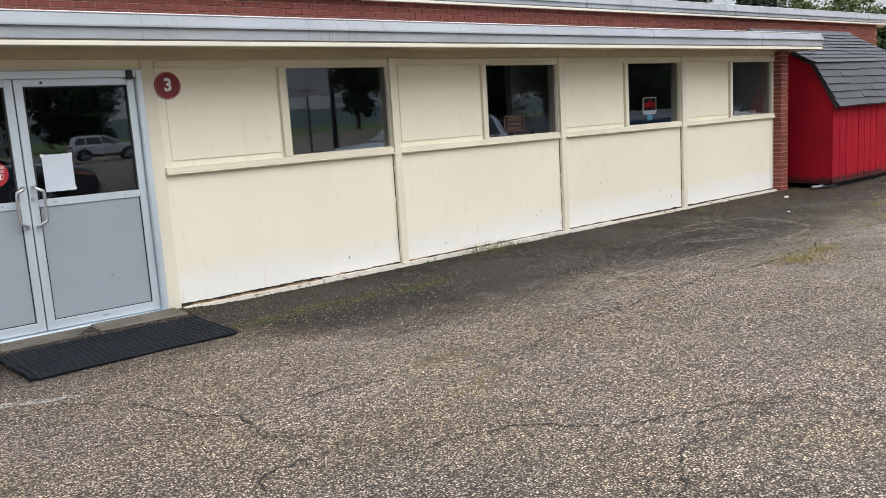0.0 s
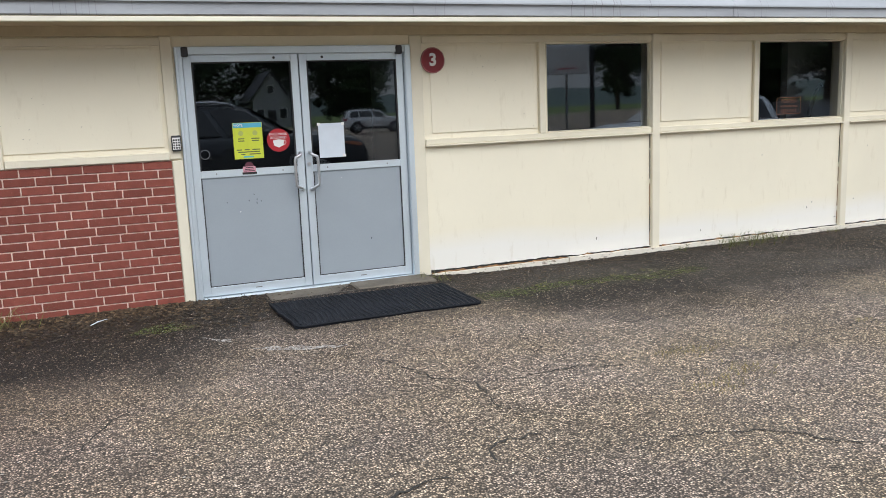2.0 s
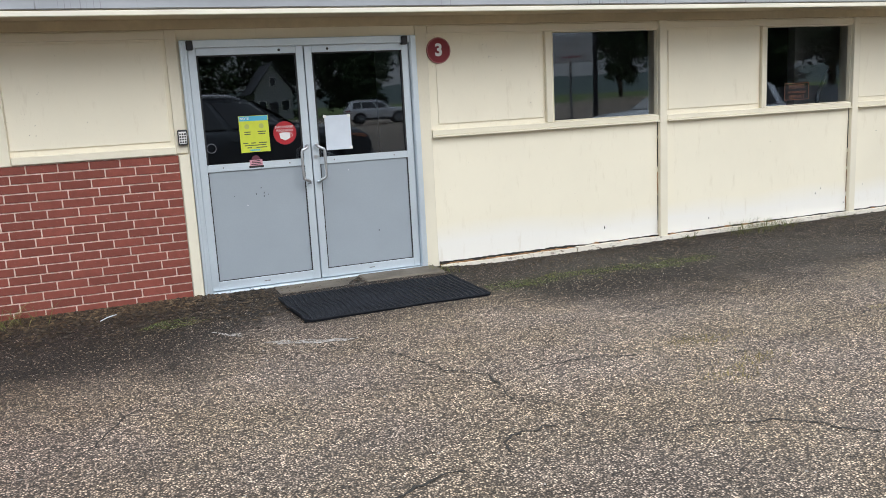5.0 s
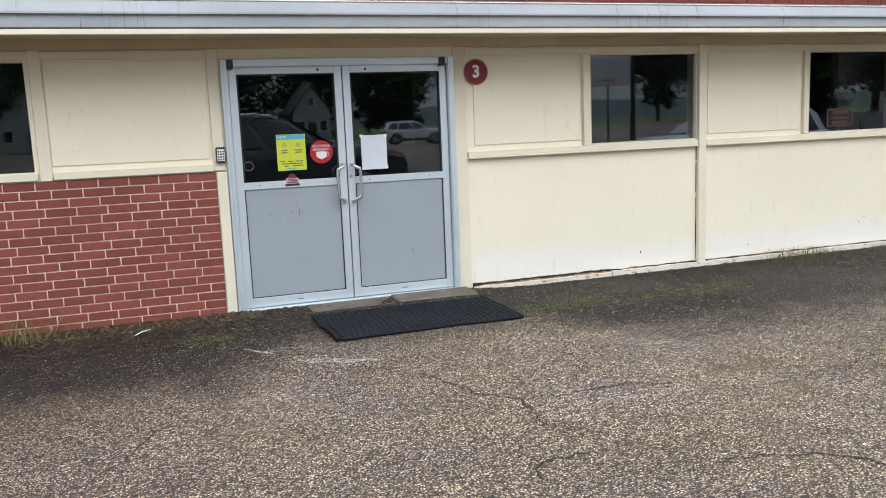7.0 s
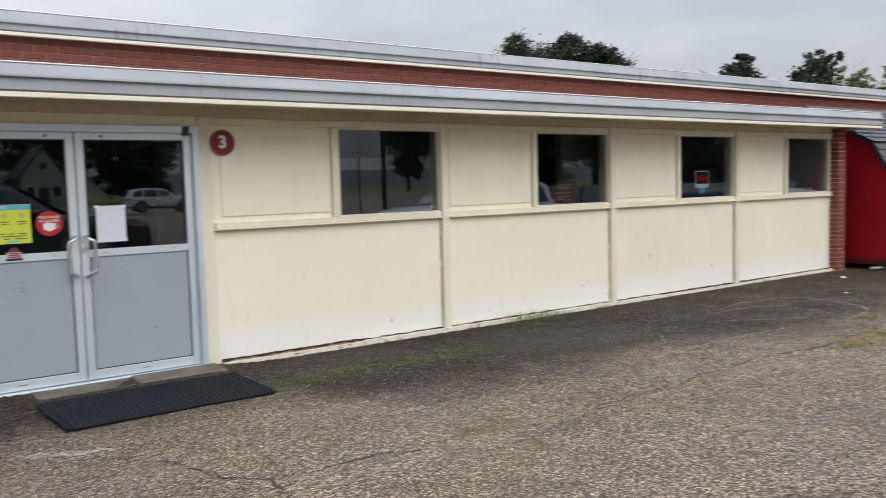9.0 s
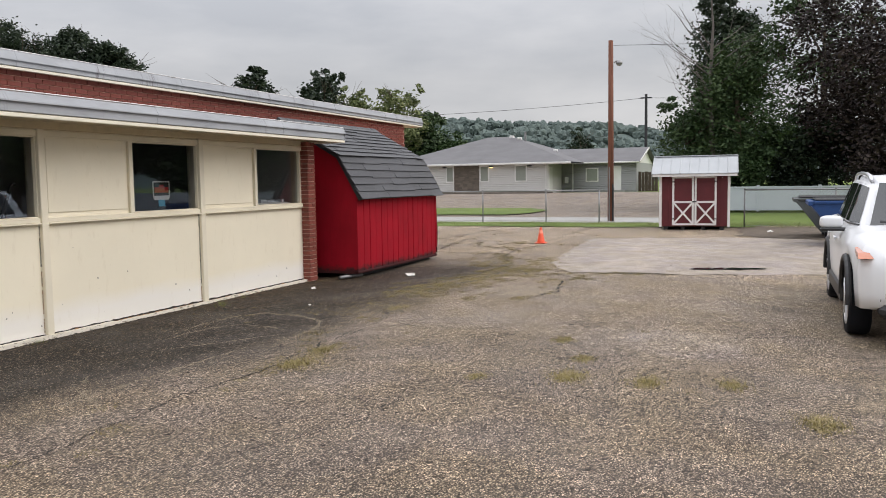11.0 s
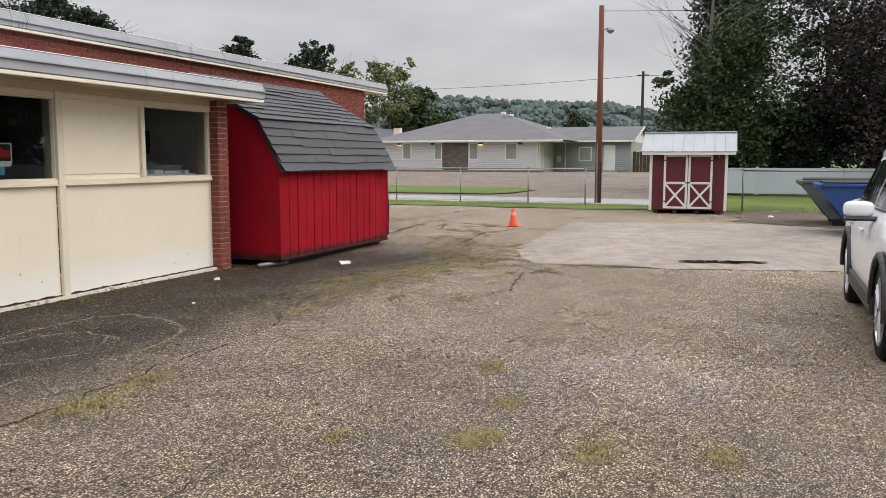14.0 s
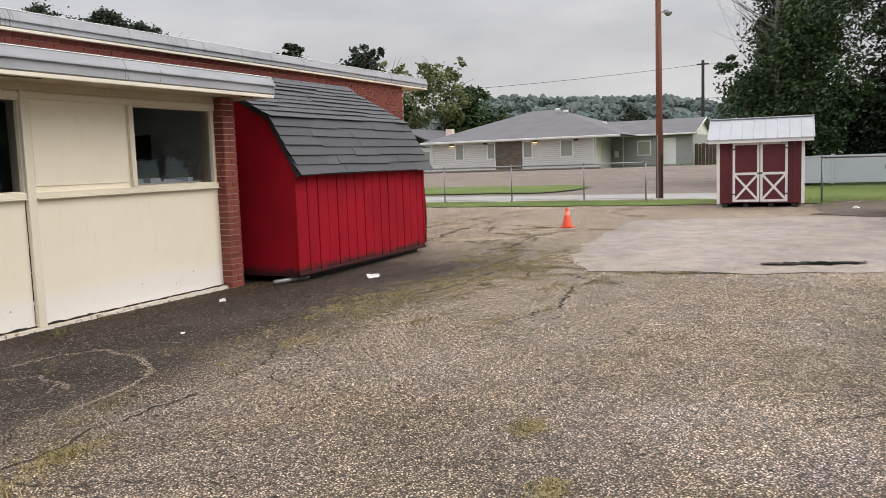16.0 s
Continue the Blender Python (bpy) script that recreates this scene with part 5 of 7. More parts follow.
def suv(label, paint, m, group=""):
    """A compact sport utility car; its nose points along +x."""
    c = thing("parked_car", label, "car", m, group)
    axles, R = (1.36, -1.34), 0.36
    tab = [(-2.32, 0.62, 0.52, 0.95), (-2.24, 0.80, 0.42, 1.04), (-2.0, 0.90, 0.34, 1.08), (-1.0, 0.93, 0.30, 1.06), (0.6, 0.93, 0.30, 1.05), (1.0, 0.925, 0.31, 1.06), (1.5, 0.915, 0.32, 1.035), (2.0, 0.87, 0.34, 0.965), (2.2, 0.77, 0.38, 0.88), (2.31, 0.58, 0.44, 0.76)]
    def bottom(x, zb):
        for a in axles:
            if abs(x - a) < R + 0.05:
                zb = max(zb, 0.345 + math.sqrt((R + 0.05) ** 2 - (x - a) ** 2))
        return zb
    xs = sorted({round(-2.32 + 0.045 * k, 3) for k in range(103)} | {2.31})
    bm = bmesh.new()
    rings = []
    for x in xs:
        hw, zb, zt = lerp_table(tab, x)
        z0 = min(bottom(x, zb), zt - 0.15)
        side = [(0, z0), (hw - 0.12, z0), (hw - 0.015, z0 + 0.01), (hw, z0 + (zt - z0) * 0.25), (hw + 0.012, z0 + (zt - z0) * 0.55), (hw - 0.005, zt - 0.12), (hw - 0.05, zt - 0.03), (hw - 0.16, zt), (hw * 0.45, zt + 0.025), (0, zt + 0.03)]
        rings.append([bm.verts.new((x, y, z)) for y, z in side] + [bm.verts.new((x, -y, z)) for y, z in side[-2:0:-1]])
    n = len(rings[0])
    for a, b in zip(rings, rings[1:]):
        for k in range(n):
            bm.faces.new((a[k], a[(k + 1) % n], b[(k + 1) % n], b[k]))
    bm.faces.new(rings[0])
    bm.faces.new(rings[-1][::-1])
    part("body", bm, paint, c, smooth=True)
    # cabin: base and roof outlines
    base = [(1.02, 0.74), (0.4, 0.855), (-0.8, 0.86), (-1.8, 0.82), (-2.2, 0.70)]
    roof = [(0.30, 0.57), (-0.1, 0.63), (-0.9, 0.635), (-1.6, 0.61), (-1.98, 0.55)]
    zr = [1.51, 1.57, 1.59, 1.565, 1.51]
    bm = bmesh.new()
    B = [bm.verts.new((x, y, 1.0)) for x, y in base] + [bm.verts.new((x, -y, 1.0)) for x, y in base[::-1]]
    T = [bm.verts.new((x, y, z)) for (x, y), z in zip(roof, zr)] + [bm.verts.new((x, -y, z)) for (x, y), z in list(zip(roof, zr))[::-1]]
    N = len(B)
    for k in range(N):
        bm.faces.new((B[k], B[(k + 1) % N], T[(k + 1) % N], T[k]))
    for k in range(4):
        bm.faces.new((T[k], T[k + 1], T[N - 2 - k], T[N - 1 - k]))
    bmesh.ops.bevel(bm, geom=list(bm.edges), offset=0.06, segments=4, affect='EDGES')
    part("cabin", bm, paint, c, smooth=True)
    def side_pt(s, u, v):
        """u along the cabin in points of its outline, v from belt to roof."""
        k = min(int(u), 3)
        t = u - k
        bx, by = base[k][0] + (base[k + 1][0] - base[k][0]) * t, base[k][1] + (base[k + 1][1] - base[k][1]) * t
        rx, ry, rz_ = (roof[k][0] + (roof[k + 1][0] - roof[k][0]) * t, roof[k][1] + (roof[k + 1][1] - roof[k][1]) * t, zr[k] + (zr[k + 1] - zr[k]) * t)
        return Vector((bx + (rx - bx) * v, s * (by + (ry - by) * v + 0.008), 1.0 + (rz_ - 1.0) * v + 0.002))
    for s in (1, -1):
        for u0, u1 in ((0.35, 1.35), (1.45, 2.35), (2.45, 3.2)):
            bm = bmesh.new()
            us = [u0 + (u1 - u0) * i / 6 for i in range(7)]
            lo = [bm.verts.new(side_pt(s, u, 0.14)) for u in us]
            hi = [bm.verts.new(side_pt(s, u, 0.84)) for u in us]
            for i in range(6):
                bm.faces.new((lo[i], lo[i + 1], hi[i + 1], hi[i]))
            part("side_window", bm, CAR_GLASS_SOLID, c, "dark side glass")
            part("window_trim", tube([side_pt(s, u, 0.11) for u in us], 0.010, 5), BLACK, c)
        part("roof_rail", tube([(0.12, s * 0.595, 1.52), (0.0, s * 0.60, 1.575), (-0.2, s * 0.61, 1.60), (-0.8, s * 0.61, 1.612), (-1.4, s * 0.60, 1.60), (-1.6, s * 0.595, 1.575), (-1.72, s * 0.59, 1.52)], 0.022, 8), STEEL, c, "pale roof rail", smooth=True)
        bm = bmesh.new()
        bmesh.ops.create_uvsphere(bm, u_segments=18, v_segments=12, radius=1.0)
        for v in bm.verts:
            q = [math.copysign(abs(t) ** 0.6, t) for t in v.co]
            v.co = Vector((0.50 + 0.085 * q[0], s * (1.02 + 0.120 * q[1]), 1.08 + 0.070 * q[2]))
        mir = part("mirror", bm, paint, c, smooth=True)
        part("mirror_base", box(0.44, 0.60, min(s * 0.86, s * 1.13), max(s * 0.86, s * 1.13), 0.985, 1.02, 0.015), BLACK, mir)
        part("headlamp", prism([(1.80, 0.865), (2.08, 0.815), (2.15, 0.825), (2.08, 0.875), (1.80, 0.905)], "y", min(s * 0.60, s * 0.893), max(s * 0.60, s * 0.893)), AMBER if s < 0 else AMBER, c, "slim amber-tinted headlamp")
        part("fog_lamp", disc((2.22, s * 0.62, 0.50), 0.06, 0.05, "x", 16), LENS, c)
        part("fog_surround", box(2.14, 2.235, min(s * 0.5, s * 0.74), max(s * 0.5, s * 0.74), 0.42, 0.58, 0.03), BLACK, c)
        part("door_handle", box(-0.12, 0.08, min(s * 0.935, s * 0.965), max(s * 0.935, s * 0.965), 0.86, 0.89, 0.008), paint, c)
        part("door_handle", box(-1.05, -0.86, min(s * 0.935, s * 0.965), max(s * 0.935, s * 0.965), 0.875, 0.905, 0.008), paint, c)
        part("sill_cladding", box(-0.95, 0.97, min(s * 0.80, s * 0.948), max(s * 0.80, s * 0.948), 0.26, 0.42, 0.02), BLACK, c, "black plastic sill")
        part("tail_lamp", box(-2.27, -2.02, min(s * 0.68, s * 0.905), max(s * 0.68, s * 0.905), 0.88, 1.0, 0.02), RED, c)
        for a in axles:
            arch = [(a + (R + 0.075) * math.cos(t * math.pi / 14), s * 0.935, 0.345 + (R + 0.075) * math.sin(t * math.pi / 14)) for t in range(0, 15)]
            part("arch_cladding", tube(arch, 0.030, 8), BLACK, c, "black wheel-arch trim")
            w = new("wheel")
            w.parent = c
            w.matrix_basis = pose(a, s * 0.82, R)
            bm = bmesh.new()
            prof = [(R - 0.10, -0.10), (R - 0.02, -0.105), (R, -0.08), (R, 0.08), (R - 0.02, 0.105), (R - 0.10, 0.10)]
            seg = 32
            rg = [[bm.verts.new((r * math.cos(2 * math.pi * k / seg), y, r * math.sin(2 * math.pi * k / seg))) for r, y in prof] for k in range(seg)]
            for k in range(seg):
                for j in range(5):
                    bm.faces.new((rg[k][j], rg[k][j + 1], rg[(k + 1) % seg][j + 1], rg[(k + 1) % seg][j]))
            part("tyre", bm, RUBBER, w, smooth=True)
            bm = disc((0, -0.09, 0), R - 0.10, 0.12, "y", 28)
            part("rim_well", bm, DARK_STEEL, w)
            bm = bmesh.new()
            for k in range(5):
                q = 2 * math.pi * k / 5
                for dq in (-0.13, 0.13):
                    tube([(0.03 * math.cos(q), s * 0.088, 0.03 * math.sin(q)), ((R - 0.11) * math.cos(q + dq), s * 0.092, (R - 0.11) * math.sin(q + dq))], [0.025, 0.022], 6, bm)
            part("rim_spokes", bm, STEEL, w, "silver alloy spokes")
            part("rim_ring", tube([((R - 0.105) * math.cos(2 * math.pi * k / 28), s * 0.09, (R - 0.105) * math.sin(2 * math.pi * k / 28)) for k in range(29)], 0.016, 6), STEEL, w)
    wv = [Vector((1.00, -0.69, 1.07)), Vector((1.00, 0.69, 1.07)), Vector((0.33, 0.54, 1.50)), Vector((0.33, -0.54, 1.50))]
    bm = bmesh.new()
    for v in wv:
        v.x += 0.012
    bm.faces.new([bm.verts.new(v) for v in wv])
    part("windscreen", bm, CAR_GLASS_SOLID, c, "sky-reflecting windscreen")
    part("wiper", tube([(1.10, 0.5, 1.085), (1.03, -0.1, 1.11)], 0.012, 5), BLACK, c)
    part("wiper", tube([(1.10, 0.0, 1.085), (1.03, -0.6, 1.11)], 0.012, 5), BLACK, c)
    part("front_bumper", box(2.0, 2.30, -0.72, 0.72, 0.30, 0.42, 0.04), BLACK, c, "black lower bumper")
    part("grille", box(2.20, 2.335, -0.42, 0.42, 0.50, 0.60, 0.02), BLACK, c)
    for k in range(7):
        part("grille_slot", box(2.22, 2.30, -0.42 + k * 0.125, -0.34 + k * 0.125, 0.70, 0.79, 0.012), BLACK, c)
    part("rear_window", prism([(-2.22, 1.06), (-2.03, 1.43), (-2.02, 1.43), (-2.20, 1.06)], "y", -0.55, 0.55), CAR_GLASS_SOLID, c)
    return c


CAR_GLASS_SOLID = worn("car_window", (0.02, 0.022, 0.025), 0.05, grain=4, patch=1, spread=0.1, bump=0.0, spec=0.8)
suv("white compact sport utility car parked on the lot", CAR_WHITE, pose(12.0, -1.15, -0.118, 0, 0, 180), "parked cars")
suv("dark grey sport utility car parked by the lot", CAR_DARK, pose(2.3, -2.3, -0.118) @ Matrix.Diagonal((1.13, 1.13, 1.13, 1)), "parked cars")
suv("pale car parked across the lot", CAR_WHITE, pose(17.5, -42.0, 0, 0, 0, 8), "parked cars")

# ---- grey house across the drive ----
def hip_roof(x0, x1, y0, y1, z, ridge_z, ridge, th=0.12):
    """A hip roof with its ridge along y between ridge[0] and ridge[1]."""
    bm = bmesh.new()
    xm = (x0 + x1) / 2
    for dz in (0, -th):
        A, B, C, D = [bm.verts.new((x, y, z + dz)) for x, y in ((x0, y0), (x1, y0), (x1, y1), (x0, y1))]
        R0, R1 = bm.verts.new((xm, ridge[0], ridge_z + dz)), bm.verts.new((xm, ridge[1], ridge_z + dz))
        for f in ((A, B, R0), (B, C, R1, R0), (C, D, R1), (D, A, R0, R1)):
            bm.faces.new(f)
    return bm


def lap_siding(x, y0, y1, z0, z1, n=15):
    """Lapped boards on a wall that faces -x, as one profile drawn along y."""
    h = (z1 - z0) / n
    pts = [(x + 0.02, z0)]
    for k in range(n):
        pts += [(x - 0.06, z0 + k * h + 0.012), (x - 0.004, z0 + (k + 1) * h)]
    pts += [(x + 0.02, z1)]
    bm = bmesh.new()
    lo = [bm.verts.new((a, y0, b)) for a, b in pts]
    hi = [bm.verts.new((a, y1, b)) for a, b in pts]
    for k in range(len(pts) - 1):
        bm.faces.new((lo[k], lo[k + 1], hi[k + 1], hi[k]))
    return bm


def house_window(parent, x, y0, y1, z0, z1):
    w = part("window", box(x - 0.05, x + 0.0, y0 - 0.07, y1 + 0.07, z0 - 0.07, z1 + 0.07, 0.01), WHITE, parent, "white framed sash window", world=True)
    part("pane", box(x - 0.056, x - 0.051, y0 + 0.02, y1 - 0.02, z0 + 0.02, z1 - 0.02), CURTAIN, w, world=True)


HX, HZ = 63.6, 0.5
house = thing("grey_house", "long grey vinyl-sided house with hip roof", "house", pose(64, 22, HZ))
part("wall", box(HX, 80.5, 16.6, 29.7, 0.2, 2.75), SIDING, house, world=True)
part("siding", lap_siding(HX - 0.004, 16.6, 22.1, HZ + 0.1, 2.75), SIDING, house, world=True)
part("siding", lap_siding(HX - 0.004, 24.3, 29.7, HZ + 0.1, 2.75), SIDING, house, world=True)
part("foundation", box(HX - 0.03, HX + 0.2, 16.5, 29.8, 0.2, HZ + 0.12), STONE, house, world=True)
part("roof", hip_roof(HX - 0.55, 80.8, 14.6, 30.4, 2.86, 5.36, (21.9, 24.1)), HOUSE_ROOF, house, "grey shingle hip roof", world=True)
part("gutter", box(HX - 0.66, HX - 0.54, 14.6, 30.4, 2.72, 2.86, 0.02), WHITE, house, world=True)
part("soffit", box(HX - 0.56, HX + 0.1, 14.7, 30.3, 2.70, 2.73), WHITE, house, world=True)
sp = part("stone_panel", box(HX - 0.06, HX - 0.002, 22.12, 24.26, HZ, 2.70), STONE, house, "dark ledge-stone panel", world=True)
rnd = random.Random(21)
for r in range(18):
    y = 22.12
    while y < 24.2:
        w = min(rnd.uniform(0.18, 0.55), 24.26 - y)
        part("ledge_stone", box(HX - 0.075 - rnd.uniform(0, 0.05), HX - 0.05, y, y + w - 0.01, HZ + 0.02 + r * 0.12, HZ + 0.13 + r * 0.12), STONE_VAR, sp, world=True)
        y += w
for y in (16.62, 22.06, 24.28, 29.62):
    part("corner_trim", box(HX - 0.05, HX + 0.03, y, y + 0.1, HZ + 0.1, 2.72), WHITE, house, world=True)
for y0, y1 in ((26.95, 27.6), (24.35, 24.9), (21.35, 22.0), (18.25, 19.1)):
    house_window(house, HX - 0.03, y0, y1, 1.45, 2.62)
for y in (27.9, 25.05, 21.1, 17.95):
    lamp_ = part("eave_lamp", box(HX - 0.22, HX - 0.04, y - 0.16, y + 0.16, 2.55, 2.66, 0.02), DARK_STEEL, house, world=True)
    if y in (27.9, 21.1):
        part("lamp_lens", box(HX - 0.20, HX - 0.05, y - 0.14, y + 0.14, 2.515, 2.55), GLOW, lamp_, "lit warm lamp lens", world=True)
# return wall, porch door and the low wing
part("wall", box(68.4, 78.0, 10.5, 16.59, 0.2, 2.8), SIDING_WING, house, world=True)
part("siding", lap_siding(68.396, 10.5, 16.5, HZ + 0.1, 2.8), SIDING_WING, house, world=True)
bm = bmesh.new()
for dz in (0, -0.1):
    v = [bm.verts.new(p) for p in ((67.9, 10.15, 2.88 + dz), (67.9, 17.0, 2.88 + dz), (73.0, 18.0, 4.15 + dz), (73.0, 10.15, 4.15 + dz), (78.4, 10.15, 2.88 + dz), (78.4, 17.0, 2.88 + dz))]
    bm.faces.new((v[0], v[1], v[2], v[3]))
    bm.faces.new((v[3], v[2], v[5], v[4]))
part("roof", bm, HOUSE_ROOF, house, "grey shingle wing roof", world=True)
part("gable", prism([(68.4, 2.79), (78.0, 2.79), (73.0, 4.05)], "y", 10.5, 10.6), WHITE, house, world=True)
part("rake_board", prism([(67.85, 2.76), (73.0, 4.03), (73.0, 4.17), (67.85, 2.90)], "y", 10.10, 10.16), SIDING, house, world=True)
part("gutter", box(67.8, 67.92, 10.2, 16.4, 2.76, 2.88, 0.02), WHITE, house, world=True)
house_window(house, 68.36, 13.6, 14.5, 1.35, 2.35)
dr = part("door", box(68.33, 68.38, 11.7, 12.6, HZ + 0.1, 2.55, 0.01), WHITE, house, "white panelled house door", world=True)
part("door_knob", disc((68.33, 12.5, 1.5), 0.03, -0.05, "x", 10), STEEL, dr, world=True)
dr = part("door", box(64.2, 65.2, 16.55, 16.60, HZ + 0.1, 2.5, 0.01), WHITE, house, "white side door", world=True)
part("downpipe", box(68.28, 68.36, 15.6, 15.68, HZ, 2.8), WHITE, house, world=True)
part("downpipe", box(HX - 0.12, HX - 0.05, 16.45, 16.52, HZ, 2.75), WHITE, house, world=True)
part("door_stoop", box(67.4, 68.4, 11.4, 13.0, 0.3, HZ + 0.08), CONCRETE, house, world=True)
part("meter_box", box(68.2, 68.36, 16.0, 16.3, 1.2, 1.7, 0.02), WHITE, house, world=True)
for x, y, z in ((70.3, 21.3, 5.15), (70.6, 20.7, 5.0), (71.0, 17.6, 3.9)):
    part("roof_vent", box(x, x + 0.35, y, y + 0.35, z, z + 0.22, 0.03), WHITE, house, world=True)
part("vent_pipe", tube([(71.6, 20.6, 4.9), (71.6, 20.6, 5.75)], 0.1, 10), GALV, house, world=True)
gate = thing("board_gate", "grey-brown board gate beside the house wing", "gate", pose(69.5, 9.9, HZ))
for k in range(6):
    part("board", box(69.0, 69.04, 8.9 + k * 0.26, 9.14 + k * 0.26, HZ - 0.1, HZ + 1.5 + 0.05 * (k % 2), 0.01), BARK, gate, world=True)
part("rail", box(69.04, 69.08, 8.9, 10.46, HZ + 0.3, HZ + 0.4), BARK, gate, world=True)
kerb = structure("kerb", "dark low retaining kerb before the house", "kerb")
part("kerb_stone", box(60.9, 61.2, 15.5, 31.0, 0.2, 0.62, 0.03), STONE, kerb)

other = thing("neighbour_house", "small house with dark roof and brick chimney", "house", pose(74, 37, HZ))
part("wall", box(70.0, 78.0, 31.5, 40.0, 0.2, 2.6), SIDING, other, world=True)
part("roof", prism([(30.9, 2.55), (35.7, 4.4), (40.6, 2.55), (40.6, 2.42), (35.7, 4.28), (30.9, 2.42)], "x", 69.3, 78.6), DARK_ROOF, other, world=True)
part("chimney", box(71.6, 72.2, 31.6, 32.2, 2.5, 4.2, 0.02), MORTAR, other, world=True)
for y0 in (33.0, 37.0):
    house_window(other, 69.97, y0, y0 + 0.9, 1.2, 2.3)

# houses behind the walker, seen in the glass
for x, y, w, k in ((18.7, -88.0, 4.6, 1), (78.0, -75.0, 9.0, 2), (-12.0, -84.0, 8.0, 3)):
    h = thing("street_house", "pale grey gabled house across the street", "house", pose(x, y, 0), group="houses across the street")
    part("wall", box(-w / 2, w / 2, -8, 0, -0.1, 3.4), SIDING_WING, h)
    part("gable", prism([(-w / 2, 3.4), (w / 2, 3.4), (0, 6.6)], "y", -0.1, 0), SIDING_WING, h)
    part("roof", prism([(-w / 2 - 0.5, 3.2), (0, 6.85), (w / 2 + 0.5, 3.2), (w / 2 + 0.5, 3.05), (0, 6.65), (-w / 2 - 0.5, 3.05)], "y", -8.4, 0.4), DARK_ROOF, h)
    part("door", box(-0.5, 0.5, -0.02, 0.05, 0, 2.1, 0.01), DARK_STEEL, h)
    for wx in (-w * 0.3, w * 0.3):
        ww = part("window", box(wx - 0.5, wx + 0.5, 0.0, 0.06, 1.0, 2.3, 0.01), WHITE, h)
        part("pane", box(wx - 0.42, wx + 0.42, 0.061, 0.066, 1.08, 2.22), CAR_GLASS_SOLID, ww)
    ww = part("window", box(-0.4, 0.4, 0.0, 0.06, 4.0, 5.1, 0.01), WHITE, h)
    part("pane", box(-0.32, 0.32, 0.061, 0.066, 4.08, 5.02), CAR_GLASS_SOLID, ww)
hoop = thing("basketball_hoop", "grey backboard with red rim on a steel post", "basketball hoop", pose(10.1, -2.8, -0.118, 0, 0, 30))
part("post", tube([(0, -0.75, 0), (0, -0.75, 1.9), (0, -0.1, 2.55)], 0.032, 10), GALV, hoop)
part("backboard", box(-0.5, 0.5, -0.03, 0.03, 2.2, 2.85, 0.02), SIDING, hoop)
part("rim", tube([(0.23 * math.cos(k * math.pi / 10), 0.3 + 0.23 * math.sin(k * math.pi / 10), 2.32) for k in range(21)], 0.012, 6), RED, hoop)
bm = bmesh.new()
for k in range(10):
    a = k * math.pi / 5
    for s in (-1, 1):
        tube([(0.23 * math.cos(a), 0.3 + 0.23 * math.sin(a), 2.31), (0.13 * math.cos(a + s * 0.5), 0.3 + 0.13 * math.sin(a + s * 0.5), 1.95)], 0.006, 4, bm)
part("net", bm, WHITE, hoop)
mast = thing("street_pole", "dark street pole across the lot", "utility pole", pose(25.3, -26.0, 0))
part("shaft", tube([(0, 0, 0), (0, 0, 8.5)], [0.15, 0.11], 10), DARK_STEEL, mast)
part("lamp_arm", tube([(0, 0, 7.6), (1.0, 0, 8.1), (1.8, 0, 8.0)], 0.04, 8), DARK_STEEL, mast)
part("lamp_head", box(1.6, 2.2, -0.12, 0.12, 7.92, 8.02, 0.03), DARK_STEEL, mast)


# ---- trees ----
def leaf_cloud(name, blobs, n, size, material, parent, seed, flat=0.0):
    """Many small leaves in clumps; blobs: centre and radii."""
    g = np.random.default_rng(seed)
    vol = np.array([b[3] * b[4] * b[5] for b in blobs]) ** 0.8
    per = (n * vol / vol.sum()).astype(int)
    pts = []
    for b, k in zip(blobs, per):
        clumps = max(6, k // 45)
        d = g.normal(size=(clumps, 3))
        d /= np.linalg.norm(d, axis=1)[:, None]
        r = g.uniform(0.35, 1.0, clumps) ** 0.5 * g.uniform(0.82, 1.12, clumps)
        c = d * r[:, None] * np.array(b[3:6]) + np.array(b[:3])
        idx = g.integers(0, clumps, k)
        spread = np.array(b[3:6]).mean() * 0.17
        pts.append(c[idx] + g.normal(size=(k, 3)) * spread * np.array([1, 1, 0.7]))
    P = np.concatenate(pts)
    P = P[P[:, 2] > 0.15]
    m = len(P)
    a = g.normal(size=(m, 3))
    a[:, 2] *= 0.6
    a /= np.linalg.norm(a, axis=1)[:, None]
    b_ = np.cross(a, g.normal(size=(m, 3)))
    b_ /= np.linalg.norm(b_, axis=1)[:, None]
    s = g.uniform(0.6, 1.35, m)[:, None] * size
    V = np.stack([P - a * s * 0.5, P + b_ * s * 0.28, P + a * s * 0.5, P - b_ * s * 0.28], 1).reshape(-1, 3)
    F = np.arange(m * 4).reshape(-1, 4)
    ob = new(name, mesh_of(name, V.tolist(), F.tolist(), material))
    ob.parent = parent
    return ob


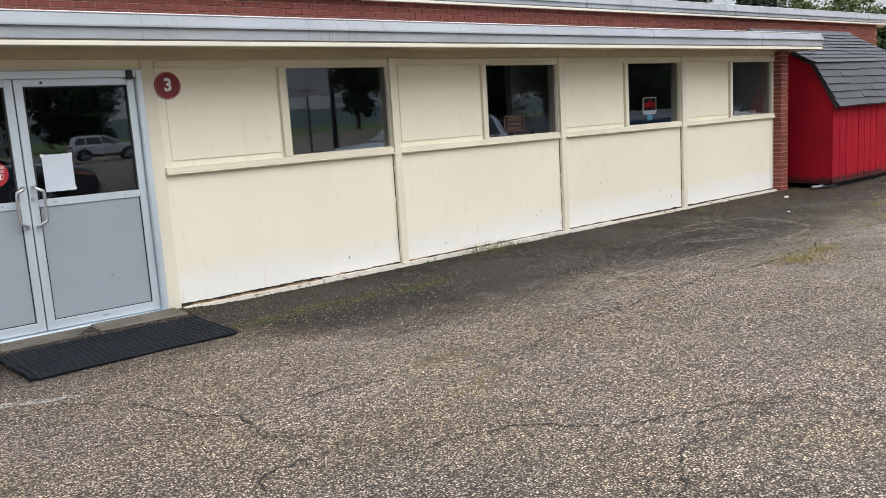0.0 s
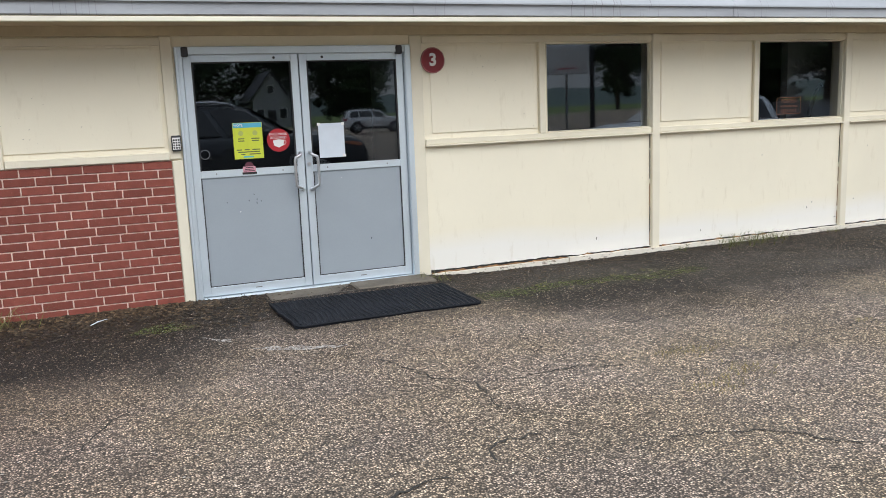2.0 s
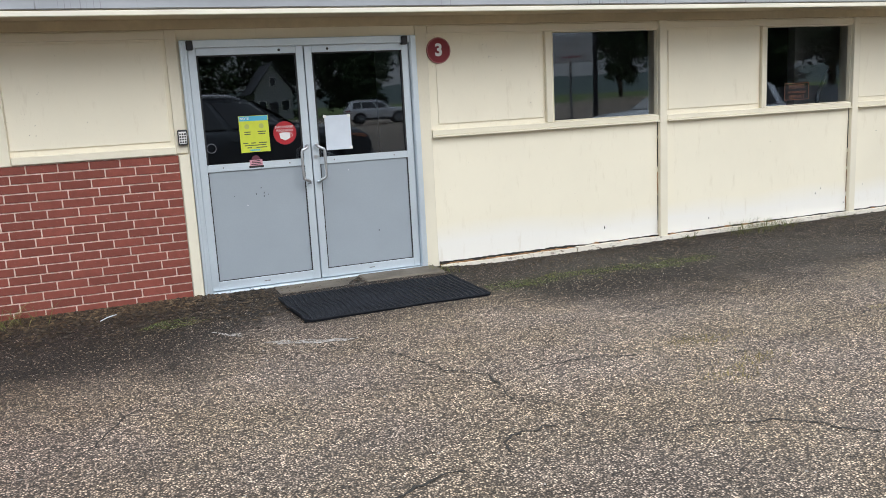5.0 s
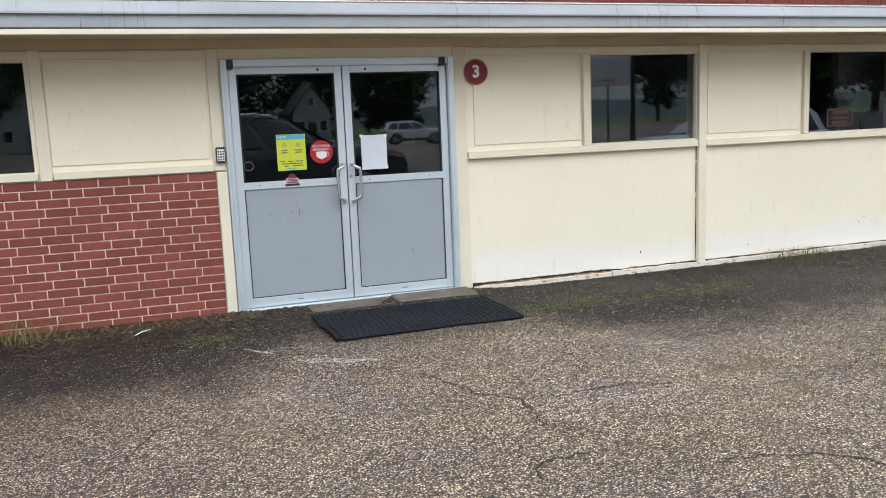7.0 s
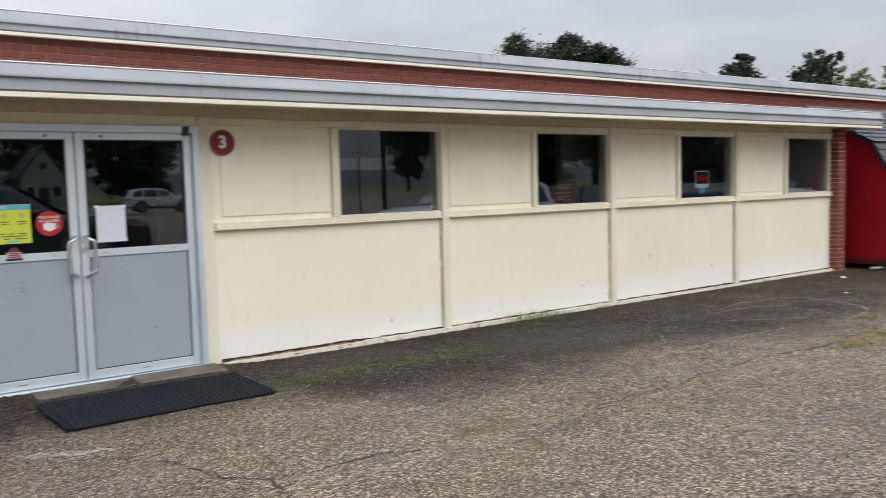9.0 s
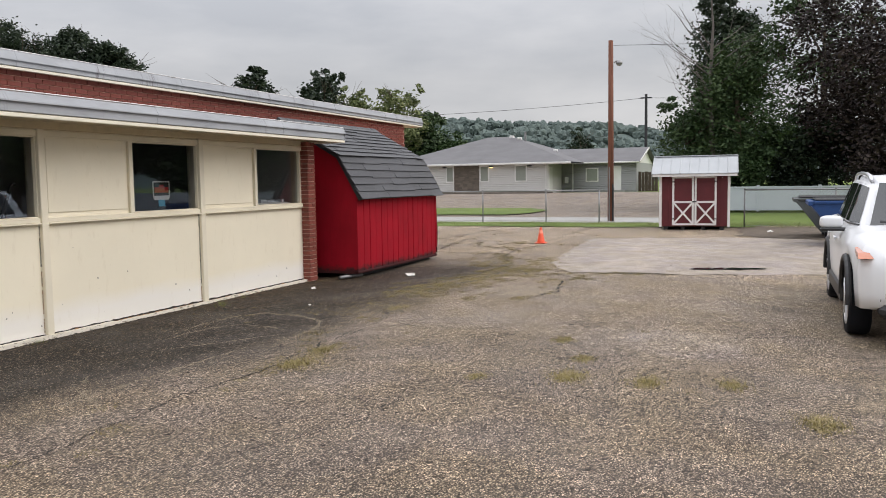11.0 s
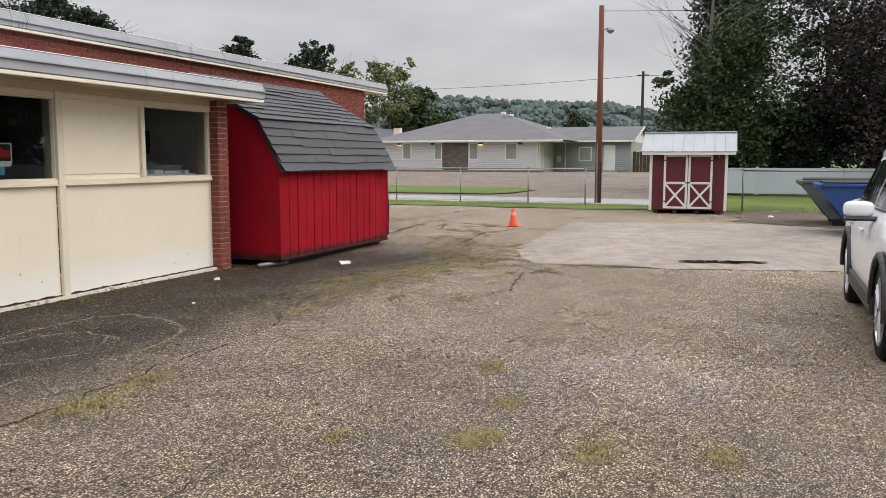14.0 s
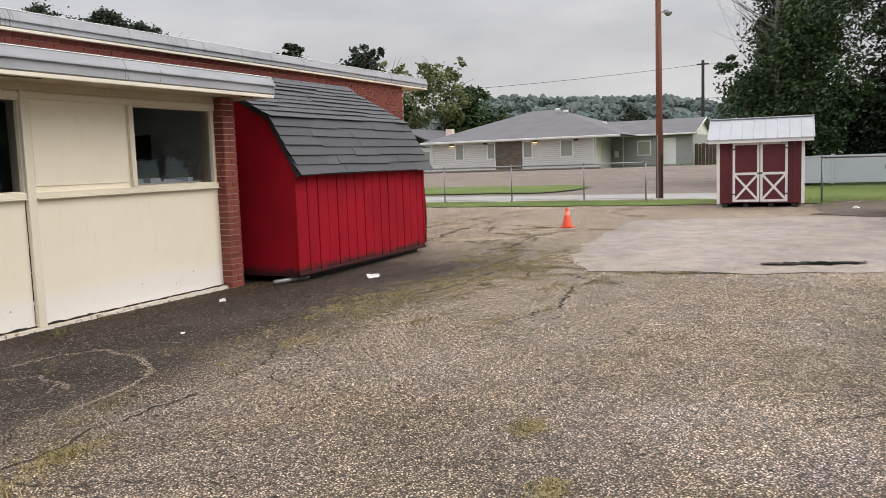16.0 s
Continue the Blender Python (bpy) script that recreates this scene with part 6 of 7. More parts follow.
def branching(bm, p, d, length, r, depth, rnd, spread=0.6, up=0.15):
    pts, rs = [p], [r]
    q = p.copy()
    for k in range(4):
        d = (d + Vector((rnd.uniform(-1, 1), rnd.uniform(-1, 1), rnd.uniform(-0.5, 1) * up * 3)) * 0.14).normalized()
        q = q + d * length / 4
        pts.append(q.copy())
        rs.append(r * (1 - 0.16 * (k + 1)))
    tube(pts, rs, 6 if depth > 1 else 4, bm)
    if depth > 0:
        for k in range(rnd.choice((2, 3, 3))):
            i = rnd.choice((2, 3, 4))
            nd = (d + Vector((rnd.uniform(-1, 1), rnd.uniform(-1, 1), rnd.uniform(-0.4, 0.9))) * spread).normalized()
            branching(bm, pts[i], nd, length * rnd.uniform(0.55, 0.8), rs[i] * 0.65, depth - 1, rnd, spread, up)


def tree(label, x, y, h, blobs, n, size, leaf, seed, trunk=0.2, group="", bare=0):
    rnd = random.Random(seed)
    z0 = ground_height(x, y) - 0.05
    t = thing("tree", label, "tree", pose(x, y, z0), group)
    bm = bmesh.new()
    tube([(0, 0, 0), (0.05, 0, h * 0.25), (0.0, 0.08, h * 0.55), (0.1, 0.1, h * 0.85)], [trunk, trunk * 0.8, trunk * 0.5, trunk * 0.15], 10, bm)
    for k in range(9):
        z = h * rnd.uniform(0.25, 0.75)
        a = rnd.uniform(0, 6.28)
        branching(bm, Vector((0, 0, z)), Vector((math.cos(a), math.sin(a), rnd.uniform(0.4, 1.1))).normalized(), h * 0.24, trunk * 0.35, 1, rnd)
    part("trunk", bm, BARK if not bare else DEADWOOD, t)
    if n:
        leaf_cloud("crown", blobs, n, size, leaf, t, seed)
    return t


def rounded(h, r, rnd, n=12, low=0.3):
    out = [(0, 0, h * (1 + low) / 2, r * 0.75, r * 0.75, h * (1 - low) * 0.42)]
    for k in range(n):
        a, z = rnd.uniform(0, 6.28), rnd.uniform(low, 0.95)
        w = r * math.sqrt(max(0.1, 1 - ((z - 0.55) / 0.55) ** 2))
        q = rnd.uniform(0.35, 0.75) * w
        s = r * rnd.uniform(0.28, 0.45)
        out.append((math.cos(a) * q, math.sin(a) * q, z * h, s, s, s * 0.75))
    return out


R_ = random.Random(77)
tree("broad green leafy tree behind the lawn", 41.5, 1.9, 8.0, rounded(8.0, 2.8, R_, 16, 0.12), 28000, 0.17, LEAF_GREEN, 1, 0.22, "trees by the fence")
tree("tall dark conifer among the trees", 45.5, 2.7, 11.0, rounded(11.0, 2.1, R_, 16, 0.3), 17000, 0.20, LEAF_DARK, 2, 0.25, "trees by the fence")
tree("dark purple-leaved maple tree", 41.6, -4.5, 9.2, rounded(9.2, 4.7, R_, 26, 0.08), 34000, 0.19, LEAF_PURPLE, 3, 0.28, "trees by the fence")
tree("green tree behind the purple maple", 48.0, -2.0, 11.5, rounded(11.5, 3.2, R_, 14, 0.2), 7500, 0.22, LEAF_GREEN, 4, 0.25, "trees by the fence")
tree("dark green tree at the lawn's end", 43.0, -11.5, 11.0, rounded(11.0, 4.5, R_, 14, 0.1), 24000, 0.24, LEAF_GREEN, 5, 0.25, "trees by the fence")
tree("low green bush before the trees", 41.0, 4.0, 5.4, rounded(5.4, 1.75, R_, 10, 0.08), 13000, 0.17, LEAF_GREEN, 6, 0.1, "trees by the fence")
tree("dark low shrubs behind the white fence", 43.5, -0.6, 3.8, rounded(3.8, 3.0, R_, 12, 0.05), 18000, 0.18, LEAF_DARK, 16, 0.1, "trees by the fence")
tree("dense dark undergrowth below the maple", 44.5, -5.2, 6.2, rounded(6.2, 4.6, R_, 16, 0.05), 22000, 0.22, LEAF_PURPLE, 17, 0.1, "trees by the fence")
dead = thing("bare_tree", "bare grey dead tree among the green ones", "tree", pose(40.6, 2.9, 0))
bm = bmesh.new()
rr_ = random.Random(9)
tube([(0, 0, 0), (0, 0.1, 3.0), (-0.1, 0.2, 5.6), (-0.1, 0.1, 8.2), (0, 0.2, 9.6)], [0.16, 0.13, 0.09, 0.05, 0.02], 8, bm)
for k in range(18):
    a = rr_.uniform(0.2, 2.9) if k % 4 else rr_.uniform(3.2, 6.0)
    branching(bm, Vector((-0.08, 0.15, rr_.uniform(3.6, 8.4))), Vector((math.cos(a), math.sin(a), rr_.uniform(0.5, 1.2))).normalized(), rr_.uniform(1.2, 2.5), 0.030, 2, rr_, 0.75)
part("trunk", bm, DEADWOOD, dead)
for x, y, h, r, sd in ((64, 66, 17.4, 4.0, 31), (60.8, 69.0, 17.0, 4.0, 32), (67.2, 63.0, 16.2, 3.6, 33)):
    tree("tall dark pine behind the building", x, y, h, rounded(h, r, R_, 22, 0.4), 30000, 0.32, LEAF_DARK, sd, 0.3, "pines behind the building")
tree("dark tree top beyond the roof", 77, 53, 13.6, rounded(13.6, 3.2, R_, 8, 0.4), 6000, 0.45, LEAF_DARK, 34, 0.3, "pines behind the building")
tree("dark tree top beyond the roof", 84, 47.5, 13.8, rounded(13.8, 3.4, R_, 8, 0.4), 6000, 0.45, LEAF_DARK, 35, 0.3, "pines behind the building")
tree("pale thin-leaved tree beside the grey house", 81, 37.0, 11.6, rounded(11.6, 3.3, R_, 12, 0.35), 5200, 0.36, LEAF_PALE, 36, 0.2, "trees by the house")
tree("pale thin-leaved tree beside the grey house", 84, 43.5, 11.5, rounded(11.5, 3.0, R_, 12, 0.35), 4800, 0.36, LEAF_PALE, 37, 0.2, "trees by the house")
tree("dark broad tree beside the house", 86, 36.0, 8.2, rounded(8.6, 4.2, R_, 12, 0.1), 12000, 0.38, LEAF_GREEN, 38, 0.3, "trees by the house")
tree("dark broad tree beside the house", 82, 44.0, 7.6, rounded(7.6, 3.6, R_, 12, 0.1), 10000, 0.38, LEAF_GREEN, 39, 0.3, "trees by the house")
tree("small dark tree behind the house wing", 92, 20.2, 6.6, rounded(6.6, 1.9, R_, 8, 0.1), 5000, 0.3, LEAF_DARK, 40, 0.2, "trees by the house")
# trees out of view, most of them added to keep sky out of the panes
for x, y, h, r, sd in ((32, -98, 14, 7, 51), (10, -100, 14, 8, 52), (61, -77, 17, 5.0, 53), (-16, -70, 9, 5, 54), (60, -40, 17, 7, 55), (70, -30, 17, 7.5, 56), (52, -50, 11, 6, 57), (-2, -97, 13, 7, 58), (22, -103, 15, 8, 59), (43, -33, 12, 5.0, 60), (49, -42, 17, 6.5, 61), (36, -26, 11, 5, 62), (50, -33, 17, 6.5, 63), (-14, -95, 12, 7, 64), (49, -15.5, 12, 5, 65), (47, -22, 12, 5.5, 66)):
    tree("dark leafy tree across the street, placed for reflections", x, y, h, rounded(h, r, R_, 12, 0.1), 14000, 0.55, LEAF_GREEN, sd, 0.3, "trees across the street")

# ---- wooded hills ----
g = np.random.default_rng(4)
verts, faces, clumps = [], [], []
NA, NR = 720, 14
for i in range(NA):
    a = 2 * math.pi * i / NA
    deg = math.degrees(a)
    deg = deg - 360 if deg > 180 else deg
    base_h = 22 + 5 * noise.noise((math.cos(a) * 3, math.sin(a) * 3, 0.3))
    base_h = base_h if -15 < deg < 75 else base_h * 0.4
    base_h += 8.5 * math.exp(-((deg - 19) / 9.0) ** 2) + 3.0 * math.exp(-((deg - 11) / 3.0) ** 2)
    for j in range(NR):
        t = j / (NR - 1)
        rad = 330 + 130 * t
        z = base_h * math.sin(min(1.0, t * 1.35) * math.pi / 2) * (1 if t < 0.8 else 1 - 0.5 * (t - 0.8) / 0.2)
        x, y = rad * math.cos(a), rad * math.sin(a)
        z += (1.6 * noise.noise((x * 0.12, y * 0.12, z * 0.1)) + 1.1 * noise.noise((x * 0.31, y * 0.31, 5))) * min(1, 4 * t) + g.uniform(-0.5, 0.5) * min(1, 4 * t)
        verts.append((x, y, z - 0.5))
        if -6 < deg < 48 and j > 1 and g.random() < 0.75:
            clumps.append((x + g.uniform(-5, 5), y + g.uniform(-5, 5), z - 0.5))
for i in range(NA):
    for j in range(NR - 1):
        k = (i + 1) % NA
        faces.append((i * NR + j, i * NR + j + 1, k * NR + j + 1, k * NR + j))
tagged(new("backdrop_hills", mesh_of("backdrop_hills", verts, faces, HILL)), "long haze-coloured wooded hills on the horizon", "hill", kind="structure")

ico = bmesh.new()
bmesh.ops.create_icosphere(ico, subdivisions=2, radius=1.0)
ico.verts.ensure_lookup_table()
IV = np.array([v.co[:] for v in ico.verts])
IF = np.array([[v.index for v in f.verts] for f in ico.faces])
ico.free()
VV, FF, k = [], [], 0
for rep in range(5):
    for cx, cy, cz in clumps:
        r = g.uniform(0.9, 2.3)
        q = IV * (r * g.uniform(0.8, 1.3), r * g.uniform(0.8, 1.3), r * g.uniform(0.8, 1.35)) * (1 + 0.22 * g.normal(size=(len(IV), 1))).clip(0.6, 1.5)
        VV.append(q + (cx + g.uniform(-6, 6), cy + g.uniform(-6, 6), cz + 0.3))
        FF.append(IF + k)
        k += len(IV)
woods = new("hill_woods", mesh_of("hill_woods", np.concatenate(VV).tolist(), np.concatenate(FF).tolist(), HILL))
tagged(woods, "haze-coloured green woods covering the hills", "woods", kind="stuff")

# ---- cracks, marks and weeds on the lot ----
def ribbon(points, width, lift, seed, jag=0.035, step=0.05, taper=True, gaps=0.6):
    rnd = random.Random(seed)
    pts = []
    for a, b in zip(points, points[1:]):
        a, b = Vector(a), Vector(b)
        n = max(2, int((b - a).length / step))
        for i in range(n):
            pts.append(a.lerp(b, i / n))
    pts.append(Vector(points[-1]))
    off = 0.0
    bm = bmesh.new()
    prev = None
    for i, p in enumerate(pts):
        d = (pts[min(i + 1, len(pts) - 1)] - pts[max(i - 1, 0)]).normalized()
        s = Vector((-d.y, d.x))
        off = off * 0.82 + rnd.uniform(-jag, jag)
        e = min(1.0, 4 * i / len(pts), 4 * (len(pts) - 1 - i) / len(pts)) if taper else 1.0
        w = width * (0.25 + 0.75 * e) * rnd.uniform(0.45, 1.4) / 2
        c = p + s * off
        L, Rr = c + s * w, c - s * w
        cur = (bm.verts.new((L.x, L.y, lot_z(L.x, L.y) + lift)), bm.verts.new((Rr.x, Rr.y, lot_z(Rr.x, Rr.y) + lift)))
        if prev and noise.noise((p.x * 2.2, p.y * 2.2, seed)) < gaps:
            bm.faces.new((prev[0], prev[1], cur[1], cur[0]))
        prev = cur
    return bm


SEAM = [(2.9, 3.9), (4.4, 4.15), (6.0, 4.3), (7.1, 4.2), (7.95, 4.3), (8.93, 4.28), (10.2, 4.6), (11.42, 4.98), (12.59, 4.77), (14.1, 4.4), (15.18, 5.3), (18.0, 5.7), (20.5, 6.1)]
CRACKS = [([(0.9, 5.18), (1.21, 5.24), (1.61, 5.04)], 0.005), ([(1.2, 5.3), (1.62, 4.97), (1.79, 4.5), (1.93, 4.28), (1.93, 3.98), (2.05, 3.7)], 0.008), ([(1.93, 4.28), (2.22, 4.27), (2.62, 4.25), (2.78, 4.21), (3.3, 4.3)], 0.009),
          ([(2.94, 5.02), (3.36, 4.94), (3.8, 4.92), (4.27, 5.05), (4.6, 5.3)], 0.008), ([(2.69, 5.8), (2.70, 5.42), (2.53, 4.93), (2.55, 4.71), (2.28, 4.38)], 0.006), ([(2.53, 4.93), (2.94, 5.02)], 0.005), ([(2.70, 5.42), (3.1, 5.5), (3.6, 5.35)], 0.005),
          ([(0.6, 3.1), (1.17, 3.27), (1.32, 3.31), (1.58, 3.34), (1.70, 3.53), (2.1, 3.6)], 0.011), ([(2.0, 3.3), (2.6, 3.25), (2.81, 3.17), (2.91, 3.01), (3.02, 2.86), (4.2, 2.3)], 0.008), (SEAM, 0.014), ([(4.4, 4.15), (5.2, 3.2), (6.1, 2.8), (7.6, 2.9)], 0.0055),
          ([(13.2, 2.6), (13.9, 3.5), (14.35, 4.3)], 0.010), ([(11.88, 5.26), (12.13, 4.83), (12.68, 4.53), (14.09, 4.51), (15.0, 4.3)], 0.016), ([(12.4, 5.7), (13.38, 5.0), (14.01, 4.8), (15.44, 4.76), (16.0, 5.0)], 0.014),
          ([(15.04, 5.05), (16.29, 5.07), (16.81, 5.36), (18.49, 5.53), (19.70, 5.11), (19.57, 4.30)], 0.018), ([(14.76, 4.51), (14.55, 4.12), (14.48, 3.39), (14.30, 2.61), (14.63, 1.82), (15.3, 1.7)], 0.020), ([(21.16, 8.77), (20.82, 7.23), (19.79, 5.49)], 0.016),
          ([(15.04, 5.05), (14.76, 4.51), (14.2, 4.16), (13.6, 3.9)], 0.014), ([(16.29, 5.07), (16.1, 4.4), (16.6, 4.3)], 0.014), ([(17.2, 5.4), (17.5, 6.3), (17.0, 7.4)], 0.015), ([(18.49, 5.53), (18.9, 6.6), (20.82, 7.23)], 0.015),
          ([(16.5, 6.9), (18.6, 7.3), (21.0, 7.6), (24, 7.4)], 0.016), ([(18.0, 8.2), (21.0, 8.4), (25.0, 8.1)], 0.018), ([(22.5, 4.4), (24.0, 5.6), (26.5, 5.4)], 0.014), ([(11.0, 3.4), (12.0, 3.1), (13.2, 3.3), (14.3, 2.9)], 0.008)]
cracks = structure("lot_cracks", "dark ragged cracks in the asphalt", "crack")
for k, (pts, w) in enumerate(CRACKS):
    part("crack", ribbon(pts, w * (1.25 if k < 11 else 2.8), 0.0045, 40 + k, 0.024, 0.03, gaps=0.42), CRACK, cracks)
rnd = random.Random(8)
for k in range(26):
    x, y = rnd.uniform(-2, 11), rnd.uniform(1.0, 6.2)
    a = rnd.uniform(0, 6.28)
    pts = [(x, y)]
    for j in range(rnd.randint(2, 4)):
        a += rnd.uniform(-0.7, 0.7)
        pts.append((pts[-1][0] + 0.4 * math.cos(a), pts[-1][1] + 0.4 * math.sin(a)))
    part("hair_crack", ribbon(pts, 0.008, 0.004, 100 + k, 0.022, 0.03), CRACK, cracks)
tagged(part("puddle", ribbon([(15.3, 1.68), (15.5, 1.3), (15.75, 0.85), (15.9, 0.55)], 0.22, 0.024, 5, 0.02, 0.08), WATER), "narrow dark puddle in the broken edge", "puddle", kind="structure")
marks = structure("lot_markings", "faint worn paint marks on the asphalt", "road marking")
for k, pts in enumerate(([(5.15, 4.94), (5.81, 4.93), (6.54, 4.92), (7.28, 4.87), (7.7, 4.9)], [(5.56, 4.49), (5.81, 4.93), (6.1, 5.25), (6.42, 5.54)], [(7.4, 5.7), (8.17, 5.05), (8.31, 4.9)], [(8.0, 4.74), (8.31, 4.76), (8.67, 4.76), (9.09, 4.92), (9.48, 5.43), (9.61, 5.95), (9.35, 6.16), (8.7, 6.2), (7.9, 6.1)],
                         [(7.9, 6.0), (8.6, 6.01), (8.89, 5.74), (8.74, 5.39), (8.47, 5.25)], [(8.6, 5.15), (8.75, 5.35)], [(15.04, 5.15), (15.9, 5.2), (16.3, 5.15)])):
    part("paint_line", ribbon(pts, 0.055, 0.005, 60 + k, 0.02, 0.06), LINE, marks)
tagged(ragged([(0.98, 5.56), (1.12, 5.42), (1.38, 5.31), (1.52, 5.33), (1.40, 5.37), (1.16, 5.48)], 0.005, PALE, "pale_stain", 0.06, 0.025, seed=31), "pale scuffed patch on the asphalt", "stain", kind="structure")
tagged(ragged([(0.68, 6.0), (0.78, 5.84), (0.88, 5.72), (0.86, 5.84)], 0.005, PALE, "pale_stain", 0.06, 0.03, seed=33), "pale scuffed patch on the asphalt", "stain", kind="structure")
tagged(ragged([(2.76, 6.0), (3.27, 6.18), (3.78, 6.24), (4.41, 6.12), (5.0, 6.2), (4.9, 6.35), (4.3, 6.34), (3.78, 6.42), (3.2, 6.36), (2.76, 6.18)], 0.005, MOSS, "moss", 0.12, 0.05, seed=34), "thin green moss on the damp asphalt", "moss", kind="structure")

tagged(ragged([(0.25, 6.25), (0.5, 6.18), (0.72, 6.3), (0.62, 6.5), (0.35, 6.52)], 0.005, MOSS, "moss", 0.1, 0.05, seed=35), "thin green moss on the damp asphalt", "moss", kind="structure")


def blades(name, label, spots, material, seed, per=60, height=0.06, spread=0.12):
    """Tufts of thin bent blades, joined."""
    rnd = random.Random(seed)
    V, F = [], []
    for (x, y, k) in spots:
        for b in range(int(per * k)):
            px, py = rnd.gauss(x, spread * k), rnd.gauss(y, spread * k * 0.7)
            a, h, w = rnd.uniform(0, 6.28), height * k * rnd.uniform(0.4, 1.3), rnd.uniform(0.0015, 0.003)
            lean = rnd.uniform(0.5, 2.2) * h
            dx, dy = math.cos(a), math.sin(a)
            z = lot_z(px, py)
            i = len(V)
            V += [(px - dy * w, py + dx * w, z), (px + dy * w, py - dx * w, z), (px + dx * lean * 0.4 + dy * w * 0.7, py + dy * lean * 0.4 - dx * w * 0.7, z + h * 0.7), (px + dx * lean * 0.4 - dy * w * 0.7, py + dy * lean * 0.4 + dx * w * 0.7, z + h * 0.7), (px + dx * lean, py + dy * lean, z + h)]
            F += [(i, i + 1, i + 2, i + 3), (i + 3, i + 2, i + 4)]
    tagged(new(name, mesh_of(name, V, F, material)), label, "grass", kind="stuff")


rnd = random.Random(14)
spots = [(7.17, 4.06, 1.0), (7.72, 4.13, 0.8), (8.87, 2.25, 0.6), (8.2, 1.92, 0.6), (7.56, 1.89, 0.9), (7.67, 1.33, 0.8), (7.86, 0.74, 0.7), (7.28, 2.54, 0.5), (7.09, 0.16, 0.9)]
for a, b in zip(SEAM, SEAM[1:]):
    n = 16 if a[0] > 11 else 4
    for k in range(n):
        t = rnd.random()
        spots.append((a[0] + (b[0] - a[0]) * t + rnd.gauss(0, 0.12), a[1] + (b[1] - a[1]) * t + rnd.gauss(0, 0.16), rnd.uniform(0.25, 0.75)))
for k in range(150):
    x = rnd.uniform(11.0, 16.0)
    spots.append((x, 4.6 - 0.12 * (x - 11.5) + rnd.gauss(0, 0.38), rnd.uniform(0.2, 0.6)))
for pts, w in CRACKS[11:]:
    for (ax, ay), (bx, by) in zip(pts, pts[1:]):
        for k in range(6):
            t = rnd.random()
            spots.append((ax + (bx - ax) * t + rnd.gauss(0, 0.10), ay + (by - ay) * t + rnd.gauss(0, 0.10), rnd.uniform(0.2, 0.6)))
for k in range(40):
    spots.append((rnd.uniform(6, 26), rnd.uniform(0.5, 8), rnd.uniform(0.15, 0.4)))
blades("yellow_grass_tufts", "yellow-green grass tufts rooted in the asphalt", spots[:9], TUFT_BLADE, 7, 420, 0.028, 0.12)
blades("dry_grass_tufts", "dry yellowish grass growing from cracks", spots, DRY_BLADE, 2, 190, 0.026, 0.14)
for k, (x, y, s) in enumerate(spots[:9] + [p for p in spots[9:] if p[0] > 10][:26]):
    ring = [(x + s * 0.26 * math.cos(a) * rnd.uniform(0.6, 1.3), y + s * 0.10 * math.sin(a) * rnd.uniform(0.6, 1.3)) for a in (0.2, 1.3, 2.3, 3.2, 4.4, 5.4)]
    tagged(ragged(ring, 0.0055, DRY_MOSS, "dry_moss", 0.06, 0.04, seed=300 + k), "dry yellow moss in the cracked asphalt", "moss", kind="structure")
green = [(6.05, 7.05, 1.6), (6.35, 7.08, 1.3), (6.6, 7.08, 0.9), (5.4, 7.08, 0.6), (2.75, 6.95, 0.8), (-0.72, 6.98, 1.9), (-0.95, 6.95, 1.5), (9.9, 6.85, 0.8), (7.4, 7.08, 0.5), (10.6, 7.0, 0.4)]
for k in range(30):
    green.append((rnd.uniform(2.8, 4.6), rnd.uniform(5.9, 6.5), rnd.uniform(0.08, 0.2)))
blades("green_weeds", "green weeds at the wall foot", green, BLADE, 3, 60, 0.075, 0.09)
verge = [(rnd.uniform(26.9, 29.1), rnd.uniform(-4, 26), rnd.uniform(0.8, 1.6)) for k in range(700)]
blades("verge_grass", "short green grass along the fence", verge, BLADE, 4, 26, 0.06, 0.22)

# ---- leaf litter and grit ----
def scatter(name, label, category, n, area, size, material, seed, thick=0.35, fade=None):
    g = np.random.default_rng(seed)
    V, F = [], []
    made = 0
    while made < n:
        x, y = g.uniform(area[0], area[1]), g.uniform(area[2], area[3])
        if fade and g.random() > fade(x, y):
            continue
        made += 1
        s, a = size * g.uniform(0.4, 1.4), g.uniform(0, 6.28)
        ca, sa = math.cos(a) * s, math.sin(a) * s
        z = lot_z(x, y) + 0.004
        i = len(V)
        h = s * thick * g.uniform(0.3, 1.0)
        for dx, dy in ((-1, -0.5), (1, -0.6), (0.8, 0.6), (-0.7, 0.7)):
            V.append((x + dx * ca - dy * sa, y + dx * sa + dy * ca, z))
        V.append((x, y, z + h))
        F += [(i, i + 1, i + 4), (i + 1, i + 2, i + 4), (i + 2, i + 3, i + 4), (i + 3, i, i + 4)]
    tagged(new(name, mesh_of(name, V, F, material)), label, category, kind="stuff")


scatter("leaf_litter", "brown leaf litter along the wall foot", "litter", 2600, (-1.6, 13.4, 5.9, 7.13), 0.012, LITTER, 1, 0.4, lambda x, y: (0.9 if x < 0.9 or x > 9.5 else 0.35) * max(0.0, (y - 5.9) / 1.2) ** 1.6)
scatter("pier_litter", "brown leaf litter heaped by the brick pier", "litter", 1800, (7.5, 13.6, 5.7, 7.13), 0.013, LITTER, 11, 0.5, lambda x, y: max(0.0, (y - 5.7) / 1.4) ** 1.3 * min(1.0, (x - 7.5) / 3.0))
scatter("lot_debris", "scattered dark grit and leaves on the lot", "litter", 3000, (5, 26, -1.5, 8), 0.013, DIRT_BITS, 2)
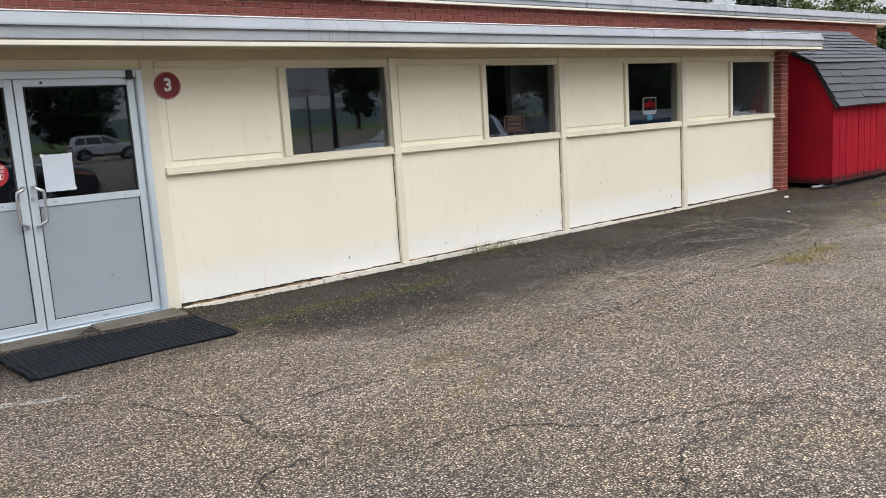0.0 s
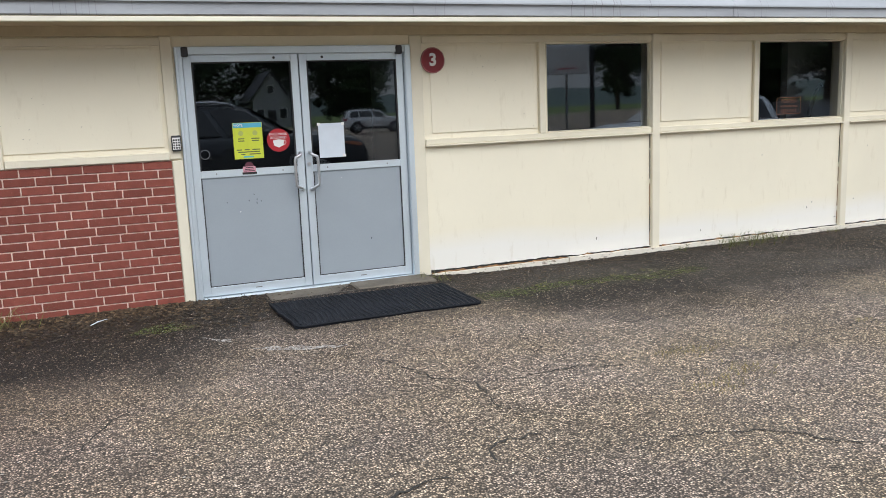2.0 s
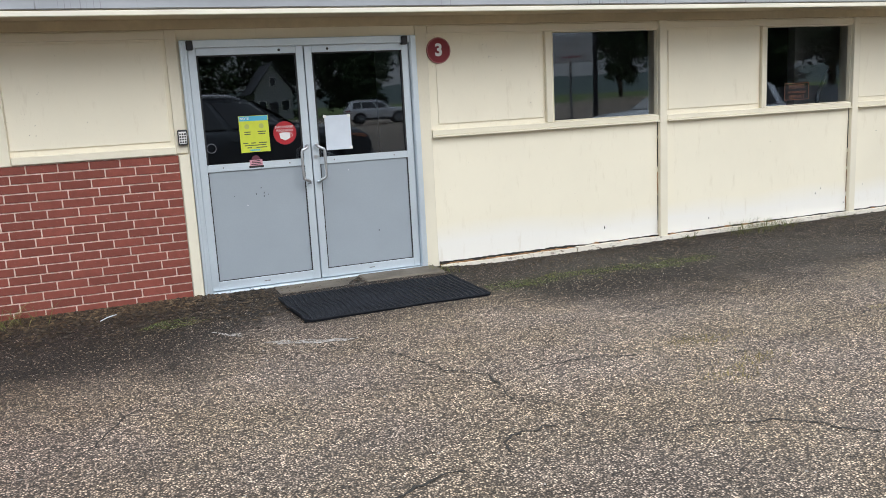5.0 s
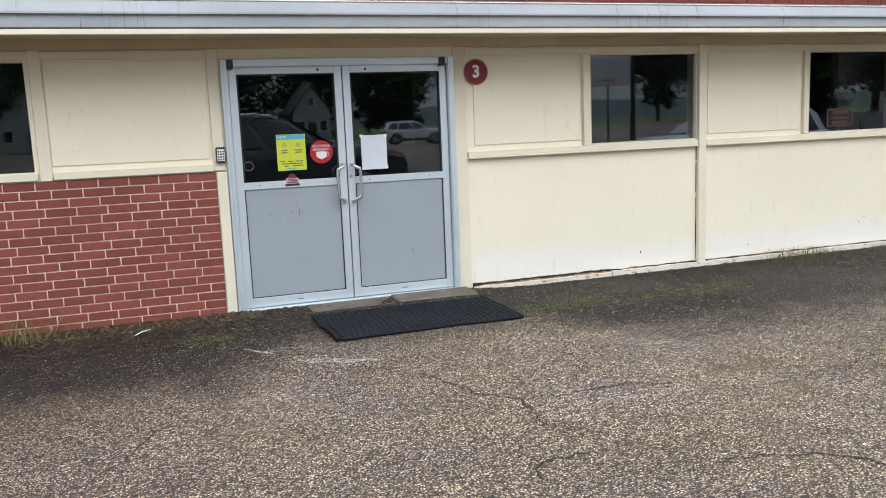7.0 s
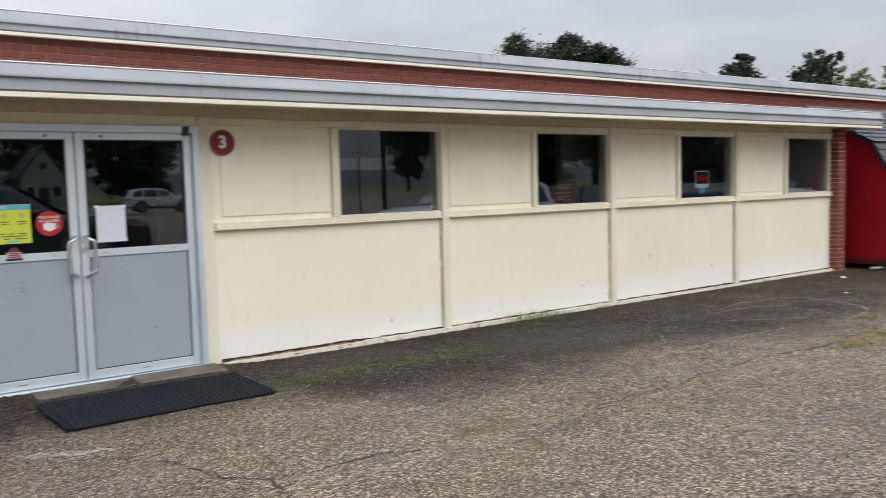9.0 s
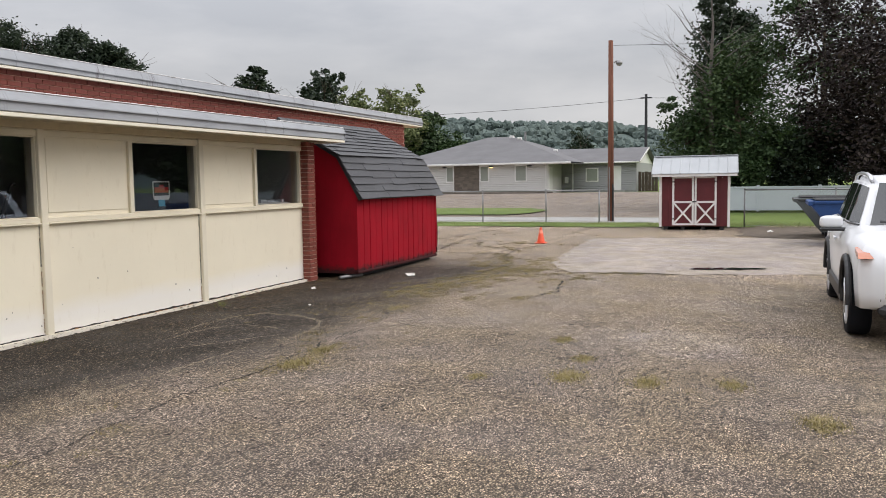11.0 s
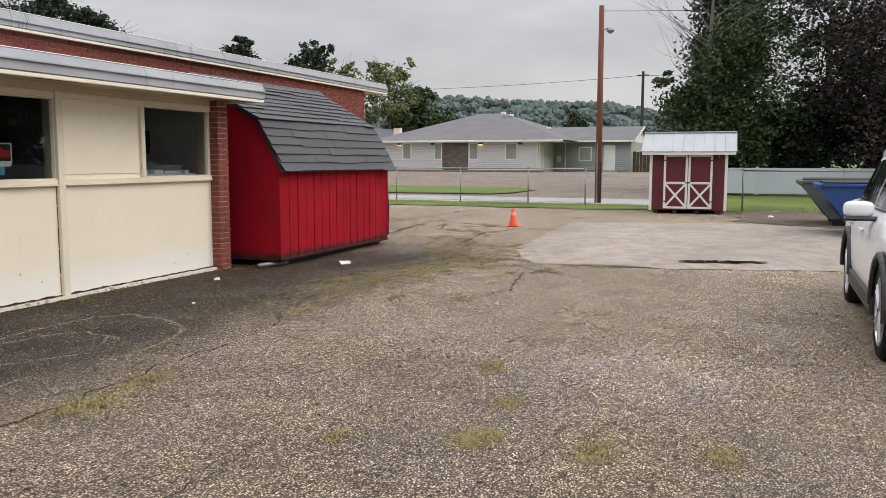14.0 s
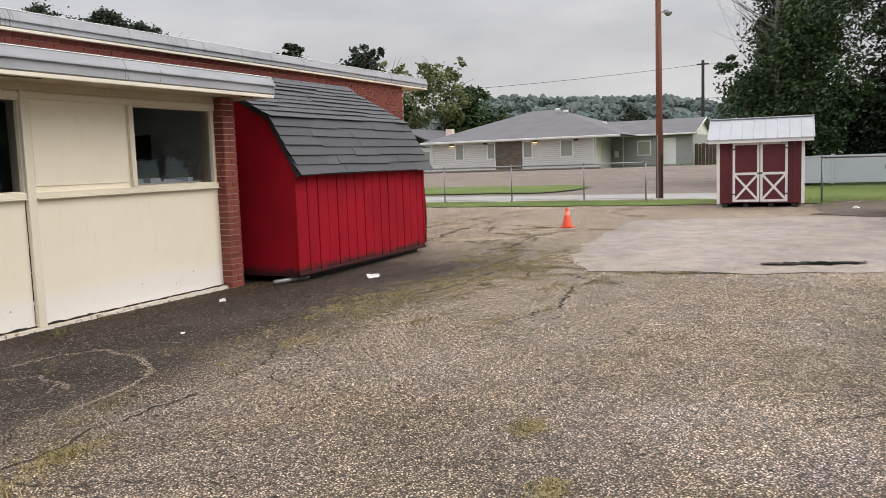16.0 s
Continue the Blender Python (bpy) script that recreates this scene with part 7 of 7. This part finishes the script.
scatter("seam_debris", "dry grass bits and grit gathered along the seam", "litter", 3600, (9.5, 15.6, 2.8, 6.4), 0.013, SEAM_LITTER, 12, 0.5, lambda x, y: math.exp(-((y - 4.75 + 0.10 * (x - 11.5) * (x < 15) - 0.35 * (x >= 15)) / 0.55) ** 2))
scatter("wall_foot_dirt", "dark crumbs and bark bits below the brick wall", "litter", 2600, (-1.7, 1.3, 5.9, 7.16), 0.017, DIRT_BITS, 21, 0.6, lambda x, y: max(0.0, (y - 5.9) / 1.26) ** 1.2)
scatter("strip_dirt", "dark crumbs along the base strip", "litter", 2200, (2.7, 12.6, 6.75, 7.14), 0.011, DIRT_BITS, 22, 0.6, lambda x, y: max(0.0, (y - 6.75) / 0.39))
scatter("soil_clods", "dark soil crumbs along the brick wall", "litter", 1300, (-1.7, 0.95, 6.7, 7.16), 0.014, LITTER, 6, 0.7, lambda x, y: max(0.0, (y - 6.7) / 0.46))
scatter("pale_grit", "pale loose grit on the asphalt", "gravel", 2200, (-1.5, 12, 1.2, 6.5), 0.0055, PAPER_GRIT, 3, 0.8)

# ---- bricks ----
def brick_mesh(name, w, h, d, material):
    bm = box(0, w, 0, d, 0, h, 0.0025)
    me = bpy.data.meshes.new(name)
    bmesh.ops.recalc_face_normals(bm, faces=bm.faces)
    bm.to_mesh(me)
    bm.free()
    me.materials.append(material)
    return me


BL, BHT, CO, PI_ = 0.2025, 0.0565, 0.0668, 0.2127
rnd = random.Random(99)
cache = {}


def lay(parent, material, x, y, z, w, h=BHT, d=0.02, turn=0):
    key = (round(w, 3), round(h, 3), round(d, 3), material.name)
    if key not in cache:
        cache[key] = brick_mesh("brick", *key[:3], material)
    ob = new("brick", cache[key])
    ob.parent = parent
    ob.matrix_basis = pose(x, y + rnd.uniform(-0.0015, 0.0015), z, 0, 0, turn)
    return ob


for r in range(18):
    z = 1.112 - (r + 1) * CO + 0.005
    right = 0.700
    first = (0.1, BL, 0.155)[0 if r % 2 else 1] if r % 4 != 3 else 0.155
    x = right - first
    lay(low_brick, BRICK, x, 7.179, z, first)
    while x > -2.1:
        x -= PI_
        lay(low_brick, BRICK, x, 7.179, z, BL)
bm = bmesh.new()
for r in range(18):
    z = 1.112 - (r + 1) * CO + 0.005
    x = -2.45 - (0.1 if r % 2 else 0)
    while x > -5.9:
        box(x - BL, x, 7.179, 7.199, z, z + BHT, bm=bm)
        x -= PI_
part("far_bricks", bm, BRICK_UP_STUFF, low_brick, kind="stuff")

for r in range(33):
    z = -0.0968 + r * CO
    if r % 2:
        lay(column, BRICK, 12.446, 7.069, z, BL)
    else:
        lay(column, BRICK, 12.446, 7.069, z, 0.097)
        lay(column, BRICK, 12.5515, 7.069, z, 0.097)
    lay(column, BRICK, 12.4385, 7.197, z, 0.120, turn=-90)
    lay(column, BRICK, 12.657, 7.09, z, BL, turn=90)

for r in range(10):
    z = 2.925 - (r + 1) * CO
    x = 0.6 + (0.0 if r % 2 else PI_ / 2)
    if r % 2 == 0:
        lay(upper, BRICK_UP, 0.6, 9.202, z, 0.097)
    while x < 6.9:
        lay(upper, BRICK_UP, x, 9.202, z, BL)
        x += PI_
V, F = [], []
for r in range(44):
    z = 2.925 - (r + 1) * CO
    x = 0.6 + (0.0 if r % 2 else PI_ / 2)
    while x < (6.9 if r < 10 else 12.85):
        x += PI_
    while x < 20.6:
        i = len(V)
        dy = rnd.uniform(-0.0015, 0.0015)
        x1 = min(x + BL, 20.74)
        for yy in (9.202 + dy, 9.22):
            V += [(x, yy, z), (x1, yy, z), (x1, yy, z + BHT), (x, yy, z + BHT)]
        F += [(i, i + 1, i + 2, i + 3), (i + 4, i, i + 3, i + 7), (i + 1, i + 5, i + 6, i + 2), (i + 3, i + 2, i + 6, i + 7), (i + 4, i + 5, i + 1, i)]
        x += PI_
far = new("far_bricks", mesh_of("far_bricks", V, F, BRICK_UP_STUFF))
far.parent = upper
far["kind"] = "stuff"

# ---- shingles of the red shed ----
rnd = random.Random(17)
for q in FRONT_SHINGLES:
    bm = bmesh.new()
    shingle_box(bm, q)
    part("shingle", bm, SHINGLE, shed, world=True)
